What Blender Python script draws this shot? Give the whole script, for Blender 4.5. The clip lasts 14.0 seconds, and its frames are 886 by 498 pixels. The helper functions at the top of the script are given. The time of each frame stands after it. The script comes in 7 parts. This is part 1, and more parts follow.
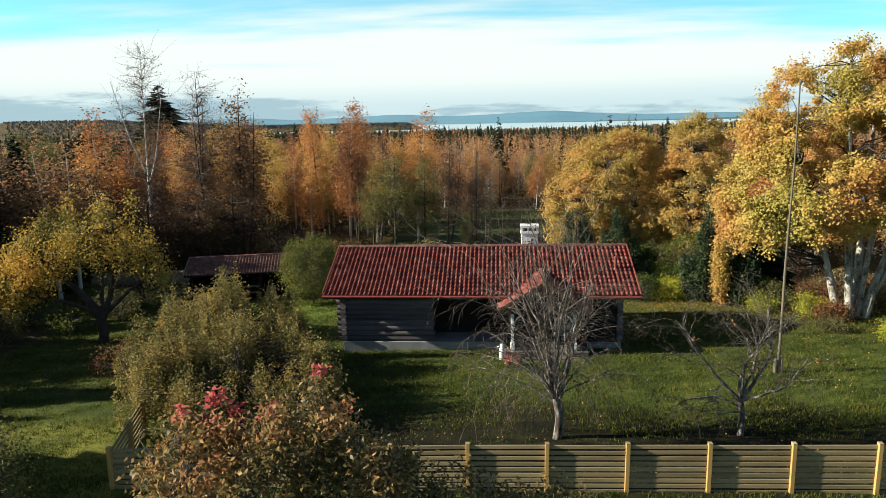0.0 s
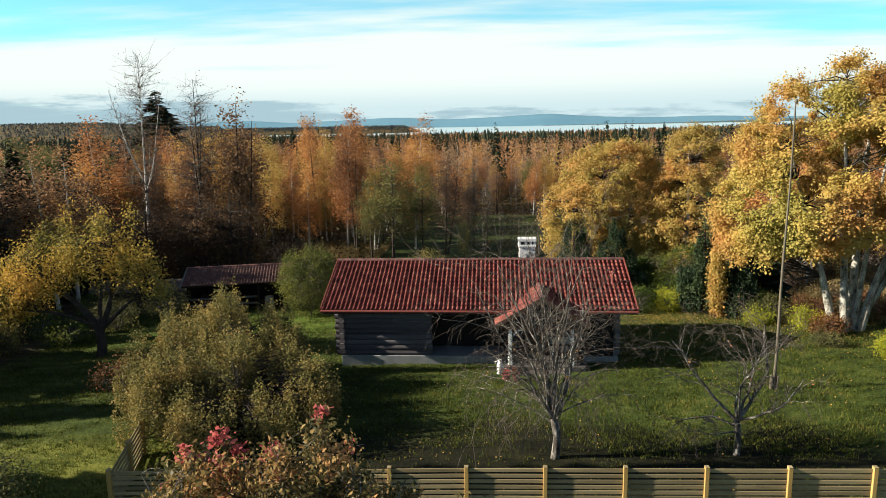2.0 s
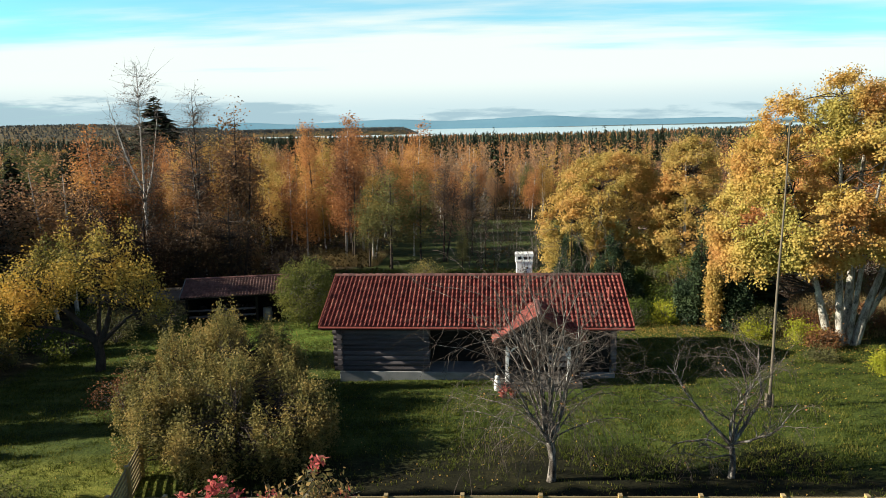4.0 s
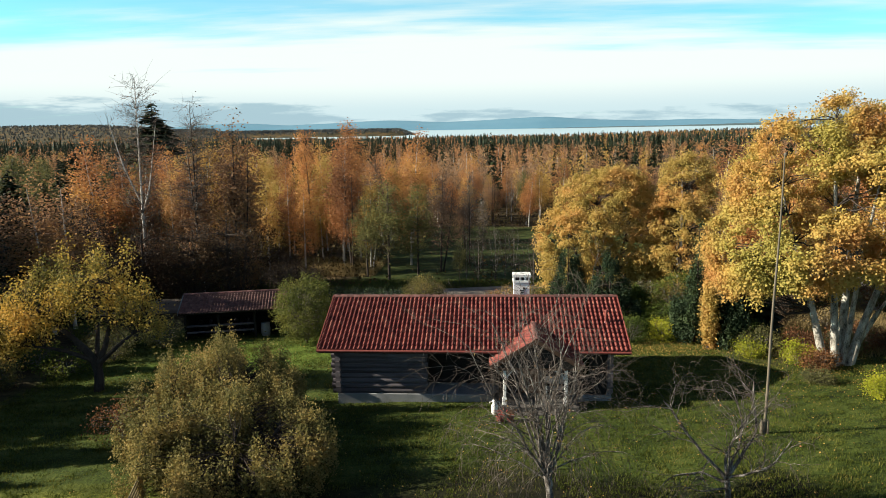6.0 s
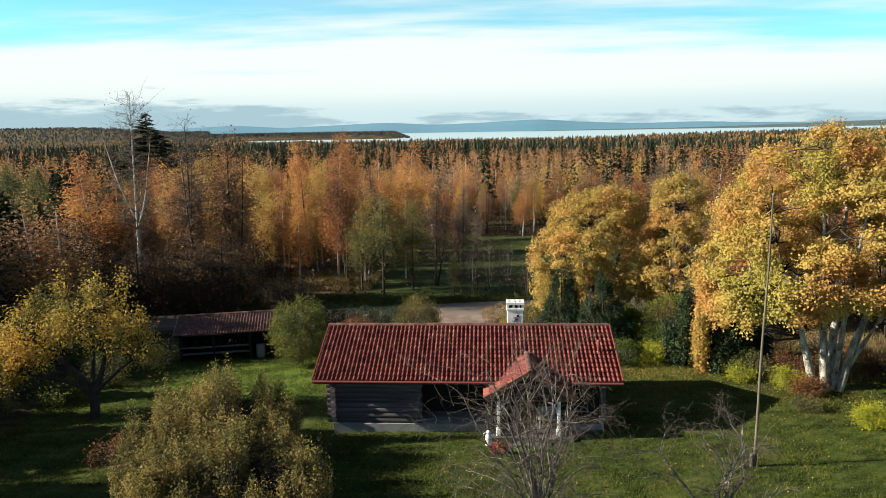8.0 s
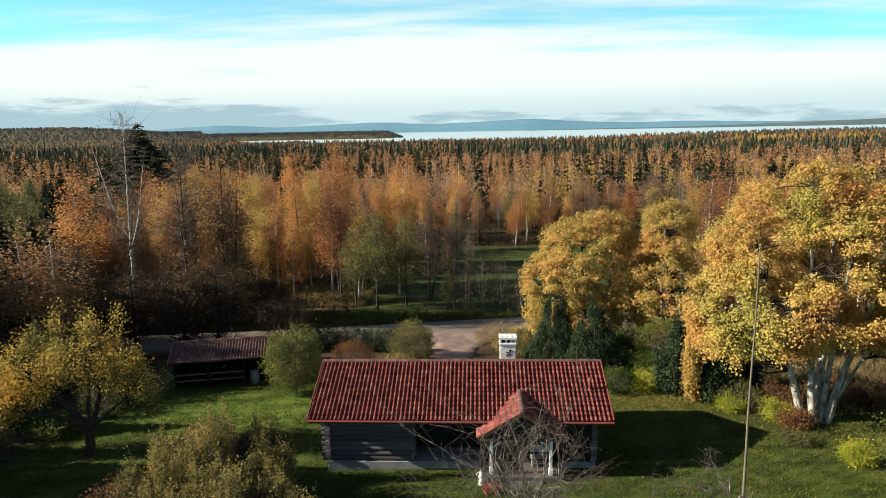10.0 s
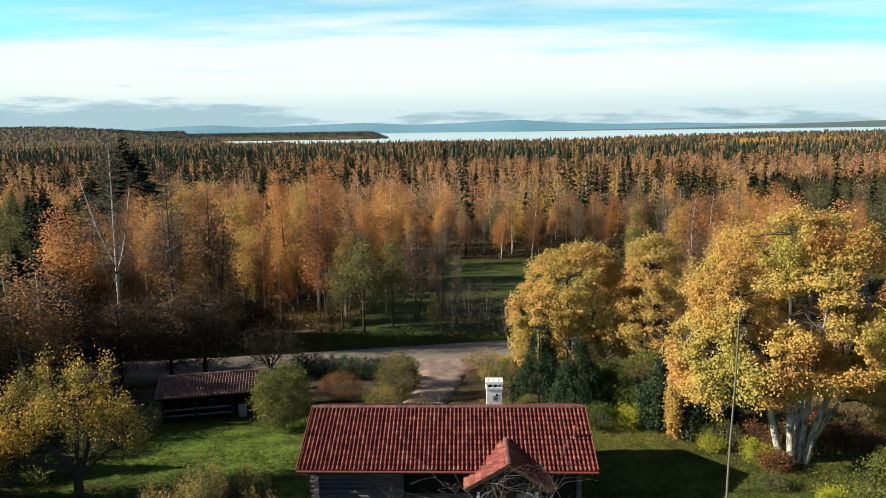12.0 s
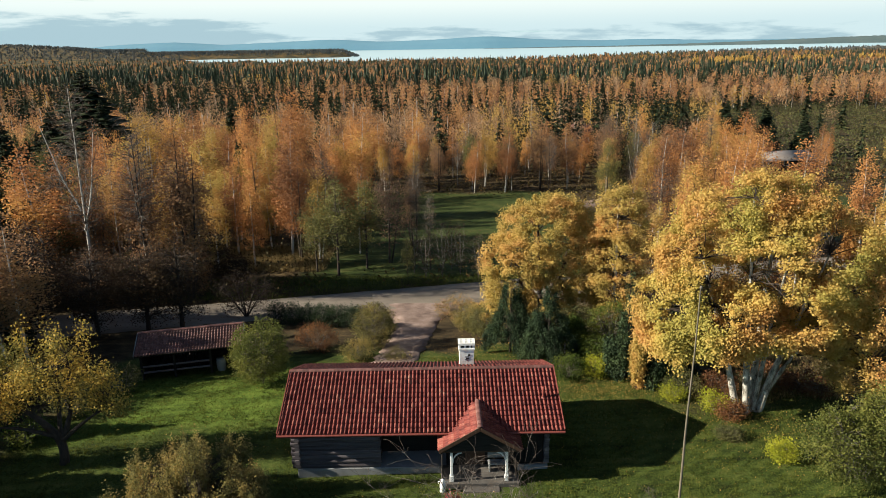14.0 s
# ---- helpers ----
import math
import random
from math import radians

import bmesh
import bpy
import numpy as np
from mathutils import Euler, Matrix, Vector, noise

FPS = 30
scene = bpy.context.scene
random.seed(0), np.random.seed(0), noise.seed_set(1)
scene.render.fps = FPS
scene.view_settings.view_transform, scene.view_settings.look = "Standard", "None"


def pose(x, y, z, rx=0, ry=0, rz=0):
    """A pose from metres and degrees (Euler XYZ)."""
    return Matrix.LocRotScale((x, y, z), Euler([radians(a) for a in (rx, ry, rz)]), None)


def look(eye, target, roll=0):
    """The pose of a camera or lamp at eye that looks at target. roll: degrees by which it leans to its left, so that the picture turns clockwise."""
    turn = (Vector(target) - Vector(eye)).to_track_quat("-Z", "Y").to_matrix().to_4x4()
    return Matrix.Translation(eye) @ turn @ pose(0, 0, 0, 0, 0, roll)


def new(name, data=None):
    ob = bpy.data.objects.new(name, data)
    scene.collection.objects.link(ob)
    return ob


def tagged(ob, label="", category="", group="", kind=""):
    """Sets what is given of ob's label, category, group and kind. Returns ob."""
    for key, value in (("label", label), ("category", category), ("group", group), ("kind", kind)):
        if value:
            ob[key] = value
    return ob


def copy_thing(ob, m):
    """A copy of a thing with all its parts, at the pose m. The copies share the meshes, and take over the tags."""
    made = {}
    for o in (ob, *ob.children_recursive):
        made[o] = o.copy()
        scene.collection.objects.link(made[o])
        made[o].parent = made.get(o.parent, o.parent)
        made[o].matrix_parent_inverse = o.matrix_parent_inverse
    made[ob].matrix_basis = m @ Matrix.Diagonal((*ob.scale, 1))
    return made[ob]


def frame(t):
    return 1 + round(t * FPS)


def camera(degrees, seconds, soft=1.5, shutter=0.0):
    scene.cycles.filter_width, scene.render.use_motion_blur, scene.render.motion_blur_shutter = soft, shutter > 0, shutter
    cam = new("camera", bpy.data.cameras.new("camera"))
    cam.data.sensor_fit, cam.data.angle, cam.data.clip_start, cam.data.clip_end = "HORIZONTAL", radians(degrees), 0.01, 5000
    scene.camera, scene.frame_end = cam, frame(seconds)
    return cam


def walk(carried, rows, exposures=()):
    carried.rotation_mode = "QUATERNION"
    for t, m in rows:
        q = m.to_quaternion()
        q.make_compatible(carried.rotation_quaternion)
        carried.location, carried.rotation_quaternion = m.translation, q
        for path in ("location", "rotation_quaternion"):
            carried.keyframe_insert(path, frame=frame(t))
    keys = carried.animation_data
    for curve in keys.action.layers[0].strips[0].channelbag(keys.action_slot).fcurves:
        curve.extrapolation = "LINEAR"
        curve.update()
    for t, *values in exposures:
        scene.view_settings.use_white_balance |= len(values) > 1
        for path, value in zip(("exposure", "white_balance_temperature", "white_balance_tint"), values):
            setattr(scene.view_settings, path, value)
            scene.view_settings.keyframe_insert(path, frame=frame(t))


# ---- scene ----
EXPOSURE = 1.15
cam = camera(65.5, 14.0, 0.6)
PATH = [
    (0, (-0.047, -1.224, 9.126), (-0.212, 0.735, 8.757), -1.2),
    (0.5, (-0.039, -1.202, 9.228), (-0.202, 0.757, 8.862), -1.2),
    (1, (-0.044, -1.199, 9.358), (-0.206, 0.761, 8.992), -1.2),
    (1.5, (-0.051, -1.243, 9.488), (-0.212, 0.717, 9.125), -1.2),
    (2, (-0.082, -1.251, 9.619), (-0.238, 0.71, 9.258), -1.1),
    (2.5, (-0.069, -1.259, 9.744), (-0.224, 0.703, 9.385), -1.1),
    (3, (-0.042, -1.291, 9.893), (-0.196, 0.67, 9.535), -1.1),
    (5.5, (-0.002, -1.229, 10.937), (-0.15, 0.734, 10.582), -1.1),
    (6.5, (-0.051, -1.297, 11.475), (-0.19, 0.666, 11.121), -0.9),
    (7.5, (0.011, -1.287, 12.124), (-0.122, 0.677, 11.772), -0.9),
    (8, (0.013, -1.333, 12.427), (-0.115, 0.633, 12.079), -1.0),
    (10.5, (0.067, -1.335, 14.706), (-0.033, 0.632, 14.355), -1.0),
    (11, (0.013, -1.256, 15.257), (-0.075, 0.711, 14.907), -0.9),
    (11.5, (-0.016, -1.376, 15.856), (-0.093, 0.592, 15.506), -0.7),
    (12, (-0.012, -1.41, 16.419), (-0.078, 0.558, 16.069), -0.8),
    (12.5, (-0.039, -1.395, 16.979), (-0.085, 0.573, 16.629), -0.8),
    (13, (0.038, -1.397, 17.506), (0.009, 0.564, 17.115), -1.0),
    (13.5, (0.059, -1.398, 18.087), (0.049, 0.545, 17.61), -0.9),
    (14, (0.113, -1.296, 18.616), (0.119, 0.62, 18.042), -0.9),
]
walk(cam, [(t, look(eye, target, roll)) for t, eye, target, roll in PATH], [(0, EXPOSURE), (14, EXPOSURE)])

SUN_STRENGTH = 5.3
SKY_STRENGTH = 1.0
SKY_CLEAR = (0.046, 0.09, 0.087, 1)
SKY_HIGH = (0.042, 0.041, 0.041, 1)
SKY_LOW = (0.30, 0.38, 0.395, 1)
SKY_WHITE = (0.425, 0.468, 0.445, 1)
SKY_GREY = (0.18, 0.262, 0.295, 1)


# ---- light ----
SUN_WAY = Vector((1.0, 0.11, -0.48)).normalized()
world = bpy.data.worlds.new("autumn_sky")
scene.world = world
world.use_nodes = True
wn, wl = world.node_tree.nodes, world.node_tree.links
wn.clear()


def wnode(kind, **values):
    n = wn.new(kind)
    for k, v in values.items():
        if k == "op":
            n.operation = v
        elif k[0] == "i" and k[1:].isdigit():
            n.inputs[int(k[1:])].default_value = v
    return n


w_out = wnode("ShaderNodeOutputWorld")
w_bg = wnode("ShaderNodeBackground")
w_sky = wnode("ShaderNodeTexSky")
w_sky.sky_type = "NISHITA"
w_sky.sun_disc = False
w_sky.sun_elevation = math.asin(-SUN_WAY.z)
w_sky.sun_rotation = math.atan2(-SUN_WAY.x, -SUN_WAY.y)
w_sky.altitude = 200
w_sky.air_density = 1.0
w_sky.dust_density = 0.4
w_sky.ozone_density = 2.2
w_co = wnode("ShaderNodeTexCoord")
w_sep = wnode("ShaderNodeSeparateXYZ")
wl.new(w_co.outputs["Generated"], w_sep.inputs[0])
# clouds lie on a flat layer, so that they crowd towards the horizon
w_lift = wnode("ShaderNodeMath", op="ADD", i1=0.06)
wl.new(w_sep.outputs[2], w_lift.inputs[0])
w_low = wnode("ShaderNodeMath", op="MAXIMUM", i1=0.02)
wl.new(w_lift.outputs[0], w_low.inputs[0])
w_px = wnode("ShaderNodeMath", op="DIVIDE")
w_py = wnode("ShaderNodeMath", op="DIVIDE")
wl.new(w_sep.outputs[0], w_px.inputs[0]), wl.new(w_low.outputs[0], w_px.inputs[1])
wl.new(w_sep.outputs[1], w_py.inputs[0]), wl.new(w_low.outputs[0], w_py.inputs[1])
w_pos = wnode("ShaderNodeCombineXYZ")
wl.new(w_px.outputs[0], w_pos.inputs[0]), wl.new(w_py.outputs[0], w_pos.inputs[1])
w_map = wnode("ShaderNodeMapping")
w_map.inputs["Rotation"].default_value = (0, 0, radians(-24))
w_map.inputs["Scale"].default_value = (0.30, 0.85, 1)
w_map.inputs["Location"].default_value = (0.4, 0.9, 0)
wl.new(w_pos.outputs[0], w_map.inputs[0])
w_n1 = wnode("ShaderNodeTexNoise")
w_n1.inputs["Scale"].default_value, w_n1.inputs["Detail"].default_value, w_n1.inputs["Roughness"].default_value = 0.75, 7, 0.55
wl.new(w_map.outputs[0], w_n1.inputs["Vector"])
w_high = wnode("ShaderNodeMapRange")
w_high.interpolation_type = "SMOOTHSTEP"
for key, v in (("From Min", 0.42), ("From Max", 0.62)):
    w_high.inputs[key].default_value = v
wl.new(w_n1.outputs["Fac"], w_high.inputs["Value"])
# a white veil that thickens low in the sky
w_veil = wnode("ShaderNodeMapRange")
w_veil.interpolation_type = "SMOOTHSTEP"
for key, v in (("From Min", 0.20), ("From Max", 0.75), ("To Min", 0.0), ("To Max", 1.0)):
    w_veil.inputs[key].default_value = v
w_fall = wnode("ShaderNodeMapRange")
for key, v in (("From Min", 0.05), ("From Max", 0.20), ("To Min", 0.6), ("To Max", -0.65)):
    w_fall.inputs[key].default_value = v
w_fall.clamp = True
wl.new(w_sep.outputs[2], w_fall.inputs["Value"])
w_both = wnode("ShaderNodeMath", op="ADD")
w_amp = wnode("ShaderNodeMath", op="MULTIPLY_ADD", i1=2.2, i2=-0.6)
wl.new(w_n1.outputs["Fac"], w_amp.inputs[0])
wl.new(w_fall.outputs[0], w_both.inputs[0]), wl.new(w_amp.outputs[0], w_both.inputs[1])
wl.new(w_both.outputs[0], w_veil.inputs["Value"])
w_mask = wnode("ShaderNodeMath", op="MAXIMUM")
w_soft = wnode("ShaderNodeMath", op="MULTIPLY", i1=0.2)
w_thin = wnode("ShaderNodeMapRange")
w_thin.interpolation_type = "SMOOTHSTEP"
for key, v in (("From Min", 0.55), ("From Max", 0.2), ("To Min", 0.12), ("To Max", 1.0)):
    w_thin.inputs[key].default_value = v
wl.new(w_sep.outputs[2], w_thin.inputs["Value"])
w_hi2 = wnode("ShaderNodeMath", op="MULTIPLY")
wl.new(w_high.outputs[0], w_hi2.inputs[0]), wl.new(w_thin.outputs[0], w_hi2.inputs[1])
wl.new(w_hi2.outputs[0], w_soft.inputs[0])
wl.new(w_soft.outputs[0], w_mask.inputs[0]), wl.new(w_veil.outputs[0], w_mask.inputs[1])
# grey-blue stratus streaks close above the horizon
w_map2 = wnode("ShaderNodeMapping")
w_map2.inputs["Scale"].default_value = (5.2, 5.2, 36)
w_map2.inputs["Location"].default_value = (3.1, 0.4, 0.35)
wl.new(w_co.outputs["Generated"], w_map2.inputs[0])
w_n2 = wnode("ShaderNodeTexNoise")
w_n2.inputs["Scale"].default_value, w_n2.inputs["Detail"].default_value, w_n2.inputs["Roughness"].default_value = 1.6, 6, 0.6
wl.new(w_map2.outputs[0], w_n2.inputs["Vector"])
w_band = wnode("ShaderNodeMapRange")
w_band.interpolation_type = "SMOOTHSTEP"
for key, v in (("From Min", 0.05), ("From Max", 0.004), ("To Min", -0.4), ("To Max", 0.05)):
    w_band.inputs[key].default_value = v
wl.new(w_sep.outputs[2], w_band.inputs["Value"])
w_sum = wnode("ShaderNodeMath", op="ADD")
# a broken bank of cloud stands in the north-west
w_west = wnode("ShaderNodeMapRange")
w_west.interpolation_type = "SMOOTHSTEP"
for key, v in (("From Min", -0.1), ("From Max", -0.4), ("To Min", 0.0), ("To Max", 0.3)):
    w_west.inputs[key].default_value = v
wl.new(w_sep.outputs[0], w_west.inputs["Value"])
w_top = wnode("ShaderNodeMapRange")
w_top.interpolation_type = "SMOOTHSTEP"
for key, v in (("From Min", 0.085), ("From Max", 0.058)):
    w_top.inputs[key].default_value = v
wl.new(w_sep.outputs[2], w_top.inputs["Value"])
w_bank = wnode("ShaderNodeMath", op="MULTIPLY")
wl.new(w_west.outputs[0], w_bank.inputs[0]), wl.new(w_top.outputs[0], w_bank.inputs[1])
w_plus = wnode("ShaderNodeMath", op="ADD")
wl.new(w_band.outputs[0], w_plus.inputs[0]), wl.new(w_bank.outputs[0], w_plus.inputs[1])
wl.new(w_n2.outputs["Fac"], w_sum.inputs[0]), wl.new(w_plus.outputs[0], w_sum.inputs[1])
w_str = wnode("ShaderNodeMapRange")
w_str.interpolation_type = "SMOOTHSTEP"
for key, v in (("From Min", 0.46), ("From Max", 0.63), ("To Min", 0.0), ("To Max", 0.9)):
    w_str.inputs[key].default_value = v
wl.new(w_sum.outputs[0], w_str.inputs["Value"])
w_tone = wnode("ShaderNodeMix")
w_tone.data_type = "RGBA"
w_grad = wnode("ShaderNodeMapRange")
w_grad.interpolation_type = "SMOOTHSTEP"
for key, v in (("From Min", 0.015), ("From Max", 0.065)):
    w_grad.inputs[key].default_value = v
wl.new(w_sep.outputs[2], w_grad.inputs["Value"])
w_pale = wnode("ShaderNodeMix")
w_pale.data_type = "RGBA"
w_pale.inputs["A"].default_value = SKY_LOW
w_pale.inputs["B"].default_value = SKY_WHITE
wl.new(w_grad.outputs[0], w_pale.inputs["Factor"])
wl.new(w_pale.outputs["Result"], w_tone.inputs["A"])
w_tone.inputs["B"].default_value = SKY_GREY
wl.new(w_str.outputs[0], w_tone.inputs["Factor"])
w_clear = wnode("ShaderNodeMix")
w_clear.data_type, w_clear.blend_type = "RGBA", "MULTIPLY"
w_clear.inputs["Factor"].default_value = 1.0
w_rise = wnode("ShaderNodeMapRange")
w_rise.interpolation_type = "SMOOTHSTEP"
for key, v in (("From Min", 0.16), ("From Max", 0.36)):
    w_rise.inputs[key].default_value = v
wl.new(w_sep.outputs[2], w_rise.inputs["Value"])
w_tint = wnode("ShaderNodeMix")
w_tint.data_type = "RGBA"
w_tint.inputs["A"].default_value = SKY_CLEAR
w_tint.inputs["B"].default_value = SKY_HIGH
wl.new(w_rise.outputs[0], w_tint.inputs["Factor"])
wl.new(w_tint.outputs["Result"], w_clear.inputs["B"])
wl.new(w_sky.outputs[0], w_clear.inputs["A"])
w_mix = wnode("ShaderNodeMix")
w_mix.data_type = "RGBA"
wl.new(w_mask.outputs[0], w_mix.inputs["Factor"])
wl.new(w_clear.outputs["Result"], w_mix.inputs["A"])
wl.new(w_tone.outputs["Result"], w_mix.inputs["B"])
wl.new(w_mix.outputs["Result"], w_bg.inputs["Color"])
w_bg.inputs["Strength"].default_value = SKY_STRENGTH
wl.new(w_bg.outputs[0], w_out.inputs[0])

sun = new("sun", bpy.data.lights.new("sun", "SUN"))
sun.data.energy, sun.data.angle, sun.data.color = SUN_STRENGTH, radians(0.53), (1.0, 0.91, 0.74)
sun.matrix_world = look((-200, -20, 100), (-200 + SUN_WAY.x, -20 + SUN_WAY.y, 100 + SUN_WAY.z))

# ---- materials ----


def material(name, roughness=0.8, metallic=0.0, specular=0.3):
    m = bpy.data.materials.new(name)
    m.use_nodes = True
    p = m.node_tree.nodes["Principled BSDF"]
    p.inputs["Roughness"].default_value = roughness
    p.inputs["Metallic"].default_value = metallic
    p.inputs["Specular IOR Level"].default_value = specular
    return m, m.node_tree.nodes, m.node_tree.links, p


def noise_node(ns, ls, scale, detail=4, rough=0.55, stretch=None, object_space=False):
    n = ns.new("ShaderNodeTexNoise")
    n.inputs["Scale"].default_value, n.inputs["Detail"].default_value, n.inputs["Roughness"].default_value = scale, detail, rough
    if object_space:
        co = ns.new("ShaderNodeTexCoord").outputs["Object"]
    else:
        co = ns.new("ShaderNodeNewGeometry").outputs["Position"]
    if stretch:
        mp = ns.new("ShaderNodeMapping")
        mp.inputs["Scale"].default_value = stretch
        ls.new(co, mp.inputs[0])
        co = mp.outputs[0]
    ls.new(co, n.inputs["Vector"])
    return n.outputs["Fac"]


def ramp(ns, ls, value, stops):
    r = ns.new("ShaderNodeValToRGB")
    el = r.color_ramp.elements
    while len(el) < len(stops):
        el.new(0.5)
    for e, (at, col) in zip(el, stops):
        e.position, e.color = at, (*col, 1)
    ls.new(value, r.inputs[0])
    return r.outputs[0]


def mix_color(ns, ls, fac, a, b, blend="MIX"):
    m = ns.new("ShaderNodeMix")
    m.data_type, m.blend_type = "RGBA", blend
    for key, v in (("Factor", fac), ("A", a), ("B", b)):
        if isinstance(v, bpy.types.NodeSocket):
            ls.new(v, m.inputs[key])
        elif key == "Factor":
            m.inputs[key].default_value = v
        else:
            m.inputs[key].default_value = (*v, 1)
    return m.outputs["Result"]


def math_node(ns, ls, op, a, b=0.0):
    m = ns.new("ShaderNodeMath")
    m.operation = op
    for n, v in enumerate((a, b)):
        if isinstance(v, bpy.types.NodeSocket):
            ls.new(v, m.inputs[n])
        else:
            m.inputs[n].default_value = v
    return m.outputs[0]


def step_node(ns, ls, value, lo, hi):
    m = ns.new("ShaderNodeMapRange")
    m.interpolation_type = "SMOOTHSTEP"
    m.inputs["From Min"].default_value, m.inputs["From Max"].default_value = lo, hi
    ls.new(value, m.inputs["Value"])
    return m.outputs[0]


def bump(ns, ls, p, height, strength, distance):
    b = ns.new("ShaderNodeBump")
    b.inputs["Strength"].default_value, b.inputs["Distance"].default_value = strength, distance
    ls.new(height, b.inputs["Height"])
    ls.new(b.outputs[0], p.inputs["Normal"])


def plain(name, stops, scale=8, roughness=0.85, stretch=None, fine=60, bump_strength=0.4, bump_distance=0.01, metallic=0.0, specular=0.25, each=0.0):
    """A surface with a coarse stain, a fine grain and relief. each: how far one piece differs from the next."""
    m, ns, ls, p = material(name, roughness, metallic, specular)
    a = noise_node(ns, ls, scale, 5, 0.6, stretch)
    b = noise_node(ns, ls, fine, 3, 0.6, stretch)
    v = math_node(ns, ls, "ADD", math_node(ns, ls, "MULTIPLY", a, 0.65), math_node(ns, ls, "MULTIPLY", b, 0.35))
    if each:
        r = ns.new("ShaderNodeObjectInfo").outputs["Random"]
        i = ns.new("ShaderNodeNewGeometry").outputs["Random Per Island"]
        o = math_node(ns, ls, "ADD", r, i)
        o = math_node(ns, ls, "MULTIPLY", math_node(ns, ls, "SUBTRACT", math_node(ns, ls, "FRACT", o), 0.5), each)
        v = math_node(ns, ls, "ADD", v, o)
    ls.new(ramp(ns, ls, v, stops), p.inputs["Base Color"])
    bump(ns, ls, p, v, bump_strength, bump_distance)
    return m


def foliage(name, stops, patch=0.5, glow=0.36, roughness=0.65, spread=0.75, vary=0.3):
    """Leaves that let some light through: hue by leaf and by patch of the crown. patch: patches a metre."""
    m, ns, ls, p = material(name, roughness, 0.0, 0.12)
    leaf = ns.new("ShaderNodeNewGeometry").outputs["Random Per Island"]
    a = noise_node(ns, ls, patch, 3, 0.6)
    v = math_node(ns, ls, "ADD", math_node(ns, ls, "MULTIPLY", leaf, 1 - spread), math_node(ns, ls, "MULTIPLY", step_node(ns, ls, a, 0.3, 0.7), spread))
    o = math_node(ns, ls, "SUBTRACT", ns.new("ShaderNodeObjectInfo").outputs["Random"], 0.5)
    v = math_node(ns, ls, "ADD", v, math_node(ns, ls, "MULTIPLY", o, vary))
    col = ramp(ns, ls, v, stops)
    ls.new(col, p.inputs["Base Color"])
    t = ns.new("ShaderNodeBsdfTranslucent")
    ls.new(col, t.inputs["Color"])
    mx = ns.new("ShaderNodeMixShader")
    mx.inputs[0].default_value = glow
    ls.new(p.outputs[0], mx.inputs[1]), ls.new(t.outputs[0], mx.inputs[2])
    ls.new(mx.outputs[0], ns["Material Output"].inputs[0])
    return m


GOLD = foliage("golden_leaves", [(0.0, (0.27, 0.255, 0.066)), (0.25, (0.45, 0.375, 0.098)), (0.6, (0.54, 0.375, 0.11)), (1.0, (0.48, 0.25, 0.085))], 0.3, 0.42, 0.75, 0.88)
AMBER = foliage("amber_leaves", [(0.0, (0.33, 0.26, 0.075)), (0.4, (0.5, 0.36, 0.108)), (0.75, (0.55, 0.335, 0.112)), (1.0, (0.53, 0.245, 0.09))], 0.35, 0.42, 0.75, 0.88)
RUST = foliage("rust_birch_leaves", [(0.0, (0.17, 0.085, 0.045)), (0.35, (0.34, 0.155, 0.066)), (0.65, (0.5, 0.235, 0.085)), (1.0, (0.58, 0.33, 0.105))], 0.14, 0.36, 0.65, 0.7, 0.6)
BROWN = foliage("brown_birch_leaves", [(0.0, (0.11, 0.075, 0.055)), (0.4, (0.21, 0.125, 0.075)), (0.75, (0.33, 0.185, 0.09)), (1.0, (0.43, 0.25, 0.1))], 0.12, 0.36, 0.65, 0.7, 0.6)
STRAW = foliage("straw_yellow_leaves", [(0.0, (0.24, 0.15, 0.047)), (0.5, (0.44, 0.27, 0.078)), (1.0, (0.54, 0.36, 0.1))], 0.3, 0.36, 0.65, 0.7, 0.5)
OLIVE = foliage("olive_leaves", [(0.0, (0.055, 0.056, 0.02)), (0.45, (0.155, 0.14, 0.047)), (0.75, (0.265, 0.21, 0.068)), (1.0, (0.34, 0.24, 0.084))], 0.9)
APPLE = foliage("apple_leaves", [(0.0, (0.1, 0.1, 0.028)), (0.3, (0.28, 0.225, 0.055)), (0.6, (0.52, 0.35, 0.07)), (1.0, (0.52, 0.27, 0.06))], 0.45)
BUSH = foliage("yellow_green_leaves", [(0.0, (0.05, 0.068, 0.018)), (0.5, (0.11, 0.125, 0.03)), (1.0, (0.2, 0.19, 0.045))], 0.9)
GREEN = foliage("green_leaves", [(0.0, (0.035, 0.06, 0.012)), (0.5, (0.08, 0.11, 0.02)), (1.0, (0.16, 0.17, 0.03))], 0.8)
WILLOW = foliage("grey_green_leaves", [(0.0, (0.055, 0.06, 0.028)), (0.5, (0.12, 0.12, 0.046)), (1.0, (0.21, 0.19, 0.062))], 0.5)
LIME = foliage("lime_yellow_leaves", [(0.0, (0.13, 0.16, 0.02)), (0.5, (0.32, 0.34, 0.03)), (1.0, (0.46, 0.42, 0.04))], 2.0)
TAN = foliage("tan_shrub_leaves", [(0.0, (0.04, 0.042, 0.018)), (0.32, (0.13, 0.112, 0.042)), (0.58, (0.34, 0.23, 0.088)), (0.82, (0.44, 0.23, 0.1)), (1.0, (0.38, 0.12, 0.08))], 1.6, 0.34, 0.45, 0.5)
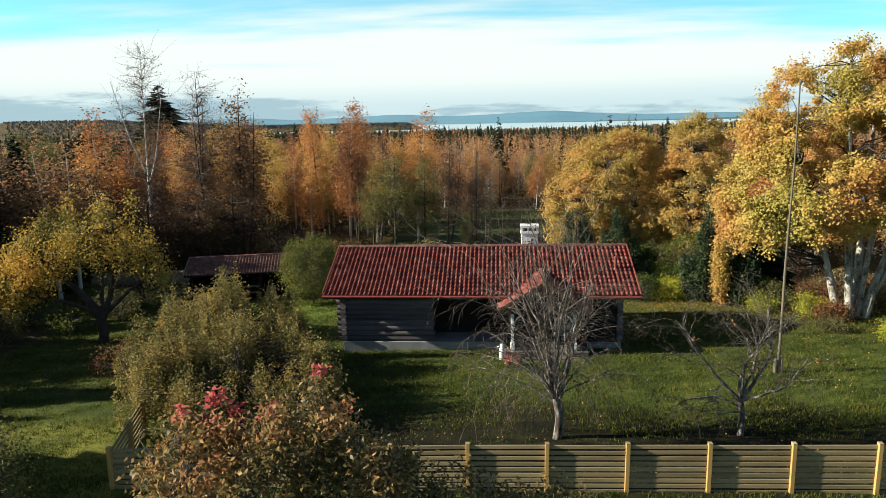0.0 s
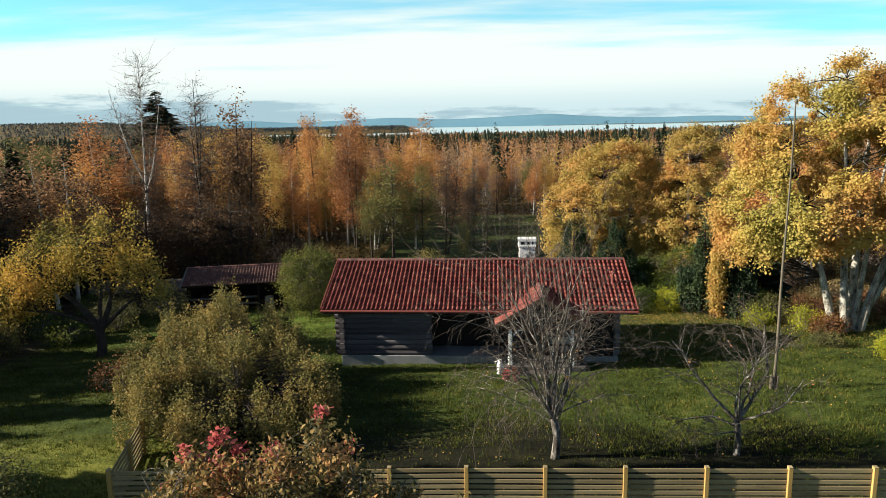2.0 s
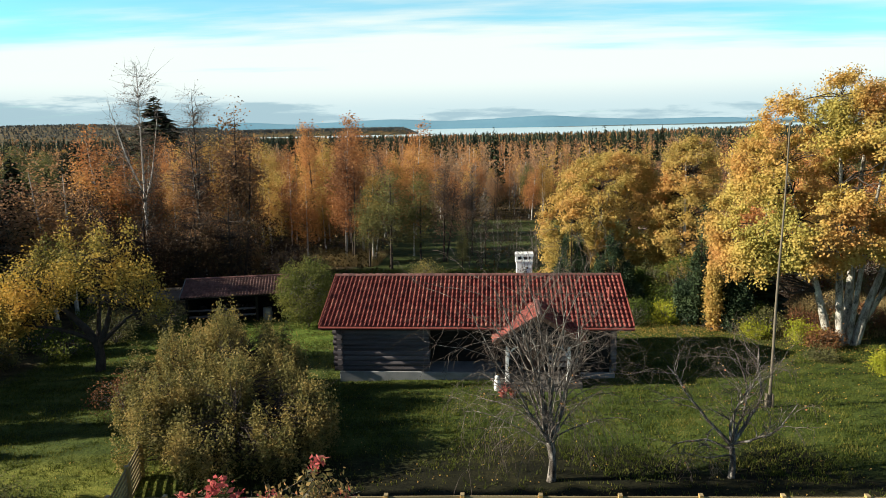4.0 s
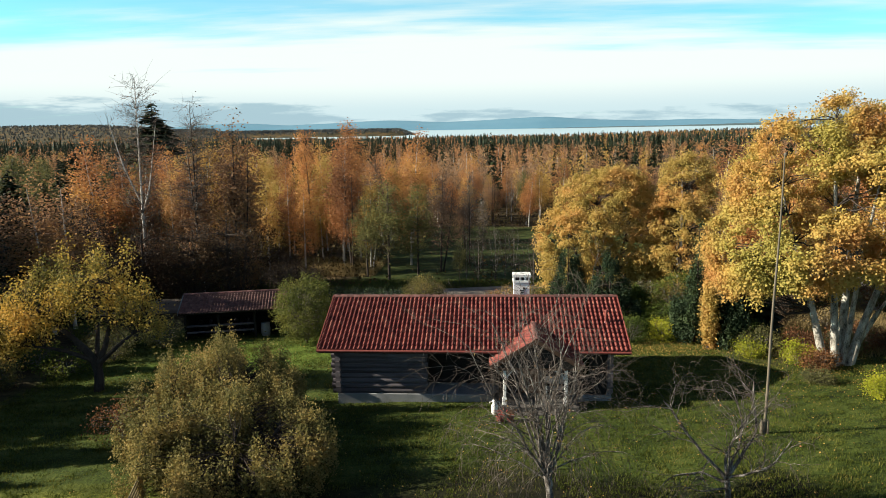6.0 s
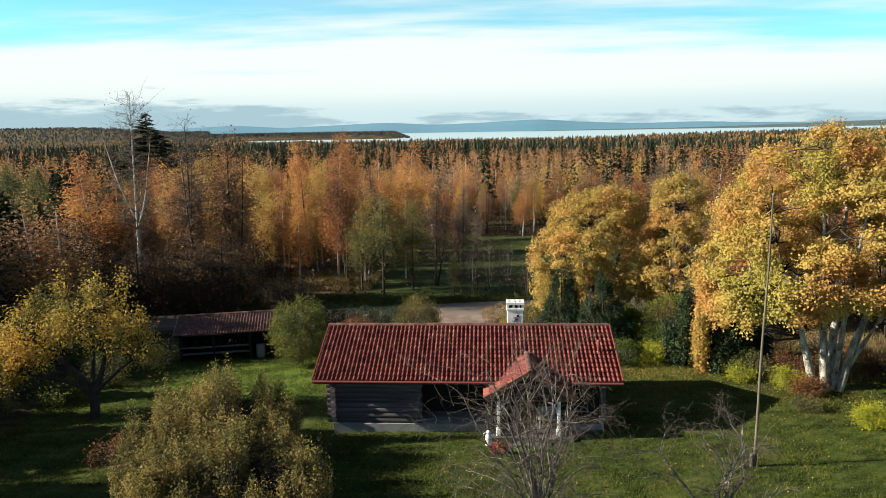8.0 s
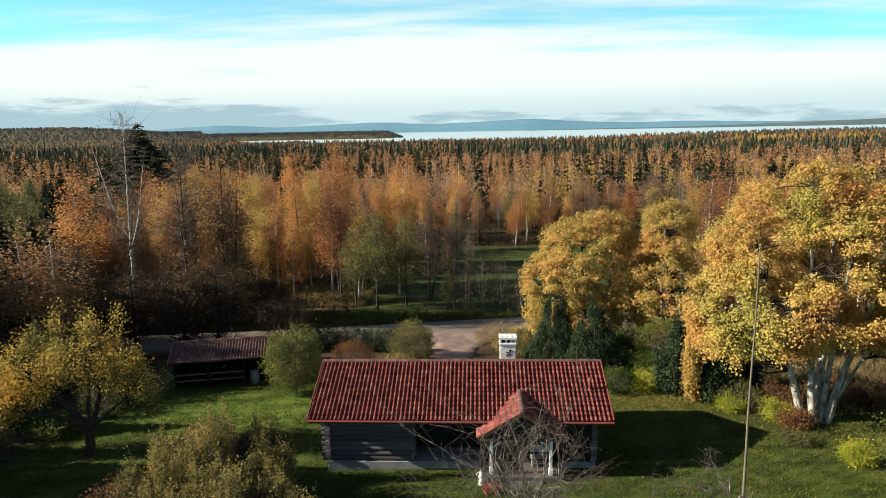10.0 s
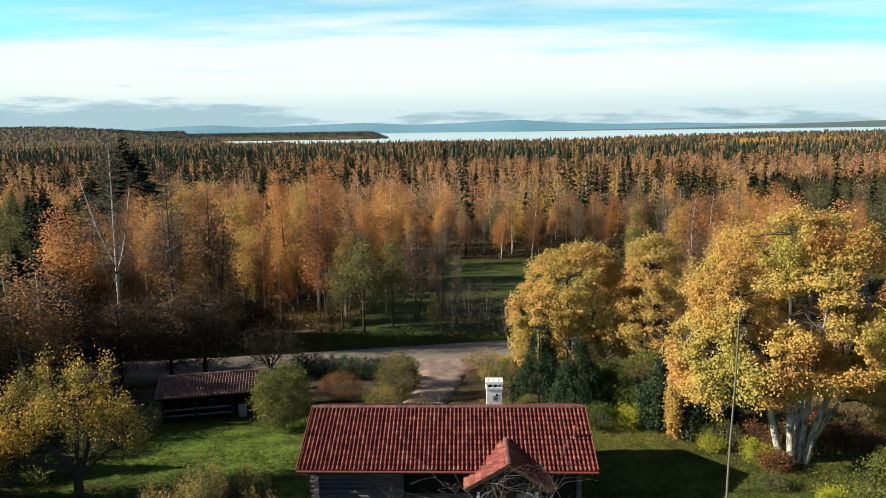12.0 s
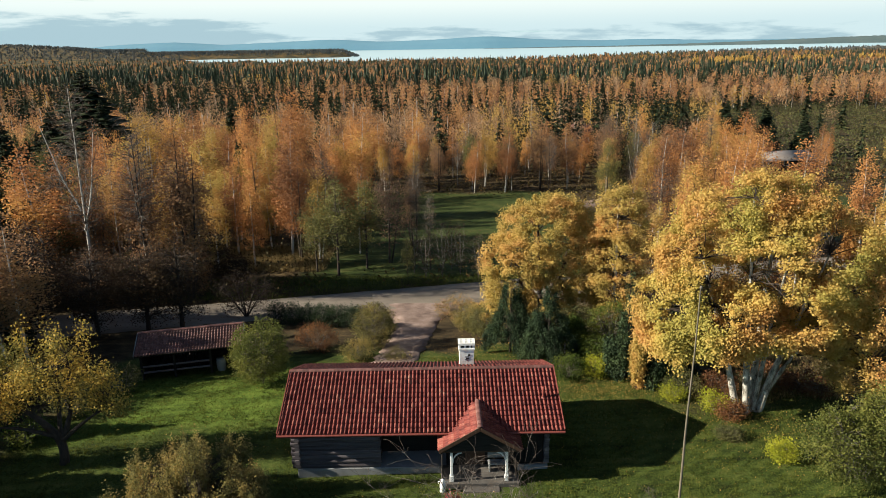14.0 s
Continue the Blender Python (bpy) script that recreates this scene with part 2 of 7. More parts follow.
CRIMSON = foliage("crimson_leaves", [(0.0, (0.28, 0.06, 0.055)), (0.5, (0.52, 0.12, 0.115)), (1.0, (0.56, 0.24, 0.17))], 2.0, 0.4)
REDDISH = foliage("red_brown_leaves", [(0.0, (0.06, 0.03, 0.018)), (0.5, (0.15, 0.068, 0.032)), (1.0, (0.25, 0.125, 0.05))], 1.5)
NEEDLE = foliage("spruce_needles", [(0.0, (0.014, 0.022, 0.012)), (0.5, (0.026, 0.038, 0.018)), (1.0, (0.048, 0.06, 0.025))], 0.6, 0.12)
YEW = foliage("yew_needles", [(0.0, (0.015, 0.028, 0.015)), (0.5, (0.03, 0.05, 0.025)), (1.0, (0.05, 0.075, 0.03))], 0.9, 0.15)
SCRUB = foliage("scrub_leaves", [(0.0, (0.03, 0.03, 0.012)), (0.4, (0.06, 0.05, 0.02)), (0.75, (0.1, 0.07, 0.025)), (1.0, (0.16, 0.1, 0.035))], 0.25)
STRAWGRASS = foliage("dry_grass", [(0.0, (0.1, 0.08, 0.035)), (0.5, (0.24, 0.18, 0.08)), (1.0, (0.38, 0.28, 0.13))], 0.3)
TUFT = foliage("grass_blades", [(0.0, (0.016, 0.024, 0.005)), (0.4, (0.055, 0.077, 0.012)), (0.8, (0.125, 0.135, 0.024)), (1.0, (0.19, 0.16, 0.048))], 0.9, 0.3, 0.65, 0.4)
BARK = plain("grey_bark", [(0.25, (0.03, 0.025, 0.02)), (0.55, (0.1, 0.085, 0.07)), (0.8, (0.2, 0.18, 0.15))], 6, 0.95, (1, 1, 0.3), 40, 0.8, 0.02)
PALE_BARK = plain("pale_lichen_bark", [(0.36, (0.05, 0.045, 0.038)), (0.46, (0.24, 0.225, 0.19)), (0.56, (0.44, 0.42, 0.37)), (0.7, (0.6, 0.58, 0.52))], 5, 0.95, (1, 1, 0.5), 24, 0.8, 0.02)
BIRCH_TWIG = plain("bare_twig_bark", [(0.36, (0.026, 0.02, 0.016)), (0.5, (0.085, 0.07, 0.058)), (0.64, (0.3, 0.28, 0.25))], 9, 0.9, (1, 1, 0.6), 45, 0.5, 0.006)
TWIG = plain("bare_twig_bark", [(0.36, (0.03, 0.024, 0.02)), (0.5, (0.105, 0.09, 0.077)), (0.64, (0.36, 0.335, 0.3))], 9, 0.9, (1, 1, 0.6), 45, 0.5, 0.006)
TWIG_FINE = plain("fine_twig_bark", [(0.3, (0.04, 0.03, 0.025)), (0.7, (0.14, 0.115, 0.095))], 6, 0.9, None, 45, 0.3, 0.004)
BIRCH_BARK = plain("white_birch_bark", [(0.3, (0.03, 0.028, 0.025)), (0.42, (0.38, 0.36, 0.33)), (0.8, (0.62, 0.6, 0.55))], 2.5, 0.8, (1, 1, 2.2), 14, 0.3, 0.01)
DARK_BARK = plain("dark_bark", [(0.3, (0.018, 0.014, 0.011)), (0.7, (0.07, 0.055, 0.045))], 5, 0.95, (1, 1, 0.4), 30, 0.6, 0.02)
TILE = plain("red_concrete_tile", [(0.25, (0.048, 0.011, 0.01)), (0.48, (0.145, 0.031, 0.025)), (0.62, (0.21, 0.057, 0.044)), (0.78, (0.28, 0.15, 0.1))], 3, 0.65, None, 45, 0.3, 0.004, 0.0, 0.15, 0.26)
OLD_TILE = plain("weathered_brown_tile", [(0.2, (0.05, 0.03, 0.027)), (0.5, (0.14, 0.06, 0.05)), (0.8, (0.26, 0.13, 0.11))], 3, 0.65, None, 45, 0.3, 0.004, 0.0, 0.35, 0.22)
RED_PAINT = plain("red_sheet_metal", [(0.2, (0.12, 0.028, 0.024)), (0.8, (0.25, 0.07, 0.055))], 5, 0.5, None, 60, 0.1, 0.002)
LOG = plain("grey_weathered_log", [(0.25, (0.034, 0.029, 0.032)), (0.5, (0.097, 0.086, 0.093)), (0.8, (0.19, 0.172, 0.182))], 2.5, 0.8, (0.25, 2, 6), 30, 0.6, 0.01, 0.0, 0.25, 0.2)
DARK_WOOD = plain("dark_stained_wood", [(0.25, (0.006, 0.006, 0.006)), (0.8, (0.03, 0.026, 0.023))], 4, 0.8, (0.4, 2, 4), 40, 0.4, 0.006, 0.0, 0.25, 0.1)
BROWN_WOOD = plain("brown_stained_board", [(0.25, (0.03, 0.018, 0.012)), (0.8, (0.1, 0.055, 0.035))], 4, 0.75, (3, 3, 0.4), 40, 0.4, 0.006, 0.0, 0.25, 0.15)
WHITE_PAINT = plain("white_painted_wood", [(0.2, (0.62, 0.62, 0.6)), (0.8, (0.82, 0.82, 0.8))], 3, 0.5, None, 50, 0.15, 0.003)
WHITEWASH = plain("whitewashed_masonry", [(0.25, (0.5, 0.5, 0.48)), (0.5, (0.74, 0.74, 0.71)), (0.8, (0.85, 0.85, 0.83))], 4, 0.9, None, 40, 0.4, 0.01)
FENCE_WOOD = plain("tanalised_fence_board", [(0.2, (0.145, 0.115, 0.06)), (0.5, (0.28, 0.215, 0.118)), (0.8, (0.4, 0.315, 0.175))], 2, 0.75, (0.5, 3, 6), 40, 0.3, 0.004, 0.0, 0.2, 0.32)
POST_WOOD = plain("amber_fence_post", [(0.2, (0.34, 0.2, 0.06)), (0.8, (0.55, 0.36, 0.13))], 3, 0.7, (4, 4, 0.6), 40, 0.3, 0.004, 0.0, 0.2, 0.1)
POLE_WOOD = plain("weathered_pole_wood", [(0.25, (0.07, 0.06, 0.042)), (0.8, (0.2, 0.17, 0.125))], 2, 0.85, (4, 4, 0.3), 40, 0.5, 0.006)
CONCRETE = plain("grey_concrete", [(0.25, (0.14, 0.15, 0.15)), (0.5, (0.24, 0.25, 0.255)), (0.8, (0.34, 0.345, 0.34))], 1.5, 0.9, None, 40, 0.4, 0.006)
ASPHALT = plain("worn_pale_asphalt", [(0.35, (0.11, 0.093, 0.073)), (0.5, (0.165, 0.14, 0.114)), (0.68, (0.22, 0.19, 0.155))], 0.35, 0.9, (0.4, 1.6, 1), 60, 0.3, 0.006)
GRAVEL = plain("pinkish_gravel", [(0.34, (0.1, 0.068, 0.055)), (0.5, (0.19, 0.135, 0.112)), (0.66, (0.29, 0.22, 0.19))], 0.8, 0.95, None, 14, 0.8, 0.03)
BLACK = plain("black_opening", [(0.2, (0.008, 0.008, 0.008)), (0.8, (0.02, 0.02, 0.02))], 8, 0.8)
STONE = plain("grey_fieldstone", [(0.25, (0.1, 0.1, 0.09)), (0.5, (0.22, 0.21, 0.2)), (0.8, (0.36, 0.35, 0.33))], 2, 0.9, None, 25, 0.5, 0.02)
SLATE = plain("dark_worn_stone", [(0.25, (0.04, 0.038, 0.035)), (0.8, (0.13, 0.12, 0.11))], 3, 0.9, None, 25, 0.5, 0.01)
BRUSH = foliage("olive_brush", [(0.0, (0.035, 0.04, 0.018)), (0.5, (0.075, 0.078, 0.03)), (1.0, (0.14, 0.115, 0.045))], 0.1, 0.3)
# brown leaves, darkened further to paint the shade under the birches
UMBER_SHADE = foliage("umber_alder_leaves", [(0.0, (0.025, 0.018, 0.013)), (0.5, (0.052, 0.034, 0.022)), (1.0, (0.1, 0.064, 0.034))], 0.3)
# far copies of the leaf colours, with some distance haze painted in
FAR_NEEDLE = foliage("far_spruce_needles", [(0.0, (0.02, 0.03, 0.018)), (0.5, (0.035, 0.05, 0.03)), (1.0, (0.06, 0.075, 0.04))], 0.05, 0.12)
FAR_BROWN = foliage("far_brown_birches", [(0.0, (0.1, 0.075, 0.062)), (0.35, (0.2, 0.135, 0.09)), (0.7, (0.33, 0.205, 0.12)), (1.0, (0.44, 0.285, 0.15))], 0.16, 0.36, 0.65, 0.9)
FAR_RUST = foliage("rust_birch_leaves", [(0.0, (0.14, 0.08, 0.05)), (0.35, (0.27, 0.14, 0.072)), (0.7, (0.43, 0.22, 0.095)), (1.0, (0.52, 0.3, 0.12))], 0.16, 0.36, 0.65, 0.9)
# bluish haze of distance is mixed into these leaf colours
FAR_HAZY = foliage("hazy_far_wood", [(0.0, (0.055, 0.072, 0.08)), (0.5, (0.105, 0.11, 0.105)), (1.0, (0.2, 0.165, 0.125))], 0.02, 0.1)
GREY_ROOF = plain("pale_far_roof", [(0.2, (0.19, 0.165, 0.15)), (0.8, (0.33, 0.29, 0.26))], 1, 0.7)
FALU = plain("falu_red_boards", [(0.2, (0.12, 0.028, 0.02)), (0.8, (0.24, 0.06, 0.04))], 2, 0.9, (6, 6, 0.5))
# distance haze is put into these hill and shore colours
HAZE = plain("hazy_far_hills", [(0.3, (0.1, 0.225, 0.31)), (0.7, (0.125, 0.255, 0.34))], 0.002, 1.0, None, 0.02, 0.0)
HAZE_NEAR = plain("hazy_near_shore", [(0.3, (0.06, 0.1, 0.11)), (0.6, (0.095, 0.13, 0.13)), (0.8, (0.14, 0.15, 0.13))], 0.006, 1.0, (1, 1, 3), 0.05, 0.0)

m, ns, ls, p = material("window_glass", 0.05, 0.0, 0.5)
p.inputs["Base Color"].default_value = (0.01, 0.012, 0.014, 1)
GLASS = m

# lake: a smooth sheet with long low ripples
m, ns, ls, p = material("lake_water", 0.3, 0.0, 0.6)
# pale base colour stands in for the sky's reflection
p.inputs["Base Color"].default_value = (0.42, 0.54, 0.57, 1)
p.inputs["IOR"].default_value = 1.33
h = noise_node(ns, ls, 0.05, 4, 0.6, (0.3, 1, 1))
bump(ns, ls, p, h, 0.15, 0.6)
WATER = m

# one ground: mown lawn, rough meadow, forest floor, by place
m, ns, ls, p = material("ground_cover", 0.95, 0.0, 0.1)
pos = ns.new("ShaderNodeNewGeometry").outputs["Position"]
sep = ns.new("ShaderNodeSeparateXYZ")
wob = ns.new("ShaderNodeTexNoise")
wob.inputs["Scale"].default_value, wob.inputs["Detail"].default_value = 0.22, 4
ls.new(pos, wob.inputs["Vector"])
wv = ns.new("ShaderNodeVectorMath")
wv.operation = "MULTIPLY_ADD"
wv.inputs[1].default_value, wv.inputs[2].default_value = (9, 9, 0), (-4.5, -4.5, 0)
ls.new(wob.outputs["Color"], wv.inputs[0])
wa = ns.new("ShaderNodeVectorMath")
ls.new(pos, wa.inputs[0]), ls.new(wv.outputs[0], wa.inputs[1])
ls.new(wa.outputs[0], sep.inputs[0])
gx, gy = sep.outputs[0], sep.outputs[1]


def field(x0, x1, y0, y1, soft):
    a = math_node(ns, ls, "MULTIPLY", step_node(ns, ls, gx, x0, x0 + soft), step_node(ns, ls, gx, x1, x1 - soft))
    b = math_node(ns, ls, "MULTIPLY", step_node(ns, ls, gy, y0, y0 + soft), step_node(ns, ls, gy, y1, y1 - soft))
    return math_node(ns, ls, "MULTIPLY", a, b)


fine = noise_node(ns, ls, 13, 4, 0.7)
blot = noise_node(ns, ls, 0.7, 4, 0.6)
stripe = noise_node(ns, ls, 1.0, 2, 0.5, (0.15, 2.2, 1))
gv = math_node(ns, ls, "ADD", math_node(ns, ls, "MULTIPLY", fine, 0.45), math_node(ns, ls, "ADD", math_node(ns, ls, "MULTIPLY", blot, 0.35), math_node(ns, ls, "MULTIPLY", stripe, 0.2)))
mown = ns.new("ShaderNodeTexWave")
mown.inputs["Scale"].default_value, mown.inputs["Distortion"].default_value, mown.inputs["Detail"].default_value, mown.inputs["Detail Scale"].default_value = 0.5, 3.0, 2.0, 0.6
turn = ns.new("ShaderNodeMapping")
turn.inputs["Rotation"].default_value = (0, 0, radians(58))
ls.new(pos, turn.inputs[0]), ls.new(turn.outputs[0], mown.inputs["Vector"])
swath = math_node(ns, ls, "MULTIPLY", math_node(ns, ls, "SUBTRACT", mown.outputs["Fac"], 0.5), 0.05)
lawn_v = math_node(ns, ls, "ADD", gv, math_node(ns, ls, "MULTIPLY", swath, field(5, 40, 12, 31, 4)))
lawn = ramp(ns, ls, lawn_v, [(0.39, (0.012, 0.016, 0.005)), (0.46, (0.028, 0.043, 0.009)), (0.53, (0.056, 0.08, 0.016)), (0.6, (0.09, 0.1, 0.026)), (0.67, (0.14, 0.12, 0.044))])
floor_col = ramp(ns, ls, gv, [(0.38, (0.014, 0.011, 0.007)), (0.48, (0.036, 0.027, 0.015)), (0.57, (0.085, 0.06, 0.03)), (0.68, (0.17, 0.12, 0.05))])
meadow = ramp(ns, ls, gv, [(0.38, (0.014, 0.022, 0.007)), (0.5, (0.036, 0.054, 0.013)), (0.64, (0.095, 0.088, 0.03))])
far_wood = ramp(ns, ls, noise_node(ns, ls, 0.03, 6, 0.7), [(0.35, (0.02, 0.025, 0.015)), (0.5, (0.06, 0.05, 0.025)), (0.62, (0.16, 0.1, 0.035)), (0.75, (0.22, 0.14, 0.05))])
col = mix_color(ns, ls, field(-24, 26, -60, 44, 3), floor_col, lawn)
col = mix_color(ns, ls, field(12.5, 60, 29.5, 62, 2.5), col, floor_col)
# a darker band across the lawn along the fence
dark_band = ramp(ns, ls, gv, [(0.4, (0.005, 0.005, 0.003)), (0.52, (0.012, 0.011, 0.006)), (0.62, (0.03, 0.027, 0.012))])
rough = ramp(ns, ls, gv, [(0.38, (0.03, 0.04, 0.008)), (0.48, (0.09, 0.105, 0.018)), (0.56, (0.16, 0.165, 0.03)), (0.66, (0.22, 0.2, 0.06))])
col = mix_color(ns, ls, math_node(ns, ls, "MULTIPLY", field(-7, 42, 11.6, 19.6, 2.2), 0.95), col, dark_band)
col = mix_color(ns, ls, field(-20, -8, -30, 18.5, 2), col, rough)
# brighter green painted into the ground for the sunlit strip of lawn
sunlit_green = ramp(ns, ls, gv, [(0.39, (0.022, 0.035, 0.006)), (0.47, (0.06, 0.095, 0.014)), (0.55, (0.105, 0.155, 0.024)), (0.65, (0.15, 0.17, 0.04))])
col = mix_color(ns, ls, field(-20, -6.5, 29, 40, 2.5), col, sunlit_green)
col = mix_color(ns, ls, field(-11, 10, 38, 44, 3), col, lawn)
col = mix_color(ns, ls, field(-16, 22, 59, 114, 4), col, meadow)
col = mix_color(ns, ls, field(44, 90, 72, 104, 5), col, meadow)
col = mix_color(ns, ls, field(27, 44, 103, 125, 4), col, meadow)
col = mix_color(ns, ls, step_node(ns, ls, gy, 600, 900), col, far_wood)
ls.new(col, p.inputs["Base Color"])
bump(ns, ls, p, gv, 0.7, 0.06)
GROUND = m

# ---- mesh helpers ----


def part(name, bm, mat, parent=None, label="", smooth=False):
    """Links a bmesh, a mesh or (vertices, faces) as one object, given in world space, under a thing or a part."""
    if isinstance(bm, bmesh.types.BMesh):
        me = bpy.data.meshes.new(name)
        bm.to_mesh(me)
        bm.free()
    elif isinstance(bm, tuple):
        me = quick_mesh(name, *bm)
    else:
        me = bm
    if mat is not None and not me.materials:
        me.materials.append(mat)
    if smooth:
        me.polygons.foreach_set("use_smooth", np.ones(len(me.polygons), bool))
    ob = new(name, me)
    if parent is not None:
        ob.parent = parent
        ob.matrix_parent_inverse = parent.matrix_basis.inverted()
    if label:
        tagged(ob, label)
    return ob


def quick_mesh(name, verts, faces):
    """A mesh from an array of vertices and one of faces, all with as many corners."""
    me = bpy.data.meshes.new(name)
    verts, faces = np.asarray(verts, np.float32), np.asarray(faces, np.int32)
    k = faces.shape[1]
    me.vertices.add(len(verts))
    me.vertices.foreach_set("co", verts.ravel())
    me.loops.add(faces.size)
    me.loops.foreach_set("vertex_index", faces.ravel())
    me.polygons.add(len(faces))
    me.polygons.foreach_set("loop_start", np.arange(0, faces.size, k, dtype=np.int32))
    me.update(calc_edges=True)
    return me


def thing(name, at, label, category, group="", kind=""):
    ob = new(name)
    ob.empty_display_size = 0.3
    ob.matrix_basis = Matrix.Translation(at)
    return tagged(ob, label, category, group, kind)


def join(chunks):
    """One (vertices, faces) from several."""
    vs, fs, n = [], [], 0
    for v, f in chunks:
        if len(v):
            vs.append(v), fs.append(np.asarray(f) + n)
            n += len(v)
    return np.concatenate(vs), np.concatenate(fs)


def box(bm, lo, hi, m=None):
    vs = [bm.verts.new((Vector((x, y, z)) if m is None else m @ Vector((x, y, z)))) for z in (lo[2], hi[2]) for y in (lo[1], hi[1]) for x in (lo[0], hi[0])]
    for f in ((0, 2, 3, 1), (4, 5, 7, 6), (0, 1, 5, 4), (2, 6, 7, 3), (0, 4, 6, 2), (1, 3, 7, 5)):
        bm.faces.new([vs[i] for i in f])
    return bm


def bevelled(lo, hi, width=0.01, segments=1, m=None):
    bm = box(bmesh.new(), lo, hi, m)
    bmesh.ops.bevel(bm, geom=bm.edges[:], offset=width, segments=segments, affect="EDGES", clamp_overlap=True)
    return bm


def tube(points, radii, sides=5, cap=False):
    """A tapered tube along a line of points."""
    pts, n = np.asarray(points, float), len(points)
    way = np.gradient(pts, axis=0)
    way /= np.linalg.norm(way, axis=1, keepdims=True) + 1e-9
    ref = np.where(np.abs(way[:, 2:3]) < 0.9, [[0.0, 0, 1]], [[1.0, 0, 0]])
    a = np.cross(way, ref)
    a /= np.linalg.norm(a, axis=1, keepdims=True) + 1e-9
    b = np.cross(way, a)
    ang = np.arange(sides) * 2 * np.pi / sides
    ring = a[:, None] * np.cos(ang)[None, :, None] + b[:, None] * np.sin(ang)[None, :, None]
    v = (pts[:, None] + ring * np.asarray(radii, float)[:, None, None]).reshape(-1, 3)
    i, j = np.meshgrid(np.arange(n - 1), np.arange(sides), indexing="ij")
    k = (j + 1) % sides
    f = np.stack([i * sides + j, i * sides + k, (i + 1) * sides + k, (i + 1) * sides + j], -1).reshape(-1, 4)
    return v, f


def leaf_quads(rng, centres, size, up=0.25, slim=0.62, bias=None, hang=1.0, loose=0.6):
    """A rhombic leaf, bent a little, at each centre. hang: how far they lie along the upright."""
    n = len(centres)
    d = rng.normal(size=(n, 3)) * [1, 1, hang]
    d /= np.linalg.norm(d, axis=1, keepdims=True) + 1e-9
    nrm = rng.normal(size=(n, 3)) + [0, 0, up]
    if bias is not None:
        nrm = nrm * loose + bias
    side = np.cross(d, nrm)
    side /= np.linalg.norm(side, axis=1, keepdims=True) + 1e-9
    nn = np.cross(side, d)
    s = (size * rng.uniform(0.6, 1.35, n))[:, None]
    c = np.asarray(centres)
    v = np.stack([c - d * s * 0.5, c + side * s * slim * 0.5 + nn * s * 0.12, c + d * s * 0.5, c - side * s * slim * 0.5 + nn * s * 0.12], 1).reshape(-1, 3)
    return v, np.arange(4 * n).reshape(-1, 4)


def bend(rng, a, b, n=5, sag=0.12, rise=0.25):
    """A crooked line from a to b that starts upwards."""
    a, b = np.asarray(a, float), np.asarray(b, float)
    t = np.linspace(0, 1, n)[:, None]
    length = np.linalg.norm(b - a)
    off = np.array([0, 0, 1]) * length * rise + rng.normal(size=3) * length * sag
    p = a * (1 - t) + b * t + off * (t * (1 - t)) * 2 * (1 - t)
    p[1:-1] += rng.normal(size=(n - 2, 3)) * length * sag * 0.3
    return p


def inside(rng, blobs, n, shell=0.35):
    """Points in a crown made of ellipsoids (x, y, z, rx, ry, rz), more of them near the outside."""
    b = np.asarray(blobs, float)
    w = (b[:, 3] * b[:, 4] * b[:, 5]) ** 0.67
    k = rng.choice(len(b), n, p=w / w.sum())
    d = rng.normal(size=(n, 3))
    d /= np.linalg.norm(d, axis=1, keepdims=True)
    r = (shell + (1 - shell) * rng.random(n)) ** 0.6
    return b[k, :3] + d * r[:, None] * b[k, 3:]


def limbs_of(rng, stems, targets, thick=0.012, sides=4, twigs=0, twig_len=0.5, low=0.25, rise=0.25, sag=0.12, n=5):
    """A limb from the fitting place on a stem to each target, with short twigs."""
    chunks = []
    nodes = np.concatenate([np.asarray(p)[max(1, int(len(p) * low)):] for p, r in stems])
    rads = np.concatenate([np.asarray(r)[max(1, int(len(p) * low)):] for p, r in stems])
    for q in targets:
        gap = q - nodes
        cost = np.linalg.norm(gap, axis=1) + 1.2 * np.maximum(0, -gap[:, 2] + 0.3) + rng.random(len(nodes)) * 0.6
        i = int(cost.argmin())
        p = bend(rng, nodes[i], q, n, sag, rise)
        length = np.linalg.norm(q - nodes[i])
        r0 = min(rads[i] * 0.7, thick * (0.6 + length * 0.5))
        chunks.append(tube(p, np.linspace(r0, thick * 0.25, n), sides))
        for _ in range(twigs):
            s = p[rng.integers(1, n)]
            e = s + (rng.normal(size=3) + [0, 0, 0.25] + (q - nodes[i]) / (length + 1e-6) * 0.8) * twig_len * rng.uniform(0.4, 1.0) * 0.6
            chunks.append(tube(bend(rng, s, e, 3, 0.15, 0.1), np.linspace(thick * 0.4, thick * 0.14, 3), 3))
    return join(chunks)


def crown_of(rng, targets, per, spread, size, up=0.25, slim=0.62):
    c = np.repeat(targets, per, 0) + rng.normal(size=(len(targets) * per, 3)) * spread
    return leaf_quads(rng, c, size, up, slim)


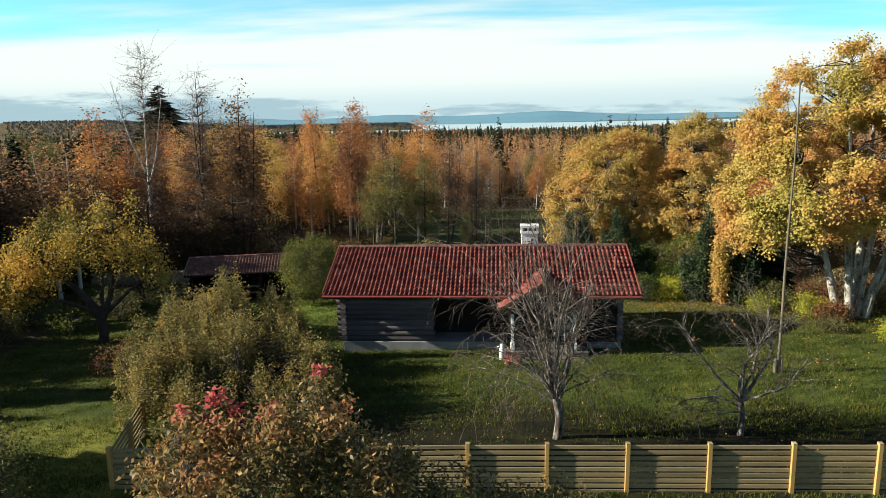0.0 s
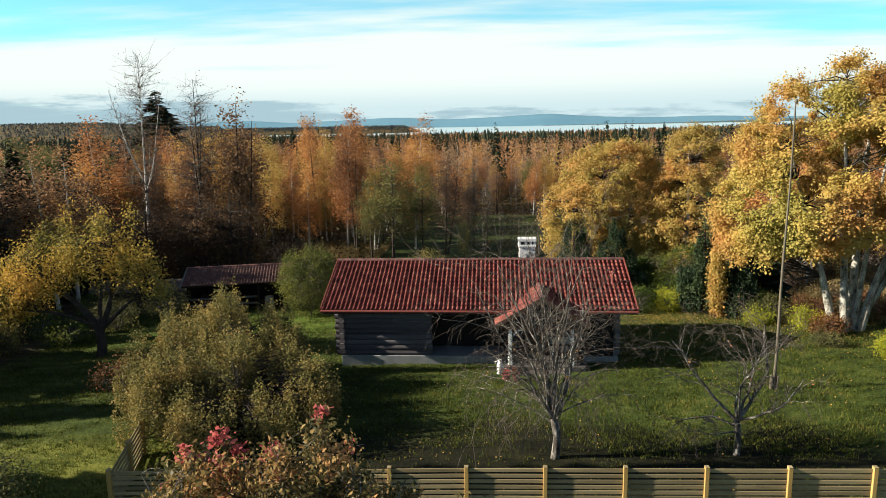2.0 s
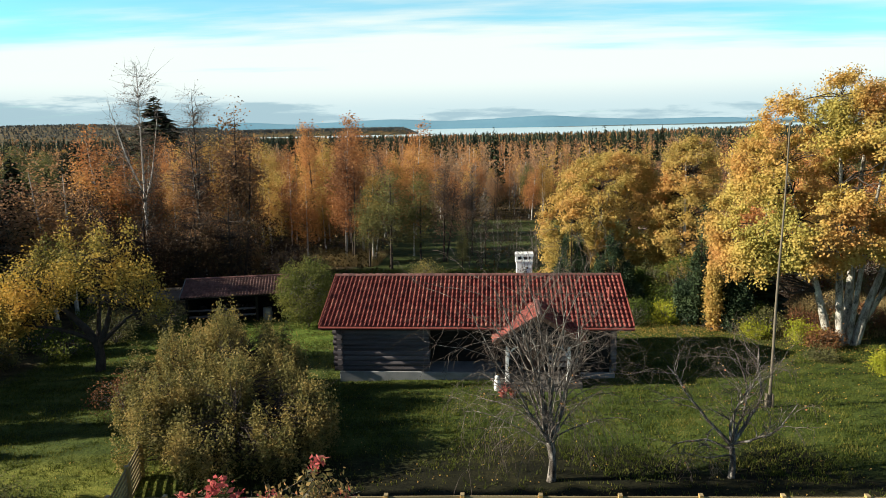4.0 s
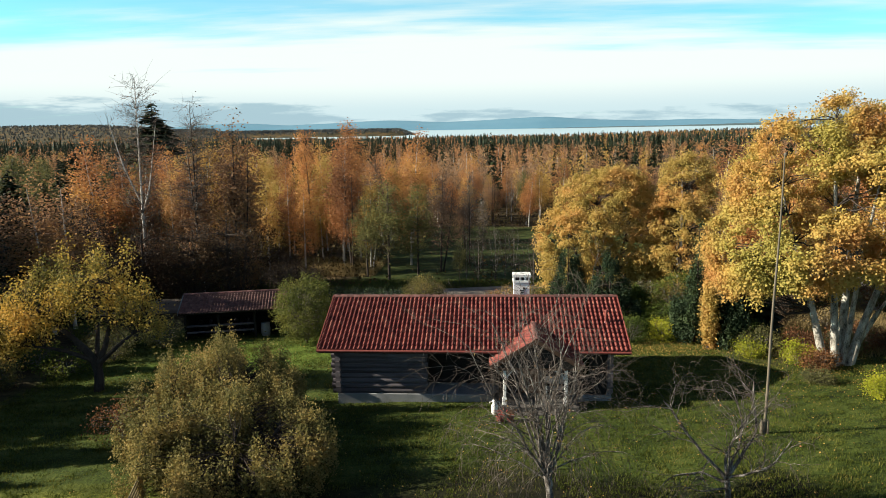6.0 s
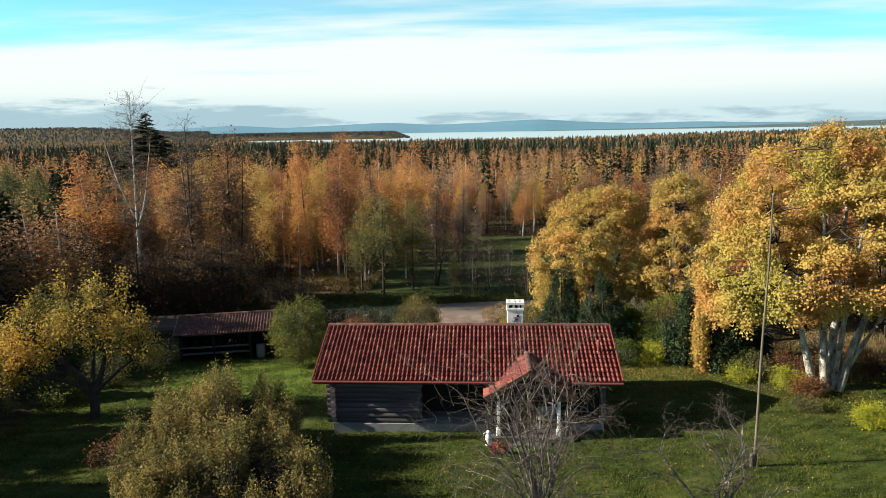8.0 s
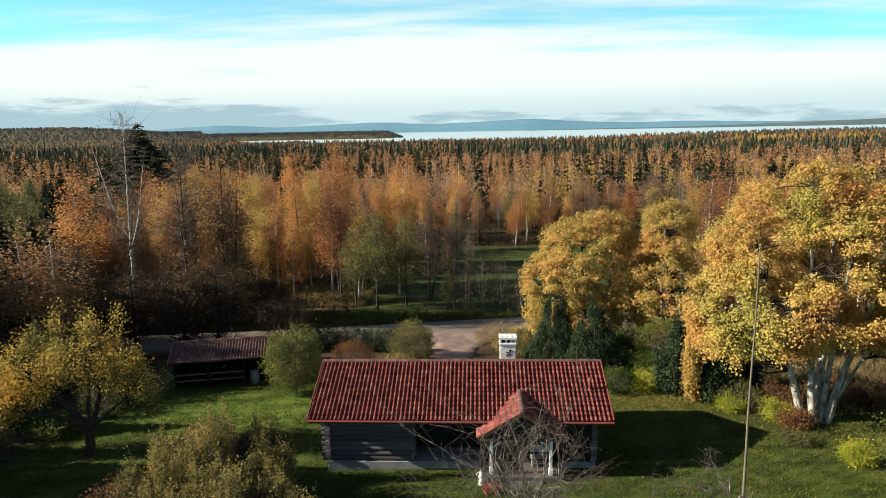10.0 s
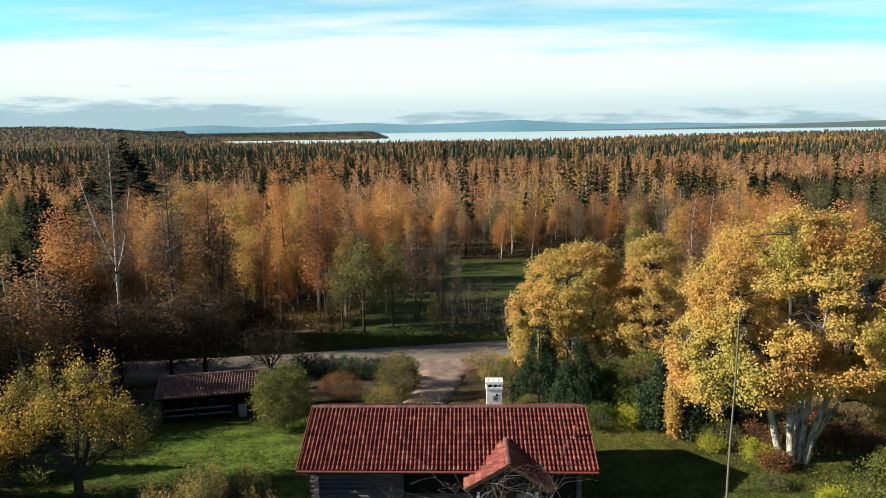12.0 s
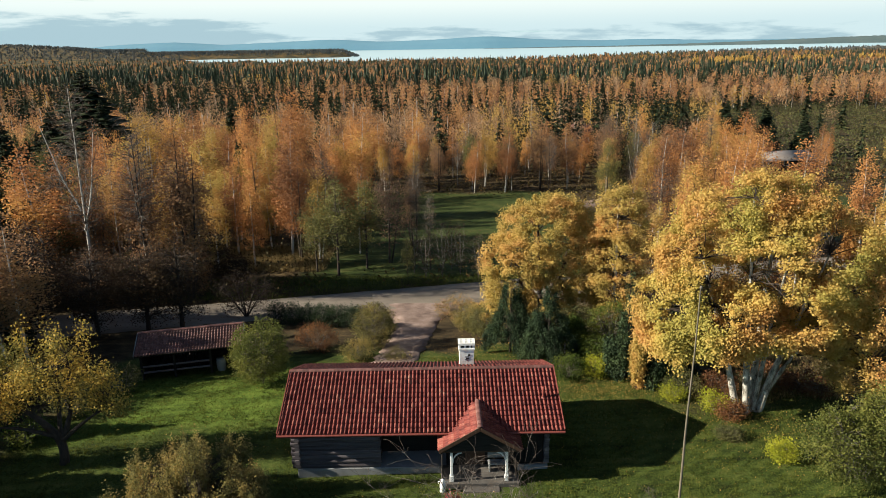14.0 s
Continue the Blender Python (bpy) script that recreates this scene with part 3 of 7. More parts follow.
def shell_of(rng, blobs, n, depth=0.34, gaps=-0.12, scale=0.55):
    """Places on the outside of a crown made of ellipsoids, with hollows in it."""
    b = np.asarray(blobs, float)
    w = (b[:, 3] * b[:, 4] * b[:, 5]) ** 0.67
    out = []
    while len(out) < n:
        k = rng.choice(len(b), n * 2, p=w / w.sum())
        d = rng.normal(size=(n * 2, 3))
        d /= np.linalg.norm(d, axis=1, keepdims=True)
        p = b[k, :3] + d * (1 - depth * rng.random(n * 2) ** 1.4)[:, None] * b[k, 3:]
        deep = (((p[:, None] - b[None, :, :3]) / b[None, :, 3:]) ** 2).sum(2).min(1)
        out += [q for q, e in zip(p, deep) if e > 0.5 and noise.noise(Vector(q) * scale) > gaps]
    return np.array(out[:n])


def sprays_of(rng, centres, middle, per, radius, size, flat=0.85, slim=0.72):
    """Leafy boughs whose leaves lie like shingles, turned outwards and up."""
    n = len(centres)
    c = np.asarray(centres)
    way = c - middle
    way /= np.linalg.norm(way, axis=1, keepdims=True) + 1e-9
    rad = radius * rng.uniform(0.45, 1.35, n)
    d = rng.normal(size=(n, per, 3))
    d /= np.linalg.norm(d, axis=2, keepdims=True)
    d += way[:, None] * 0.35
    r = rng.random((n, per)) ** 0.6 * rad[:, None]
    p = c[:, None] + d * r[:, :, None] * [1, 1, flat]
    return leaf_quads(rng, p.reshape(-1, 3), size, 0.3, slim, (d * 0.7 + way[:, None] * 0.7).reshape(-1, 3) + [0, 0, 0.35], 1.0, 0.46)


def spruce_mesh(rng, height, radius, tiers=16, fans=11, droop=0.35, width=0.5):
    """Tiers of drooping boughs, each a pair of jagged blades."""
    v, f = [], []
    for i in range(tiers):
        u = (i + 0.4) / tiers
        z = height * (0.06 + 0.92 * u)
        reach = radius * (1 - u) ** 0.8 + 0.1
        for j in range(max(6, int(fans * (1.15 - u)))):
            a = rng.random() * 6.283
            z = height * (0.06 + 0.92 * min(0.995, u + rng.uniform(-0.8, 0.8) / tiers))
            l = reach * rng.uniform(0.65, 1.15)
            w = width * l * rng.uniform(0.45, 0.75) + 0.06
            o, s = np.array([math.cos(a), math.sin(a), 0]), np.array([-math.sin(a), math.cos(a), 0])
            root, tip = np.array([0, 0, z]), o * l + [0, 0, z - l * droop * rng.uniform(0.6, 1.4)]
            mid = root * 0.45 + tip * 0.55 + [0, 0, l * 0.06]
            n = len(v)
            v += [root, mid + s * w - [0, 0, w * 0.5], tip, mid - s * w - [0, 0, w * 0.5], mid + [0, 0, w * 0.15], mid + s * w * 0.4 - [0, 0, w * 1.3]]
            f += [(n, n + 1, n + 2, n + 4), (n, n + 4, n + 2, n + 3), (n, n + 4, n + 5, n + 1)]
    return np.array(v), np.array(f)


# ---- ground ----
LINE_Y = [-400, -60, 13, 26, 37, 54, 72, 110, 200, 400, 1000, 1600]
LINE_Z = [9, 5, 0.93, -0.2, -1.1, -3.35, -4.0, -5.5, -8, -11, -17, -19]
SHORE_U = [-1.2, -0.46, -0.40, -0.34, -0.1, 0.15, 0.3, 0.5, 0.65, 1.2]
SHORE_Y = [4400, 4000, 2300, 1650, 1550, 1600, 1800, 2250, 2450, 2600]
LAKE_Z = -22.0


def smooth(a, lo, hi):
    t = np.clip((a - lo) / (hi - lo), 0, 1)
    return t * t * (3 - 2 * t)


def land(x, y):
    """The height of the ground."""
    x, y = np.asarray(x, float), np.asarray(y, float)
    z = np.interp(y, LINE_Y, LINE_Z) + 0.02 * np.clip(x, -22, 22) * (1 - smooth(y, 42, 56))
    u = x / np.maximum(y, 1)
    shore = np.interp(u, SHORE_U, SHORE_Y)
    z = np.where(y > 800, z - (z + 30) * smooth(y, shore, shore + 120), z)
    hill = 42 * smooth(-u, 0.36, 0.62) * smooth(y, 1300, 2900) + 8 * smooth(-u, 0.3, 0.4) * smooth(y, 1300, 2400)
    spit = 22 * smooth(-u, 0.108, 0.135) * smooth(y, 2300, 2450) * (1 - smooth(y, 2750, 2950)) * (u > -0.6)
    z = z + np.where(y > 1000, np.maximum(hill, spit), 0)
    knoll = 3.0 * smooth(u, 0.12, 0.3) * smooth(y, 700, 1200) * (1 - smooth(y, 1500, 2200))
    return z + knoll


def height(x, y):
    return float(land(x, y))


def spread_axis(fine_lo, fine_hi, step, far_lo, far_hi):
    a, out, s = fine_hi, list(np.arange(fine_lo, fine_hi, step)), step
    while a < far_hi:
        out.append(a)
        s *= 1.09
        a += s
    out.append(far_hi)
    a, s = fine_lo, step
    while a > far_lo:
        s *= 1.09
        a -= s
        out.append(max(a, far_lo))
    return np.array(sorted(set(out)))


gxs = spread_axis(-45, 45, 1.0, -4900, 4900)
gys = spread_axis(-5, 75, 1.0, -400, 4850)
GX, GY = np.meshgrid(gxs, gys)
GZ = land(GX, GY)
rng = np.random.default_rng(3)
near = (np.abs(GX) < 60) & (GY > 8) & (GY < 110)
GZ += np.where(near, rng.normal(size=GX.shape) * 0.025, 0)
far = (GY > 900) & (GZ > LAKE_Z + 1)
GZ += np.where(far, np.abs(rng.normal(size=GX.shape)) * 2.5, 0)
ny, nx = GX.shape
gi, gj = np.meshgrid(np.arange(ny - 1), np.arange(nx - 1), indexing="ij")
gf = np.stack([gi * nx + gj, gi * nx + gj + 1, (gi + 1) * nx + gj + 1, (gi + 1) * nx + gj], -1).reshape(-1, 4)
ground = part("ground", (np.stack([GX, GY, GZ], -1).reshape(-1, 3), gf), GROUND, None, "mown lawn, meadow and leaf-strewn woodland floor", True)
tagged(ground, category="ground", kind="structure")

lake = part("water", (np.array([[-4900, 900, LAKE_Z], [4900, 900, LAKE_Z], [4900, 4860, LAKE_Z], [-4900, 4860, LAKE_Z]]), np.array([[0, 1, 2, 3]])), WATER, None, "wide lake whose pale colour paints the sky's glare")
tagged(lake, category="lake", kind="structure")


def strip(centre, widths, lift, sag=0.05, n=60, crumble=0.0):
    """A road's sheet along a line, draped on the ground, with rounded shoulders."""
    c = np.asarray(centre, float)
    s = np.r_[0, np.cumsum(np.linalg.norm(np.diff(c, axis=0), axis=1))]
    t = np.linspace(0, s[-1], n)
    p = np.stack([np.interp(t, s, c[:, 0]), np.interp(t, s, c[:, 1])], 1)
    for _ in range(6):
        p[1:-1] = (p[:-2] + 2 * p[1:-1] + p[2:]) / 4
    w = np.interp(t, s, widths)
    d = np.gradient(p, axis=0)
    d /= np.linalg.norm(d, axis=1, keepdims=True)
    side = np.stack([-d[:, 1], d[:, 0]], 1)
    r = np.random.default_rng(8)
    rows = []
    for q in (-1.06, -1, -0.5, 0, 0.5, 1, 1.06):
        e = p + side * (w * q / 2 + (r.normal(size=n) * crumble if abs(q) >= 1 else 0))[:, None]
        z = land(p[:, 0], p[:, 1]) + lift - sag * q * q - (0.3 if abs(q) > 1.01 else 0)
        rows.append(np.c_[e, np.maximum(z, land(e[:, 0], e[:, 1]) + lift * 0.6) if abs(q) <= 1.01 else land(e[:, 0], e[:, 1]) - 0.1])
    v = np.stack(rows, 1).reshape(-1, 3)
    i, j = np.meshgrid(np.arange(n - 1), np.arange(6), indexing="ij")
    return v, np.stack([i * 7 + j, (i + 1) * 7 + j, (i + 1) * 7 + j + 1, i * 7 + j + 1], -1).reshape(-1, 4)


ROAD_LINE = [(-90, 37), (-60, 43.5), (-40, 48.3), (-25, 52.2), (-7, 56.0), (2, 58.0), (14, 60.4), (30, 63.5), (60, 68), (110, 74)]
road = part("road", strip(ROAD_LINE, [5.4] * 10, 0.12, 0.06, 120, 0.05), ASPHALT, None, "narrow pale worn country road", True)
tagged(road, category="road", kind="structure")
drive = part("pavement", strip([(-1.7, 55.4), (-1.8, 53.5), (-1.9, 49.5), (-2.2, 46), (-2.8, 42), (-3.6, 37.5)], [7.5, 5.4, 3.3, 3.0, 2.9, 2.8], 0.10, 0.05, 40, 0.12), GRAVEL, None, "pinkish gravel driveway joining the road", True)
tagged(drive, category="driveway", kind="structure")
path2 = part("pavement", strip([(20, 98), (27, 104), (33, 107.8), (44, 110)], [3, 3, 3, 3], 0.12, 0.05, 20, 0.1), GRAVEL, None, "short pale gravel lane beyond the trees", True)
tagged(path2, category="lane", kind="structure")

# far shores and hills across the lake


def far_ridge(name, u0, u1, y, heights, foot, mat, label, depth=220, seed=1, rough=1.0):
    r = np.random.default_rng(seed)
    n = 220
    u = np.linspace(u0, u1, n)
    z = np.interp(np.linspace(0, 1, n), np.linspace(0, 1, len(heights)), heights)
    for _ in range(4):
        z[1:-1] = (z[:-2] + 2 * z[1:-1] + z[2:]) / 4
    z = z + r.normal(size=n) * rough
    crest = np.stack([u * y, np.full(n, y + depth * 0.5), z], 1)
    front = np.stack([u * y, np.full(n, float(y)), np.full(n, foot)], 1)
    back = np.stack([u * y, np.full(n, y + depth), np.full(n, foot)], 1)
    v = np.stack([front, (front + crest) / 2 + [0, 0, rough], crest, back], 1).reshape(-1, 3)
    i, j = np.meshgrid(np.arange(n - 1), np.arange(3), indexing="ij")
    f = np.stack([i * 4 + j, (i + 1) * 4 + j, (i + 1) * 4 + j + 1, i * 4 + j + 1], -1).reshape(-1, 4)
    ob = part(name, (v, f), mat, None, label, True)
    return tagged(ob, category="distant hills", kind="structure")


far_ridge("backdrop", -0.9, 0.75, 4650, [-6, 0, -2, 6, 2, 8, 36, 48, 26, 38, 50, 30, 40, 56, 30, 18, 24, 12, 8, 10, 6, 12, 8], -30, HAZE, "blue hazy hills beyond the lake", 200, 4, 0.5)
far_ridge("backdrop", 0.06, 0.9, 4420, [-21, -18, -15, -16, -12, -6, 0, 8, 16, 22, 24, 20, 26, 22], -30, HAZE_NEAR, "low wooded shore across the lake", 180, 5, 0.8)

# ---- the cabin ----
EAVE_Y, RIDGE_Y, BACK_Y = 25.4, 28.8, 32.2
EAVE_Z, RIDGE_Z = 2.25, 3.6
ROOF_L, ROOF_R = -7.22, 5.42
WALL_F, WALL_B, WALL_L, WALL_R = 25.92, 31.7, -6.62, 4.86
cabin = thing("cabin", (-0.9, 28.8, -0.4), "low grey log cabin with red tiled roof and gabled porch", "cabin")

# concrete footing, front slightly proud
part("footing", bevelled((WALL_L + 0.05, WALL_F - 0.02, -1.4), (WALL_R - 0.05, WALL_B, 0.12), 0.02), CONCRETE, cabin, "grey concrete footing")


def log_mesh(length, r=0.115, seed=0):
    """A lying squared log with rounded faces, along x from its middle."""
    g = np.random.default_rng(seed)
    prof = [(-0.075, -0.113), (-0.108, -0.065), (-0.12, 0.0), (-0.108, 0.06), (-0.07, 0.106), (0.07, 0.106), (0.108, 0.06), (0.12, 0.0), (0.108, -0.065), (0.075, -0.113)]
    n = 5
    v, f = [], []
    for i in range(n):
        x = -length / 2 + length * i / (n - 1)
        o = g.normal(size=2) * 0.006
        v += [(x, a + o[0], b + o[1]) for a, b in prof]
    k = len(prof)
    for i in range(n - 1):
        for j in range(k):
            f.append((i * k + j, i * k + (j + 1) % k, (i + 1) * k + (j + 1) % k, (i + 1) * k + j))
    me = bpy.data.meshes.new("log")
    me.from_pydata(v, [], f + [tuple(range(k))[::-1], tuple(range((n - 1) * k, n * k))])
    me.update()
    me.materials.append(LOG)
    return me


def log_wall(parent, x0, y0, x1, y1, z0, z1, over, label, stagger=0.0):
    """A wall of stacked logs whose ends stick out past the corners."""
    wall = new("log_wall")
    wall.empty_display_size = 0.2
    wall.parent = parent
    wall.matrix_parent_inverse = parent.matrix_basis.inverted()
    tagged(wall, label)
    d = Vector((x1 - x0, y1 - y0, 0))
    length = d.length
    ang = math.atan2(d.y, d.x)
    a = log_mesh(length + 2 * over, seed=1)
    b = log_mesh(length + 2 * over * 0.8, seed=2)
    n = int((z1 - z0) / 0.222)
    for i in range(n + 1):
        ob = part("log", a if i % 2 else b, None, wall)
        ob.matrix_basis = Matrix.Translation(((x0 + x1) / 2, (y0 + y1) / 2, z0 + 0.115 + i * 0.222 + stagger)) @ Matrix.Rotation(ang, 4, "Z")
    return wall


# outer walls: the front has a deep dark recess between its two log bays
log_wall(cabin, WALL_L, WALL_F + 0.12, -2.95, WALL_F + 0.12, 0.12, 2.1, 0.20, "grey weathered log wall")
log_wall(cabin, WALL_L + 0.12, WALL_F + 0.1, WALL_L + 0.12, WALL_B - 0.1, 0.12, 2.1, 0.30, "grey weathered log wall with notched ends", 0.11)
log_wall(cabin, WALL_R - 0.12, WALL_F + 0.1, WALL_R - 0.12, WALL_B - 0.1, 0.12, 2.1, 0.2, "grey weathered log wall with notched ends", 0.11)
log_wall(cabin, WALL_L, WALL_B - 0.12, WALL_R, WALL_B - 0.12, 0.12, 2.1, 0.2, "grey weathered log wall")
# recess and front boards share one near-black wood colour
part("recess_wall", bevelled((-2.95, WALL_F + 1.3, 0.12), (0.2, WALL_F + 1.42, 2.55), 0.01), DARK_WOOD, cabin, "near-black board wall inside the recess")
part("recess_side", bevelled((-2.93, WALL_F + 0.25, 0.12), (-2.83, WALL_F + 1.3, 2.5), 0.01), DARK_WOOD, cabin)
part("front_wall", bevelled((0.2, WALL_F + 0.1, 0.12), (WALL_R - 0.25, WALL_F + 0.24, 2.42), 0.01), DARK_WOOD, cabin, "dark board front wall")
for i in range(15):
    x = 0.22 + i * 0.296
    part("board", bevelled((x, WALL_F + 0.07, 0.14), (x + 0.2, WALL_F + 0.1, 2.2), 0.006), DARK_WOOD, cabin)
door = part("door", bevelled((1.05, WALL_F + 0.03, 0.2), (1.95, WALL_F + 0.075, 2.15), 0.008), BROWN_WOOD, cabin, "dark brown panelled entrance door")
part("door_frame", bevelled((0.95, WALL_F + 0.035, 0.2), (1.05, WALL_F + 0.1, 2.25), 0.008), DARK_WOOD, door)
part("door_frame", bevelled((1.95, WALL_F + 0.035, 0.2), (2.05, WALL_F + 0.1, 2.25), 0.008), DARK_WOOD, door)
part("handle", bevelled((1.86, WALL_F - 0.03, 1.12), (1.9, WALL_F + 0.03, 1.24), 0.006), CONCRETE, door, "dull metal handle")
for x0, x1 in ((3.15, 3.95),):
    w = part("window", bevelled((x0, WALL_F + 0.03, 0.95), (x1, WALL_F + 0.07, 1.75), 0.01), DARK_WOOD, cabin, "small dark window")
    part("pane", bevelled((x0 + 0.07, WALL_F + 0.02, 1.02), ((x0 + x1) / 2 - 0.02, WALL_F + 0.03, 1.68), 0.003), GLASS, w)
    part("pane", bevelled(((x0 + x1) / 2 + 0.02, WALL_F + 0.02, 1.02), (x1 - 0.07, WALL_F + 0.03, 1.68), 0.003), GLASS, w)

# roof: a sloping deck each way, gable boards, verge boards and fascia
SLOPE = math.atan2(RIDGE_Z - EAVE_Z, RIDGE_Y - EAVE_Y)
roof = part("roof", (np.array([
    [ROOF_L, EAVE_Y, EAVE_Z - 0.06], [ROOF_R, EAVE_Y, EAVE_Z - 0.06], [ROOF_R, RIDGE_Y, RIDGE_Z - 0.06], [ROOF_L, RIDGE_Y, RIDGE_Z - 0.06],
    [ROOF_R, BACK_Y, EAVE_Z - 0.06], [ROOF_L, BACK_Y, EAVE_Z - 0.06],
    [ROOF_L, EAVE_Y, EAVE_Z - 0.16], [ROOF_R, EAVE_Y, EAVE_Z - 0.16], [ROOF_R, RIDGE_Y, RIDGE_Z - 0.16], [ROOF_L, RIDGE_Y, RIDGE_Z - 0.16],
    [ROOF_R, BACK_Y, EAVE_Z - 0.16], [ROOF_L, BACK_Y, EAVE_Z - 0.16]]),
    np.array([[0, 1, 2, 3], [3, 2, 4, 5], [7, 6, 9, 8], [8, 9, 11, 10], [6, 7, 1, 0], [11, 5, 4, 10], [0, 3, 9, 6], [3, 5, 11, 9], [1, 7, 8, 2], [2, 8, 10, 4]])), BROWN_WOOD, cabin, "red tiled saddle roof")
for x in (ROOF_L - 0.03, ROOF_R):
    for y0, y1 in ((EAVE_Y - 0.02, RIDGE_Y), (BACK_Y + 0.02, RIDGE_Y)):
        m4 = Matrix.Translation((x, y0, EAVE_Z)) @ Matrix.Rotation(SLOPE if y1 > y0 else math.pi - SLOPE, 4, "X")
        ln = math.hypot(y1 - y0, RIDGE_Z - EAVE_Z)
        s = 1 if y1 > y0 else -1
        part("verge_board", bevelled((-0.005, 0, -0.17 if s > 0 else -0.07), (0.035, ln, 0.07 if s > 0 else 0.17), 0.006, 1, m4), RED_PAINT, roof, "red painted verge board")
part("fascia", bevelled((ROOF_L, EAVE_Y - 0.03, EAVE_Z - 0.19), (ROOF_R, EAVE_Y, EAVE_Z - 0.03), 0.006), BROWN_WOOD, roof)
gut = tube([(ROOF_L - 0.02, EAVE_Y - 0.08, EAVE_Z - 0.07), (ROOF_R + 0.02, EAVE_Y - 0.08, EAVE_Z - 0.09)], [0.055, 0.055], 8)
part("gutter", gut, RED_PAINT, roof, "dark red eaves gutter", True)
# gables of upright boards
for x in (WALL_L + 0.1, WALL_R - 0.14):
    bm = bmesh.new()
    pts = [(WALL_F + 0.1, 2.1), (WALL_B - 0.1, 2.1), (WALL_B - 0.1, 2.3), (RIDGE_Y, RIDGE_Z - 0.18), (WALL_F + 0.1, 2.3)]
    a = [bm.verts.new((x, y, z)) for y, z in pts]
    b = [bm.verts.new((x + 0.05, y, z)) for y, z in pts]
    bm.faces.new(a[::-1]), bm.faces.new(b)
    for i in range(5):
        bm.faces.new((a[i], a[(i + 1) % 5], b[(i + 1) % 5], b[i]))
    part("gable_board", bm, BROWN_WOOD, cabin, "dark brown boarded gable")

# roof tiles with one roll each
TILE_W, TILE_L = 0.1826, 0.2815


def tile_arrays(w=TILE_W, l=0.325, n=9):
    """Left roll and flat pan; y runs up the slope, z off it."""
    u = np.linspace(0, 1, n + 1)
    prof = 0.058 * np.exp(-(np.abs(u - 0.3) / 0.23) ** 3) - 0.01
    top = [(uu * w * 1.04, yy, zz + 0.07 * (1 - yy / l) + 0.004) for yy in (0.0, l) for uu, zz in zip(u, prof)]
    low = [(uu * w * 1.04, 0.0, zz + 0.012) for uu, zz in zip(u, prof)]
    v = np.array(top + low)
    k = n + 1
    f = [(i, i + 1, k + i + 1, k + i) for i in range(n)] + [(2 * k + i, 2 * k + i + 1, i + 1, i) for i in range(n)]
    return v, np.array(f)


TV, TF = tile_arrays()


def slope_matrix(x, run, side):
    """A tile's place: x along the eave, run metres up the slope; side 1 front, -1 back."""
    if side > 0:
        return Matrix.Translation((x, EAVE_Y - 0.05, EAVE_Z - 0.05)) @ Matrix.Rotation(SLOPE, 4, "X") @ Matrix.Translation((0, run, 0))
    return Matrix.Translation((x + TILE_W, BACK_Y + 0.05, EAVE_Z - 0.05)) @ Matrix.Rotation(math.pi, 4, "Z") @ Matrix.Rotation(SLOPE, 4, "X") @ Matrix.Translation((0, run, 0))


def put_tiles(chunks, m):
    a = np.array(m)
    chunks.append((TV @ a[:3, :3].T + a[:3, 3], TF))


rt = random.Random(5)


def jog():
    return Matrix.Translation((rt.uniform(-0.004, 0.004), rt.uniform(-0.006, 0.006), rt.uniform(0, 0.004))) @ Matrix.Rotation(rt.uniform(-0.008, 0.008), 4, "Z")


tile_me = quick_mesh("tile", TV, TF)
tile_me.materials.append(TILE)
COLS, COURSES = 69, 13
LATE_TILES, rest_front, rest_back = [], [], []
for c in range(COLS):
    x = ROOF_L + 0.02 + c * TILE_W
    for k in range(COURSES):
        mt = slope_matrix(x, k * TILE_L, 1) @ jog()
        if 2 <= c < 25:
            LATE_TILES.append(mt)
        else:
            put_tiles(rest_front, mt)
        put_tiles(rest_back, slope_matrix(x, k * TILE_L, -1) @ jog())
tagged(part("tile_field", join(rest_front), TILE, roof), kind="stuff")
tagged(part("tile_field", join(rest_back), TILE, roof, "", True), kind="stuff")
v, f = [], []
for i in range(9):
    a = math.pi * i / 8
    v += [(0.0, -0.13 * math.cos(a), 0.09 * math.sin(a)), (0.32, -0.115 * math.cos(a), 0.078 * math.sin(a))]
f = [(2 * i, 2 * i + 1, 2 * i + 3, 2 * i + 2) for i in range(8)]
cap_me = quick_mesh("ridge_tile", np.array(v), np.array(f))
cap_me.materials.append(OLD_TILE)
for i in range(42):
    ob = part("ridge_tile", cap_me, None, roof)
    ob.matrix_basis = Matrix.Translation((ROOF_L + i * 0.3, RIDGE_Y, RIDGE_Z + 0.0 + rt.uniform(-0.006, 0.006))) @ Matrix.Rotation(0.03, 4, "Y")

# vent pipe
vent = part("vent_pipe", tube([(4.7, 27.05, 2.85), (4.7, 27.05, 3.42)], [0.055, 0.055], 10), RED_PAINT, roof, "red sheet-metal vent pipe", True)
part("collar", tube([(4.7, 27.03, 2.84), (4.7, 27.04, 2.98)], [0.14, 0.07], 10), RED_PAINT, vent, "", True)
part("cap", tube([(4.7, 27.05, 3.40), (4.7, 27.05, 3.44), (4.7, 27.05, 3.47)], [0.085, 0.08, 0.01], 10), RED_PAINT, vent, "", True)

# chimney: whitewashed stack, stepped top, flue slots
CH = (0.9, 1.72, 30.12, 30.72)
chim = part("chimney", bevelled((CH[0] + 0.04, CH[2] + 0.04, 2.6), (CH[1] - 0.04, CH[3] - 0.04, 4.02), 0.015), WHITEWASH, cabin, "whitewashed masonry chimney with flue slots")
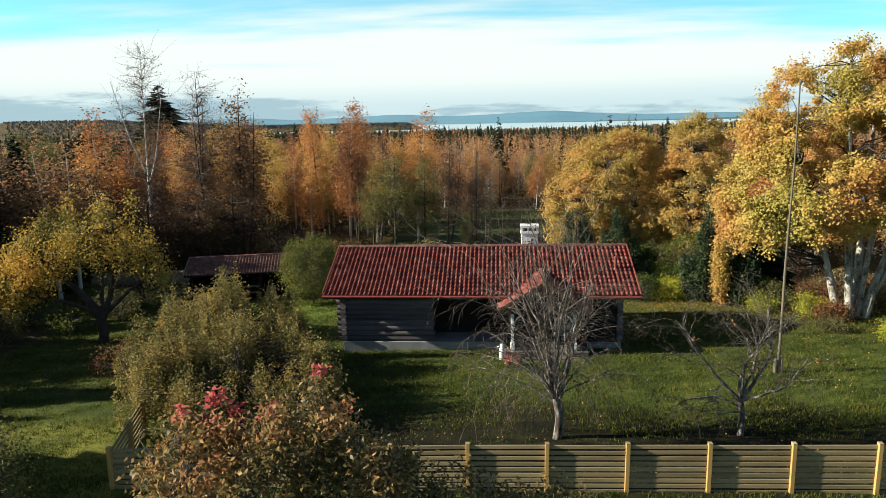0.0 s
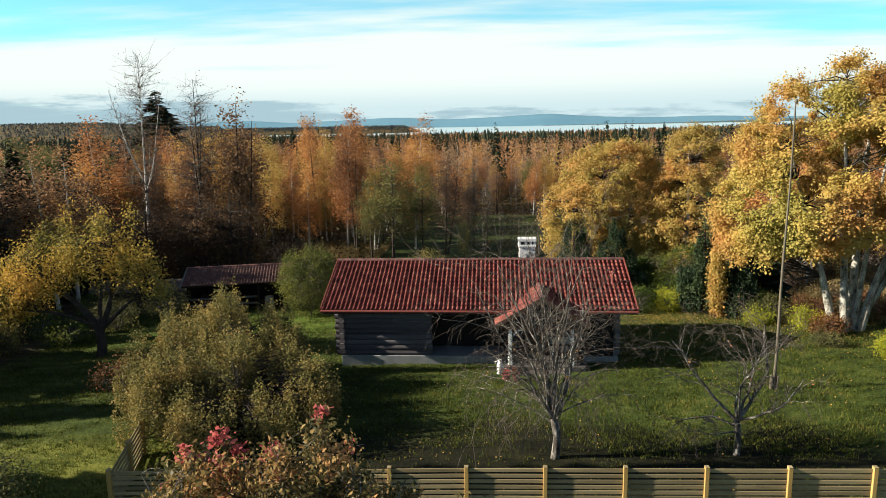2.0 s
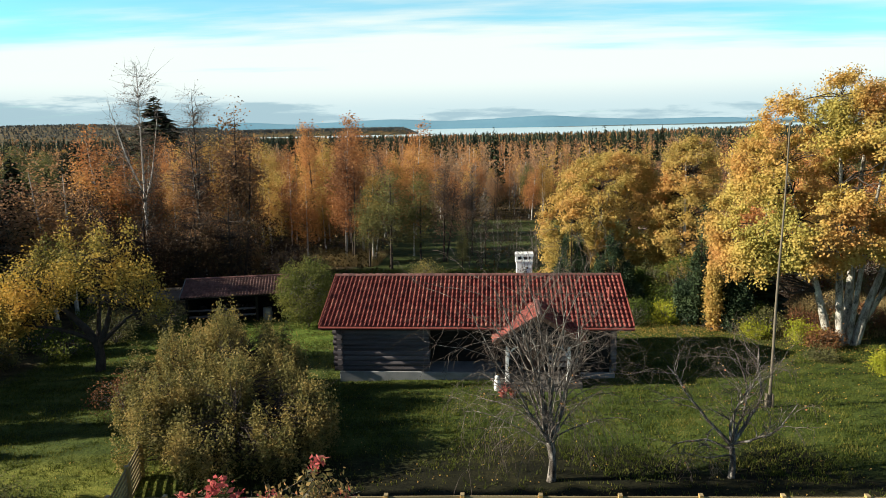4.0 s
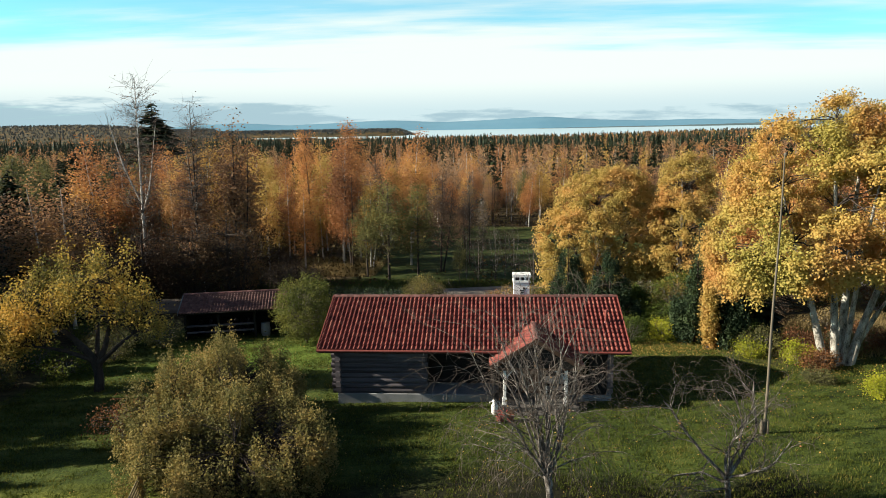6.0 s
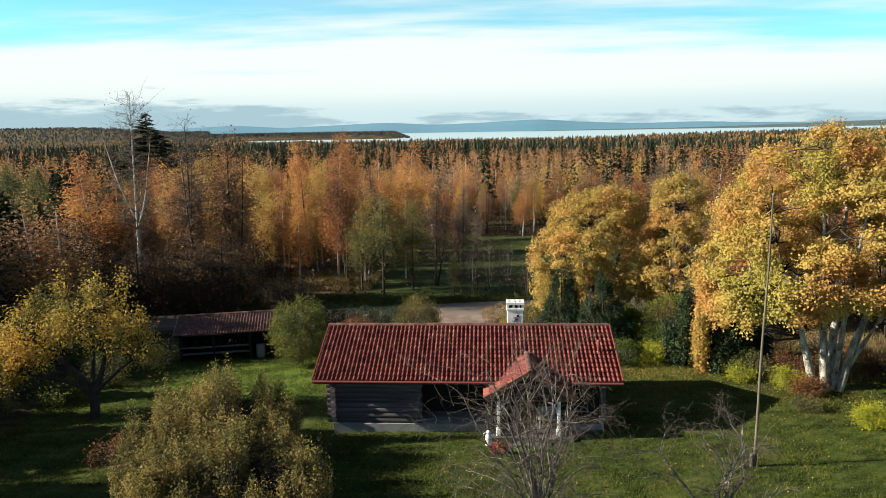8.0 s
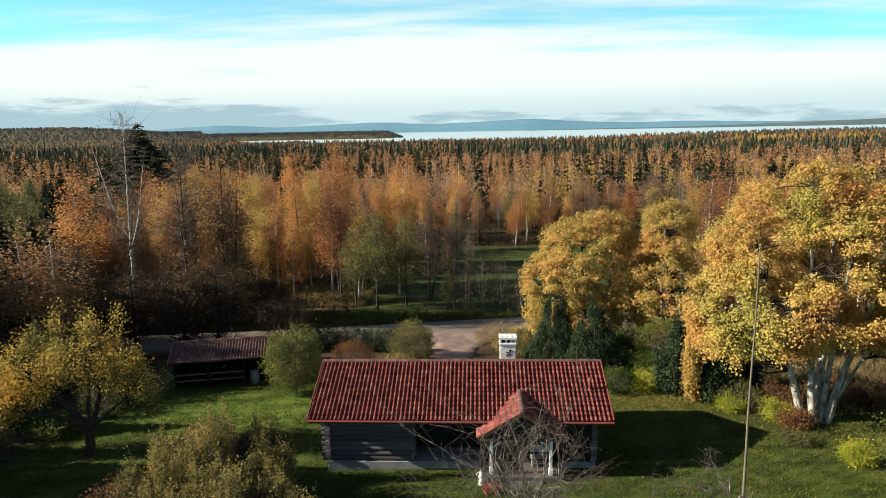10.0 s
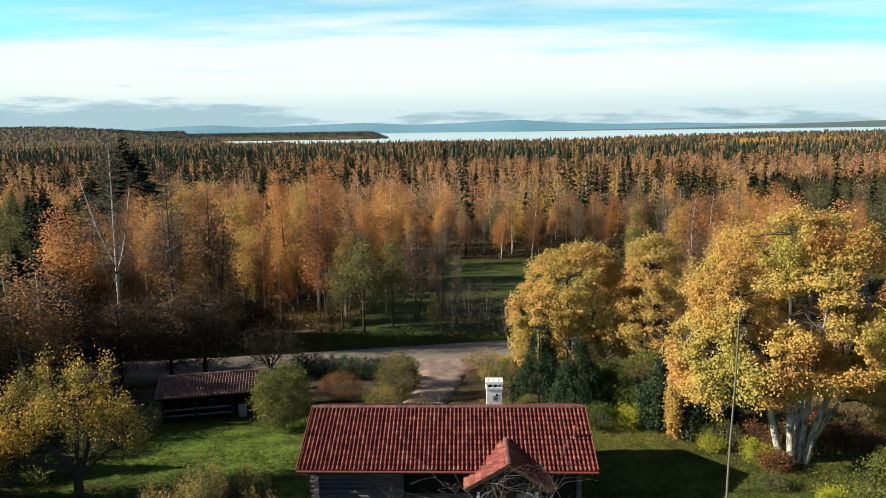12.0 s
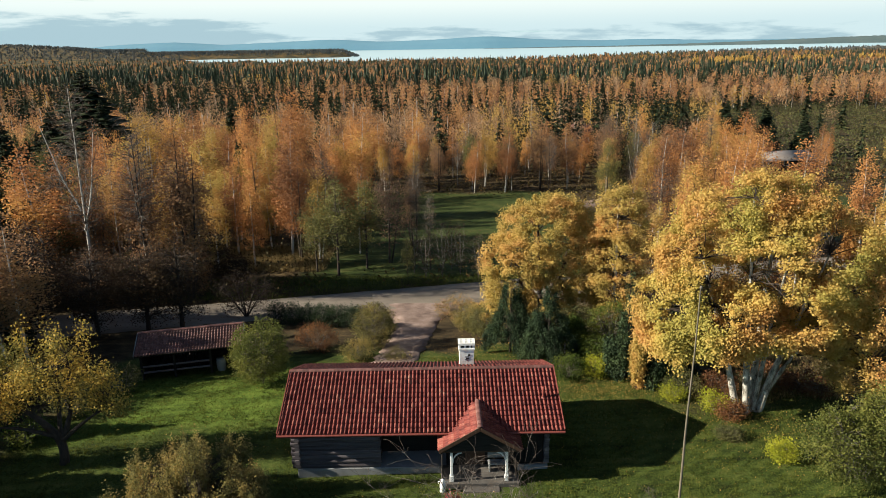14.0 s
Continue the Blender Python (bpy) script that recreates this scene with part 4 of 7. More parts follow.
part("chimney_band", bevelled((CH[0], CH[2], 3.9), (CH[1], CH[3], 4.0), 0.012), WHITEWASH, chim)
for x in (CH[0] + 0.02, CH[0] + 0.29, CH[0] + 0.53, CH[1] - 0.12):
    part("pier", bevelled((x, CH[2] + 0.02, 4.0), (x + 0.1, CH[3] - 0.02, 4.17), 0.008), WHITEWASH, chim)
# a solid black block fills the flue slots
part("flue", bevelled((CH[0] + 0.11, CH[2] + 0.08, 4.0), (CH[1] - 0.11, CH[3] - 0.08, 4.165), 0.006), BLACK, chim, "black flue block")
bm = bmesh.new()
for x0, x1 in ((CH[0] - 0.01, CH[0] + 0.09), (CH[0] + 0.22, CH[0] + 0.34), (CH[0] + 0.47, CH[0] + 0.59), (CH[1] - 0.1, CH[1] + 0.01)):
    box(bm, (x0, CH[2], 4.17), (x1, CH[3], 4.29))
for y0, y1 in ((CH[2] - 0.01, CH[2] + 0.1), (CH[2] + 0.25, CH[2] + 0.35), (CH[3] - 0.1, CH[3] + 0.01)):
    box(bm, (CH[0] - 0.01, y0, 4.172), (CH[1] + 0.01, y1, 4.292))
part("chimney_top", bm, WHITEWASH, chim)
bm = bmesh.new()
for x, z, w, h in ((1.22, 3.52, 0.2, 0.04), (1.28, 3.42, 0.16, 0.05), (1.38, 3.58, 0.1, 0.1), (1.24, 3.36, 0.06, 0.05)):
    box(bm, (x, CH[2] + 0.022, z), (x + w, CH[2] + 0.045, z + h))
part("ornament", bm, BLACK, chim, "small dark wrought-iron ornament")

# porch: gable roof towards the garden, white posts, steps
PX, PW, PY0, PY1, PZ, PE = 1.66, 1.75, 24.45, 27.0, 2.92, 1.85
pslope = math.atan2(PZ - PE, PW)
porch = part("porch_roof", (np.array([[PX - PW, PY0, PE - 0.05], [PX, PY0, PZ - 0.05], [PX, PY1, PZ - 0.05], [PX - PW, PY1 - 1.0, PE - 0.05],
                                      [PX + PW, PY0, PE - 0.05], [PX + PW, PY1 - 1.0, PE - 0.05],
                                      [PX - PW, PY0, PE - 0.13], [PX, PY0, PZ - 0.13], [PX, PY1, PZ - 0.13], [PX - PW, PY1 - 1.0, PE - 0.13],
                                      [PX + PW, PY0, PE - 0.13], [PX + PW, PY1 - 1.0, PE - 0.13]]),
                            np.array([[0, 1, 2, 3], [1, 4, 5, 2], [6, 9, 8, 7], [7, 8, 11, 10], [0, 6, 7, 1], [1, 7, 10, 4], [0, 3, 9, 6], [4, 10, 11, 5]])), BROWN_WOOD, cabin, "gabled porch roof of red tiles")
PORCH_TILES = []
for side in (-1, 1):
    cols = 14
    for c in range(cols):
        for k in range(7):
            run = k * 0.28
            y = PY0 + c * TILE_W
            top_y = y + 0.1
            if top_y > PY1 - 1.0 + (run + 0.2) / (PW / math.cos(pslope)) * 1.0 + 0.15:
                continue
            if side < 0:
                mt = Matrix.Translation((PX - PW - 0.04, y + TILE_W, PE - 0.03)) @ Matrix.Rotation(radians(-90), 4, "Z") @ Matrix.Rotation(pslope, 4, "X") @ Matrix.Translation((0, run, 0))
            else:
                mt = Matrix.Translation((PX + PW + 0.04, y, PE - 0.03)) @ Matrix.Rotation(radians(90), 4, "Z") @ Matrix.Rotation(pslope, 4, "X") @ Matrix.Translation((0, run, 0))
            PORCH_TILES.append(mt @ jog())
for i in range(8):
    ob = part("ridge_tile", cap_me, None, porch)
    ob.matrix_basis = Matrix.Translation((PX, PY0 + i * 0.3, PZ + 0.01)) @ Matrix.Rotation(radians(90), 4, "Z")
for s in (-1, 1):
    m4 = Matrix.Translation((PX + s * (PW + 0.03), PY0 - 0.03, PE - 0.02)) @ Matrix.Rotation((-pslope if s < 0 else math.pi + pslope), 4, "Y")
    part("verge_board", bevelled((0, 0, -0.07), (PW / math.cos(pslope) + 0.03, 0.035, 0.09), 0.006, 1, m4), BROWN_WOOD, porch, "dark brown verge board")
bm = bmesh.new()
tri = [(PX - PW + 0.1, PE - 0.08), (PX + PW - 0.1, PE - 0.08), (PX, PZ - 0.14)]
a = [bm.verts.new((x, PY0 + 0.12, z)) for x, z in tri]
b = [bm.verts.new((x, PY0 + 0.17, z)) for x, z in tri]
bm.faces.new(a), bm.faces.new(b[::-1])
for i in range(3):
    bm.faces.new((a[(i + 1) % 3], a[i], b[i], b[(i + 1) % 3]))
part("porch_gable", bm, DARK_WOOD, cabin, "dark boarded porch gable")
part("porch_beam", bevelled((PX - PW + 0.1, PY0 + 0.2, PE - 0.2), (PX + PW - 0.1, PY0 + 0.32, PE - 0.06), 0.01), BROWN_WOOD, cabin)
for s, x in ((1, 0.42), (-1, 2.82)):
    post = part("porch_post", bevelled((x - 0.06, PY0 + 0.2, 0.2), (x + 0.06, PY0 + 0.32, PE - 0.18), 0.012), WHITE_PAINT, cabin, "white painted porch post")
    part("post_base", bevelled((x - 0.09, PY0 + 0.17, 0.2), (x + 0.09, PY0 + 0.35, 0.5), 0.02), WHITE_PAINT, post)
    arc = [(x + s * 0.05 + s * 0.42 * (1 - math.cos(q)), PY0 + 0.26, PE - 0.75 + 0.52 * math.sin(q)) for q in np.linspace(0, 1.5, 6)]
    part("bracket", tube(arc, [0.035] * 6, 6), WHITE_PAINT, post, "curved white bracket")
part("porch_floor", bevelled((-0.05, PY0 + 0.05, -0.5), (3.35, WALL_F, 0.2), 0.02), SLATE, cabin, "dark stone porch floor")
part("step", bevelled((0.9, PY0 - 0.32, -0.5), (2.5, PY0 + 0.05, 0.06), 0.02), SLATE, cabin, "dark stone step")
part("step", bevelled((0.2, PY0 - 0.72, -0.6), (3.1, PY0 - 0.32, -0.06), 0.02), STONE, cabin, "pale stone slab step")
# side rails of the porch, boarded in as an added block against low sun
for x in (0.0, 3.28):
    rail = part("porch_rail", bevelled((x - 0.03, PY0 + 0.3, 0.95), (x + 0.03, WALL_F, 1.03), 0.01), DARK_WOOD, cabin)
    for i in range(7):
        y = PY0 + 0.36 + i * 0.158
        part("board", bevelled((x - 0.02, y, 0.2), (x + 0.02, y + 0.145, 0.95), 0.005), DARK_WOOD, rail)


def bench(at):
    b = thing("bench", at, "low pale wooden bench on the porch", "bench")
    x, y, z = at
    part("seat", bevelled((x - 0.45, y - 0.18, z + 0.4), (x + 0.45, y + 0.18, z + 0.45), 0.01), CONCRETE, b)
    part("backrest", bevelled((x - 0.45, y + 0.15, z + 0.55), (x + 0.45, y + 0.19, z + 0.85), 0.01), CONCRETE, b)
    for sx in (-0.4, 0.36):
        part("leg", bevelled((x + sx, y - 0.15, z), (x + sx + 0.05, y + 0.15, z + 0.4), 0.005), CONCRETE, b)


bench((2.5, 25.45, 0.2))


def milk_can(at, h=0.62):
    c = thing("milk_can", at, "white painted metal can beside the porch post", "can")
    x, y, z = at
    r = [0.11, 0.13, 0.13, 0.13, 0.08, 0.07]
    zs = [0, 0.03, 0.3, 0.4, 0.5, 0.56]
    part("body", tube([(x, y, z + q) for q in zs], r, 14), WHITE_PAINT, c, "", True)
    part("lid", tube([(x, y, z + 0.55), (x, y, z + 0.6), (x, y, z + 0.63), (x, y, z + 0.64)], [0.09, 0.09, 0.05, 0.005], 14), WHITE_PAINT, c, "", True)
    for s in (-1, 1):
        part("handle", tube([(x + s * 0.1, y, z + 0.54), (x + s * 0.2, y, z + 0.52), (x + s * 0.18, y, z + 0.42)], [0.014] * 3, 5), WHITE_PAINT, c)


milk_can((0.02, 24.3, height(0.02, 24.3)))


def flower_pot(at, leaves):
    c = thing("flower_pot", at, "terracotta pot with faded reddish flowers beside the step", "flower pot")
    x, y, z = at
    part("pot", tube([(x, y, z), (x, y, z + 0.22), (x, y, z + 0.26)], [0.11, 0.16, 0.17], 12), RED_PAINT, c, "terracotta pot", True)
    r = np.random.default_rng(int(x * 100) % 97)
    tagged(part("plant", crown_of(r, np.array([[x, y, z + 0.33]]), 70, 0.1, 0.08), leaves, c), kind="stuff")


flower_pot((0.25, 23.5, height(0.25, 23.5)), CRIMSON)
flower_pot((0.62, 23.45, height(0.62, 23.45)), REDDISH)

# ---- the low woodshed, turned a little ----
SX, SY, SA = -16.4, 40.8, math.atan2(1.45, 6.4)
SM = Matrix.Translation((SX, SY, 0)) @ Matrix.Rotation(SA, 4, "Z")
shed = thing("woodshed", (SX, SY, height(SX, SY)), "low open-fronted dark wooden shed with an old tiled roof", "shed")
sh = 3.32
sz = 0.82


def shed_box(name, lo, hi, mat, parent, label="", bw=0.01):
    return part(name, bevelled(lo, hi, bw, 1, SM), mat, parent, label)


def shed_at(x, y):
    p = SM @ Vector((x, y, 0))
    return height(p.x, p.y)


a = math.atan2(0.68, 2.0)
sroof = part("roof", (np.array([SM @ Vector(q) for q in [(-sh, -2.0, 0.1), (sh, -2.0, 0.1), (sh, 0, sz - 0.04), (-sh, 0, sz - 0.04), (sh, 1.6, 0.2), (-sh, 1.6, 0.2),
                                                         (-sh, -2.0, 0.02), (sh, -2.0, 0.02), (sh, 0, sz - 0.12), (-sh, 0, sz - 0.12), (sh, 1.6, 0.12), (-sh, 1.6, 0.12)]]),
                      np.array([[0, 1, 2, 3], [3, 2, 4, 5], [7, 6, 9, 8], [8, 9, 11, 10], [6, 7, 1, 0], [11, 5, 4, 10], [0, 3, 9, 6], [3, 5, 11, 9], [1, 7, 8, 2], [2, 8, 10, 4]])), DARK_WOOD, shed, "old brown-red tiled shed roof")
SHED_TILES = []
for c in range(36):
    for k in range(8):
        SHED_TILES.append(SM @ Matrix.Translation((-sh + 0.03 + c * TILE_W, -2.05, 0.1)) @ Matrix.Rotation(a, 4, "X") @ Matrix.Translation((0, k * 0.265, 0)) @ jog())
back = []
for c in range(36):
    for k in range(6):
        put_tiles(back, SM @ Matrix.Translation((-sh + 0.03 + c * TILE_W + TILE_W, 1.65, 0.2)) @ Matrix.Rotation(math.pi, 4, "Z") @ Matrix.Rotation(math.atan2(0.62, 1.6), 4, "X") @ Matrix.Translation((0, k * 0.3, 0)) @ jog())
tagged(part("tile_field", join(back), OLD_TILE, sroof, "", True), kind="stuff")
for i in range(22):
    ob = part("ridge_tile", cap_me, None, sroof)
    ob.matrix_basis = SM @ Matrix.Translation((-sh + i * 0.3, 0, sz + 0.02))
for x in (-sh - 0.03, sh):
    m4 = SM @ Matrix.Translation((x, -2.03, 0.12)) @ Matrix.Rotation(a, 4, "X")
    part("verge_board", bevelled((0, 0, -0.12), (0.03, 2.13, 0.08), 0.005, 1, m4), CONCRETE, sroof, "pale grey verge board")
for x in (-sh + 0.25, -1.1, 1.1, sh - 0.35):
    shed_box("post", (x, -1.75, shed_at(x, -1.75) - 0.1), (x + 0.14, -1.6, 0.1), DARK_WOOD, shed)
shed_box("beam", (-sh + 0.1, -1.76, 0.0), (sh - 0.1, -1.62, 0.13), DARK_WOOD, shed)
shed_box("back_wall", (-sh + 0.2, 1.2, shed_at(0, 1.2) - 0.4), (sh - 0.2, 1.3, 0.25), DARK_WOOD, shed)
for x in (-sh + 0.2, sh - 0.3):
    shed_box("side_wall", (x, -1.5, shed_at(x, 0) - 0.4), (x + 0.1, 1.2, 0.25), DARK_WOOD, shed)
for n, z in enumerate((0.45, 0.85)):
    shed_box("front_rail", (-sh + 0.4, -1.72, shed_at(0, -1.7) + z), (1.1, -1.66, shed_at(0, -1.7) + z + 0.12), LOG, shed, "grey weathered rail")
# split logs under the roof
rl = np.random.default_rng(12)
stack = []
for i in range(150):
    q = SM @ Vector((-2.7 + rl.random() * 3.6, 0.5, shed_at(0, 0.5) + 0.08 + rl.random() * 0.9))
    r0 = rl.uniform(0.05, 0.09)
    e = SM.to_3x3() @ Vector((rl.normal() * 0.03, -0.5, 0))
    stack.append(tube([q, q + e], [r0, r0], 5))
pile = part("firewood", join(stack), LOG, None, "stack of split grey firewood under the shed roof")
tagged(pile, category="firewood", kind="stuff")


def water_butt(at):
    c = thing("barrel", at, "pale grey plastic barrel in front of the shed", "barrel")
    x, y, z = at
    part("body", tube([(x, y, z), (x, y, z + 0.2), (x, y, z + 0.5), (x, y, z + 0.8)], [0.25, 0.29, 0.3, 0.26], 14), CONCRETE, c, "", True)
    part("lid", tube([(x, y, z + 0.79), (x, y, z + 0.84), (x, y, z + 0.86)], [0.28, 0.28, 0.01], 14), CONCRETE, c, "", True)


q = SM @ Vector((1.75, -1.3, 0))
water_butt((q.x, q.y, height(q.x, q.y)))

# ---- fence ----
fence = thing("fence", (0, 13.0, height(0, 13)), "new horizontal-slat timber garden fence with amber posts", "fence")
SPACE = 1.738
slat_me = part("slat", bevelled((0.045, -0.05, -0.044), (SPACE - 0.045, -0.028, 0.044), 0.004), FENCE_WOOD, fence)
post_me = part("post", bevelled((-0.045, -0.115, -0.3), (0.045, 0.0, 1.26), 0.006), POST_WOOD, fence)
cap_me2 = part("post_cap", bevelled((-0.047, -0.117, 1.26), (0.047, 0.002, 1.275), 0.004), FENCE_WOOD, fence, "pale cut post top")
def fence_x(i):
    return max(-9.13, 0.955 + i * SPACE)


def fence_z(x):
    return height(x, 13.0) - 0.1 + min(0.0, (x + 1) * 0.011)


first = True
for i in range(-6, 13):
    x = fence_x(i)
    z = fence_z(x)
    m4 = Matrix.Translation((x, 13.0, z)) @ Matrix.Rotation(rt.uniform(-0.008, 0.008), 4, "Y")
    po, ca = (post_me, cap_me2) if first else (part("post", post_me.data, None, fence), part("post_cap", cap_me2.data, None, fence))
    po.matrix_basis, ca.matrix_basis = m4, m4
    if i == 12:
        break
    wide = fence_x(i + 1) - x
    z2 = fence_z(x + wide)
    for k in range(9):
        sl = slat_me if first and k == 0 else part("slat", slat_me.data, None, fence)
        sl.matrix_basis = Matrix.Translation((x, 13.0, z + 0.12 + k * 0.131 + rt.uniform(-0.004, 0.004))) @ Matrix.Rotation(-math.atan2(z2 - z, wide) + rt.uniform(-0.003, 0.003), 4, "Y") @ Matrix.Diagonal((wide / SPACE, 1, 1, 1))
    first = False
# return run from the corner towards the back
CX, CY = -9.13, 13.0
ret = Vector((-1.1, 3.4, 0)).normalized()
ang = math.atan2(ret.y, ret.x)
for i in range(3):
    x, y = CX + ret.x * SPACE * i, CY + ret.y * SPACE * i
    z = height(x, y) - 0.19
    if i:
        for src in (post_me, cap_me2):
            part(src.name.split(".")[0], src.data, None, fence).matrix_basis = Matrix.Translation((x, y, z)) @ Matrix.Rotation(ang, 4, "Z")
    if i < 2:
        z2 = height(x + ret.x * SPACE, y + ret.y * SPACE) - 0.19
        for k in range(9):
            part("slat", slat_me.data, None, fence).matrix_basis = Matrix.Translation((x, y, z + 0.12 + k * 0.131)) @ Matrix.Rotation(ang, 4, "Z") @ Matrix.Rotation(-math.atan2(z2 - z, SPACE), 4, "Y")

# ---- flagpole ----
fz = height(9.45, 22.15)
pole = thing("flagpole", (9.45, 22.15, fz), "tall bare weathered wooden flagpole in the lawn", "flagpole")
pz = np.linspace(fz - 0.2, 10.02, 9)
part("pole", tube([(9.45 + 0.015 * math.sin(i * 1.3) - 0.003 * i, 22.15 - 0.03 * i, z) for i, z in enumerate(pz)], np.linspace(0.055, 0.022, 9), 10), POLE_WOOD, pole, "", True)
part("knob", tube([(9.43, 21.91, 10.0), (9.43, 21.91, 10.05), (9.43, 21.91, 10.1), (9.43, 21.91, 10.13)], [0.02, 0.06, 0.05, 0.005], 10), POLE_WOOD, pole, "", True)
for s in (-1, 1):
    part("foot_board", bevelled((9.45 + s * 0.1 - 0.03, 22.05, fz - 0.1), (9.45 + s * 0.1 + 0.03, 22.22, fz + 0.5), 0.01), POLE_WOOD, pole)

# ---- trees and shrubs ----


def line(points, radii, n=9):
    """A smooth stem through a few points with radii at its ends."""
    p = np.asarray(points, float)
    s = np.linspace(0, 1, len(p))
    t = np.linspace(0, 1, n)
    q = np.stack([np.interp(t, s, p[:, i]) for i in range(3)], 1)
    for _ in range(2):
        q[1:-1] = (q[:-2] + 2 * q[1:-1] + q[2:]) / 4
    return q, np.interp(t, np.linspace(0, 1, len(radii)), radii)


def plant(name, at, label, category, stems, blobs, clusters, per, spread, size, leaves, bark, seed, thick=0.014, twigs=1, twig_len=0.6, shell=0.35, low=0.25, rise=0.25, sag=0.12, sides=4, group="", slim=0.62, up=0.25, limb=None, limbs=None, n=5, dome=0.0, gaps=-0.7):
    """A woody plant: stems, limbs and leaves, a part each; places are relative to its foot."""
    r = np.random.default_rng(seed)
    ob = thing(name, at, label, category, group)
    o = np.array(at)
    st = [(np.asarray(p) + o, rad) for p, rad in stems]
    tg = (shell_of(r, blobs, clusters, 0.5, gaps) if dome else inside(r, blobs, clusters, shell)) + o
    tg[:, 2] = np.maximum(tg[:, 2], o[2] + 0.15)
    main = join([tube(p, rad, 8 if limbs is None else 6) for p, rad in st])
    wood = part("trunk", join([main, limbs_of(r, st, tg[:limbs or clusters], thick, sides, twigs, twig_len, low, rise, sag, n)]), bark, ob, "", True)
    if limb:
        wood.data.materials.append(limb)
        which = np.ones(len(wood.data.polygons), np.int32)
        which[:len(main[1])] = 0
        wood.data.polygons.foreach_set("material_index", which)
    if dome:
        middle = o + np.array([np.mean([b[0] for b in blobs]), np.mean([b[1] for b in blobs]), min(b[2] for b in blobs)])
        part("crown", sprays_of(r, tg, middle, per, dome, size), leaves, ob)
    elif per:
        part("crown", crown_of(r, tg, per, spread, size, up, slim), leaves, ob)
    return ob


def foot(x, y):
    return (x, y, height(x, y) - 0.05)


# big many-stemmed golden tree
plant("maple_tree", foot(16.3, 31.2), "large golden autumn tree with six pale trunks", "tree",
      [line([(-0.7, -0.2, 0), (-1.2, 0, 2.2), (-2.0, 0.2, 5), (-3.2, 0, 8.5)], [0.2, 0.16, 0.1, 0.04]), line([(-0.3, -0.3, 0), (-0.45, -0.2, 2.4), (-0.6, 0, 6), (-0.9, 0.2, 11.5)], [0.21, 0.16, 0.1, 0.04]),
       line([(0.1, 0.2, 0), (0.35, 0.5, 2.4), (0.7, 1.2, 6), (1.2, 1.8, 10.5)], [0.22, 0.17, 0.12, 0.04]), line([(0.4, -0.2, 0), (0.85, -0.1, 1.8), (1.6, 0, 4.0), (3.2, 0.2, 8.5)], [0.23, 0.17, 0.12, 0.04]), line([(0.15, -0.1, 0), (0.3, -0.2, 2.0), (0.65, 0, 5), (1.3, 0.2, 9)], [0.15, 0.12, 0.09, 0.03]),
       line([(0.8, 0, 1.0), (1.6, -0.3, 3.0), (2.8, -0.8, 5.4), (4.4, -1.2, 7.8)], [0.12, 0.1, 0.07, 0.03])],
      [(-4.3, 0, 5.6, 1.9, 2.4, 2.6), (-3.6, 0.6, 7.8, 1.9, 2.5, 2.1), (-2.0, 1.2, 9.7, 2.2, 2.6, 2.1), (0.1, 1.6, 10.6, 2.2, 2.5, 2.0), (1.9, 1.4, 10.4, 2.1, 2.5, 1.9), (3.3, 0.4, 8.8, 2.0, 2.8, 2.2), (3.9, -0.2, 6.6, 1.8, 2.6, 2.4), (3.5, -0.8, 4.6, 1.6, 1.8, 1.5),
       (-2.4, -1.6, 5.6, 2.2, 1.8, 1.8), (0.6, -1.4, 8.2, 3.2, 2.4, 2.4), (0.4, -2.0, 6.0, 2.6, 1.6, 1.5), (-4.6, -0.4, 4.2, 1.4, 1.8, 1.2), (2.2, -1.4, 5.4, 2.0, 1.6, 1.4)],
      1450, 120, 0.34, 0.112, GOLD, PALE_BARK, 21, 0.022, 0, 0.8, 0.5, limb=DARK_BARK, limbs=420, dome=0.47, gaps=-0.1)
# rounded amber tree behind the cabin
plant("maple_tree", foot(7.6, 46.5), "rounded amber-yellow tree behind the cabin", "tree",
      [line([(0, 0, 0), (-0.2, 0, 2.5), (-0.4, 0, 6), (-0.5, 0.2, 9)], [0.26, 0.2, 0.12, 0.04]), line([(0.3, 0.2, 0), (1.0, 0.2, 3), (2.0, 0.2, 7.5)], [0.2, 0.14, 0.04]), line([(-0.2, 0, 0), (-1.4, 0, 3), (-2.4, 0, 6.5)], [0.18, 0.12, 0.03])],
      [(-0.2, 0, 7.2, 3.2, 3.2, 3.2), (-2.2, -0.5, 5.2, 2.4, 2.6, 2.8), (2.3, 0, 5.8, 2.7, 3.0, 3.4), (1.0, 0, 8.8, 2.0, 2.0, 1.6), (-2.6, -0.8, 2.6, 2.0, 2.0, 1.9), (2.2, -0.5, 2.6, 2.4, 2.0, 2.0), (0.3, -0.9, 3.0, 2.4, 1.8, 1.9), (1.2, -0.8, 5.6, 2.6, 1.9, 2.6), (-0.6, -1.2, 6.4, 2.4, 1.6, 2.2)], 1050, 105, 0.3, 0.122, AMBER, DARK_BARK, 22, 0.02, 0, 0.7, 0.5, limbs=260, dome=0.48)
plant("maple_tree", foot(12.3, 44.6), "slender tree with orange-yellow autumn leaves", "tree",
      [line([(0, 0, 0), (0.1, 0, 4), (0, 0, 10.2)], [0.16, 0.12, 0.03])], [(0, 0, 5.2, 2.2, 2.2, 3.9), (0.3, 0, 8.6, 1.7, 1.7, 2.5)], 400, 110, 0.28, 0.11, AMBER, BIRCH_BARK, 23, 0.02, limb=DARK_BARK, dome=0.48)
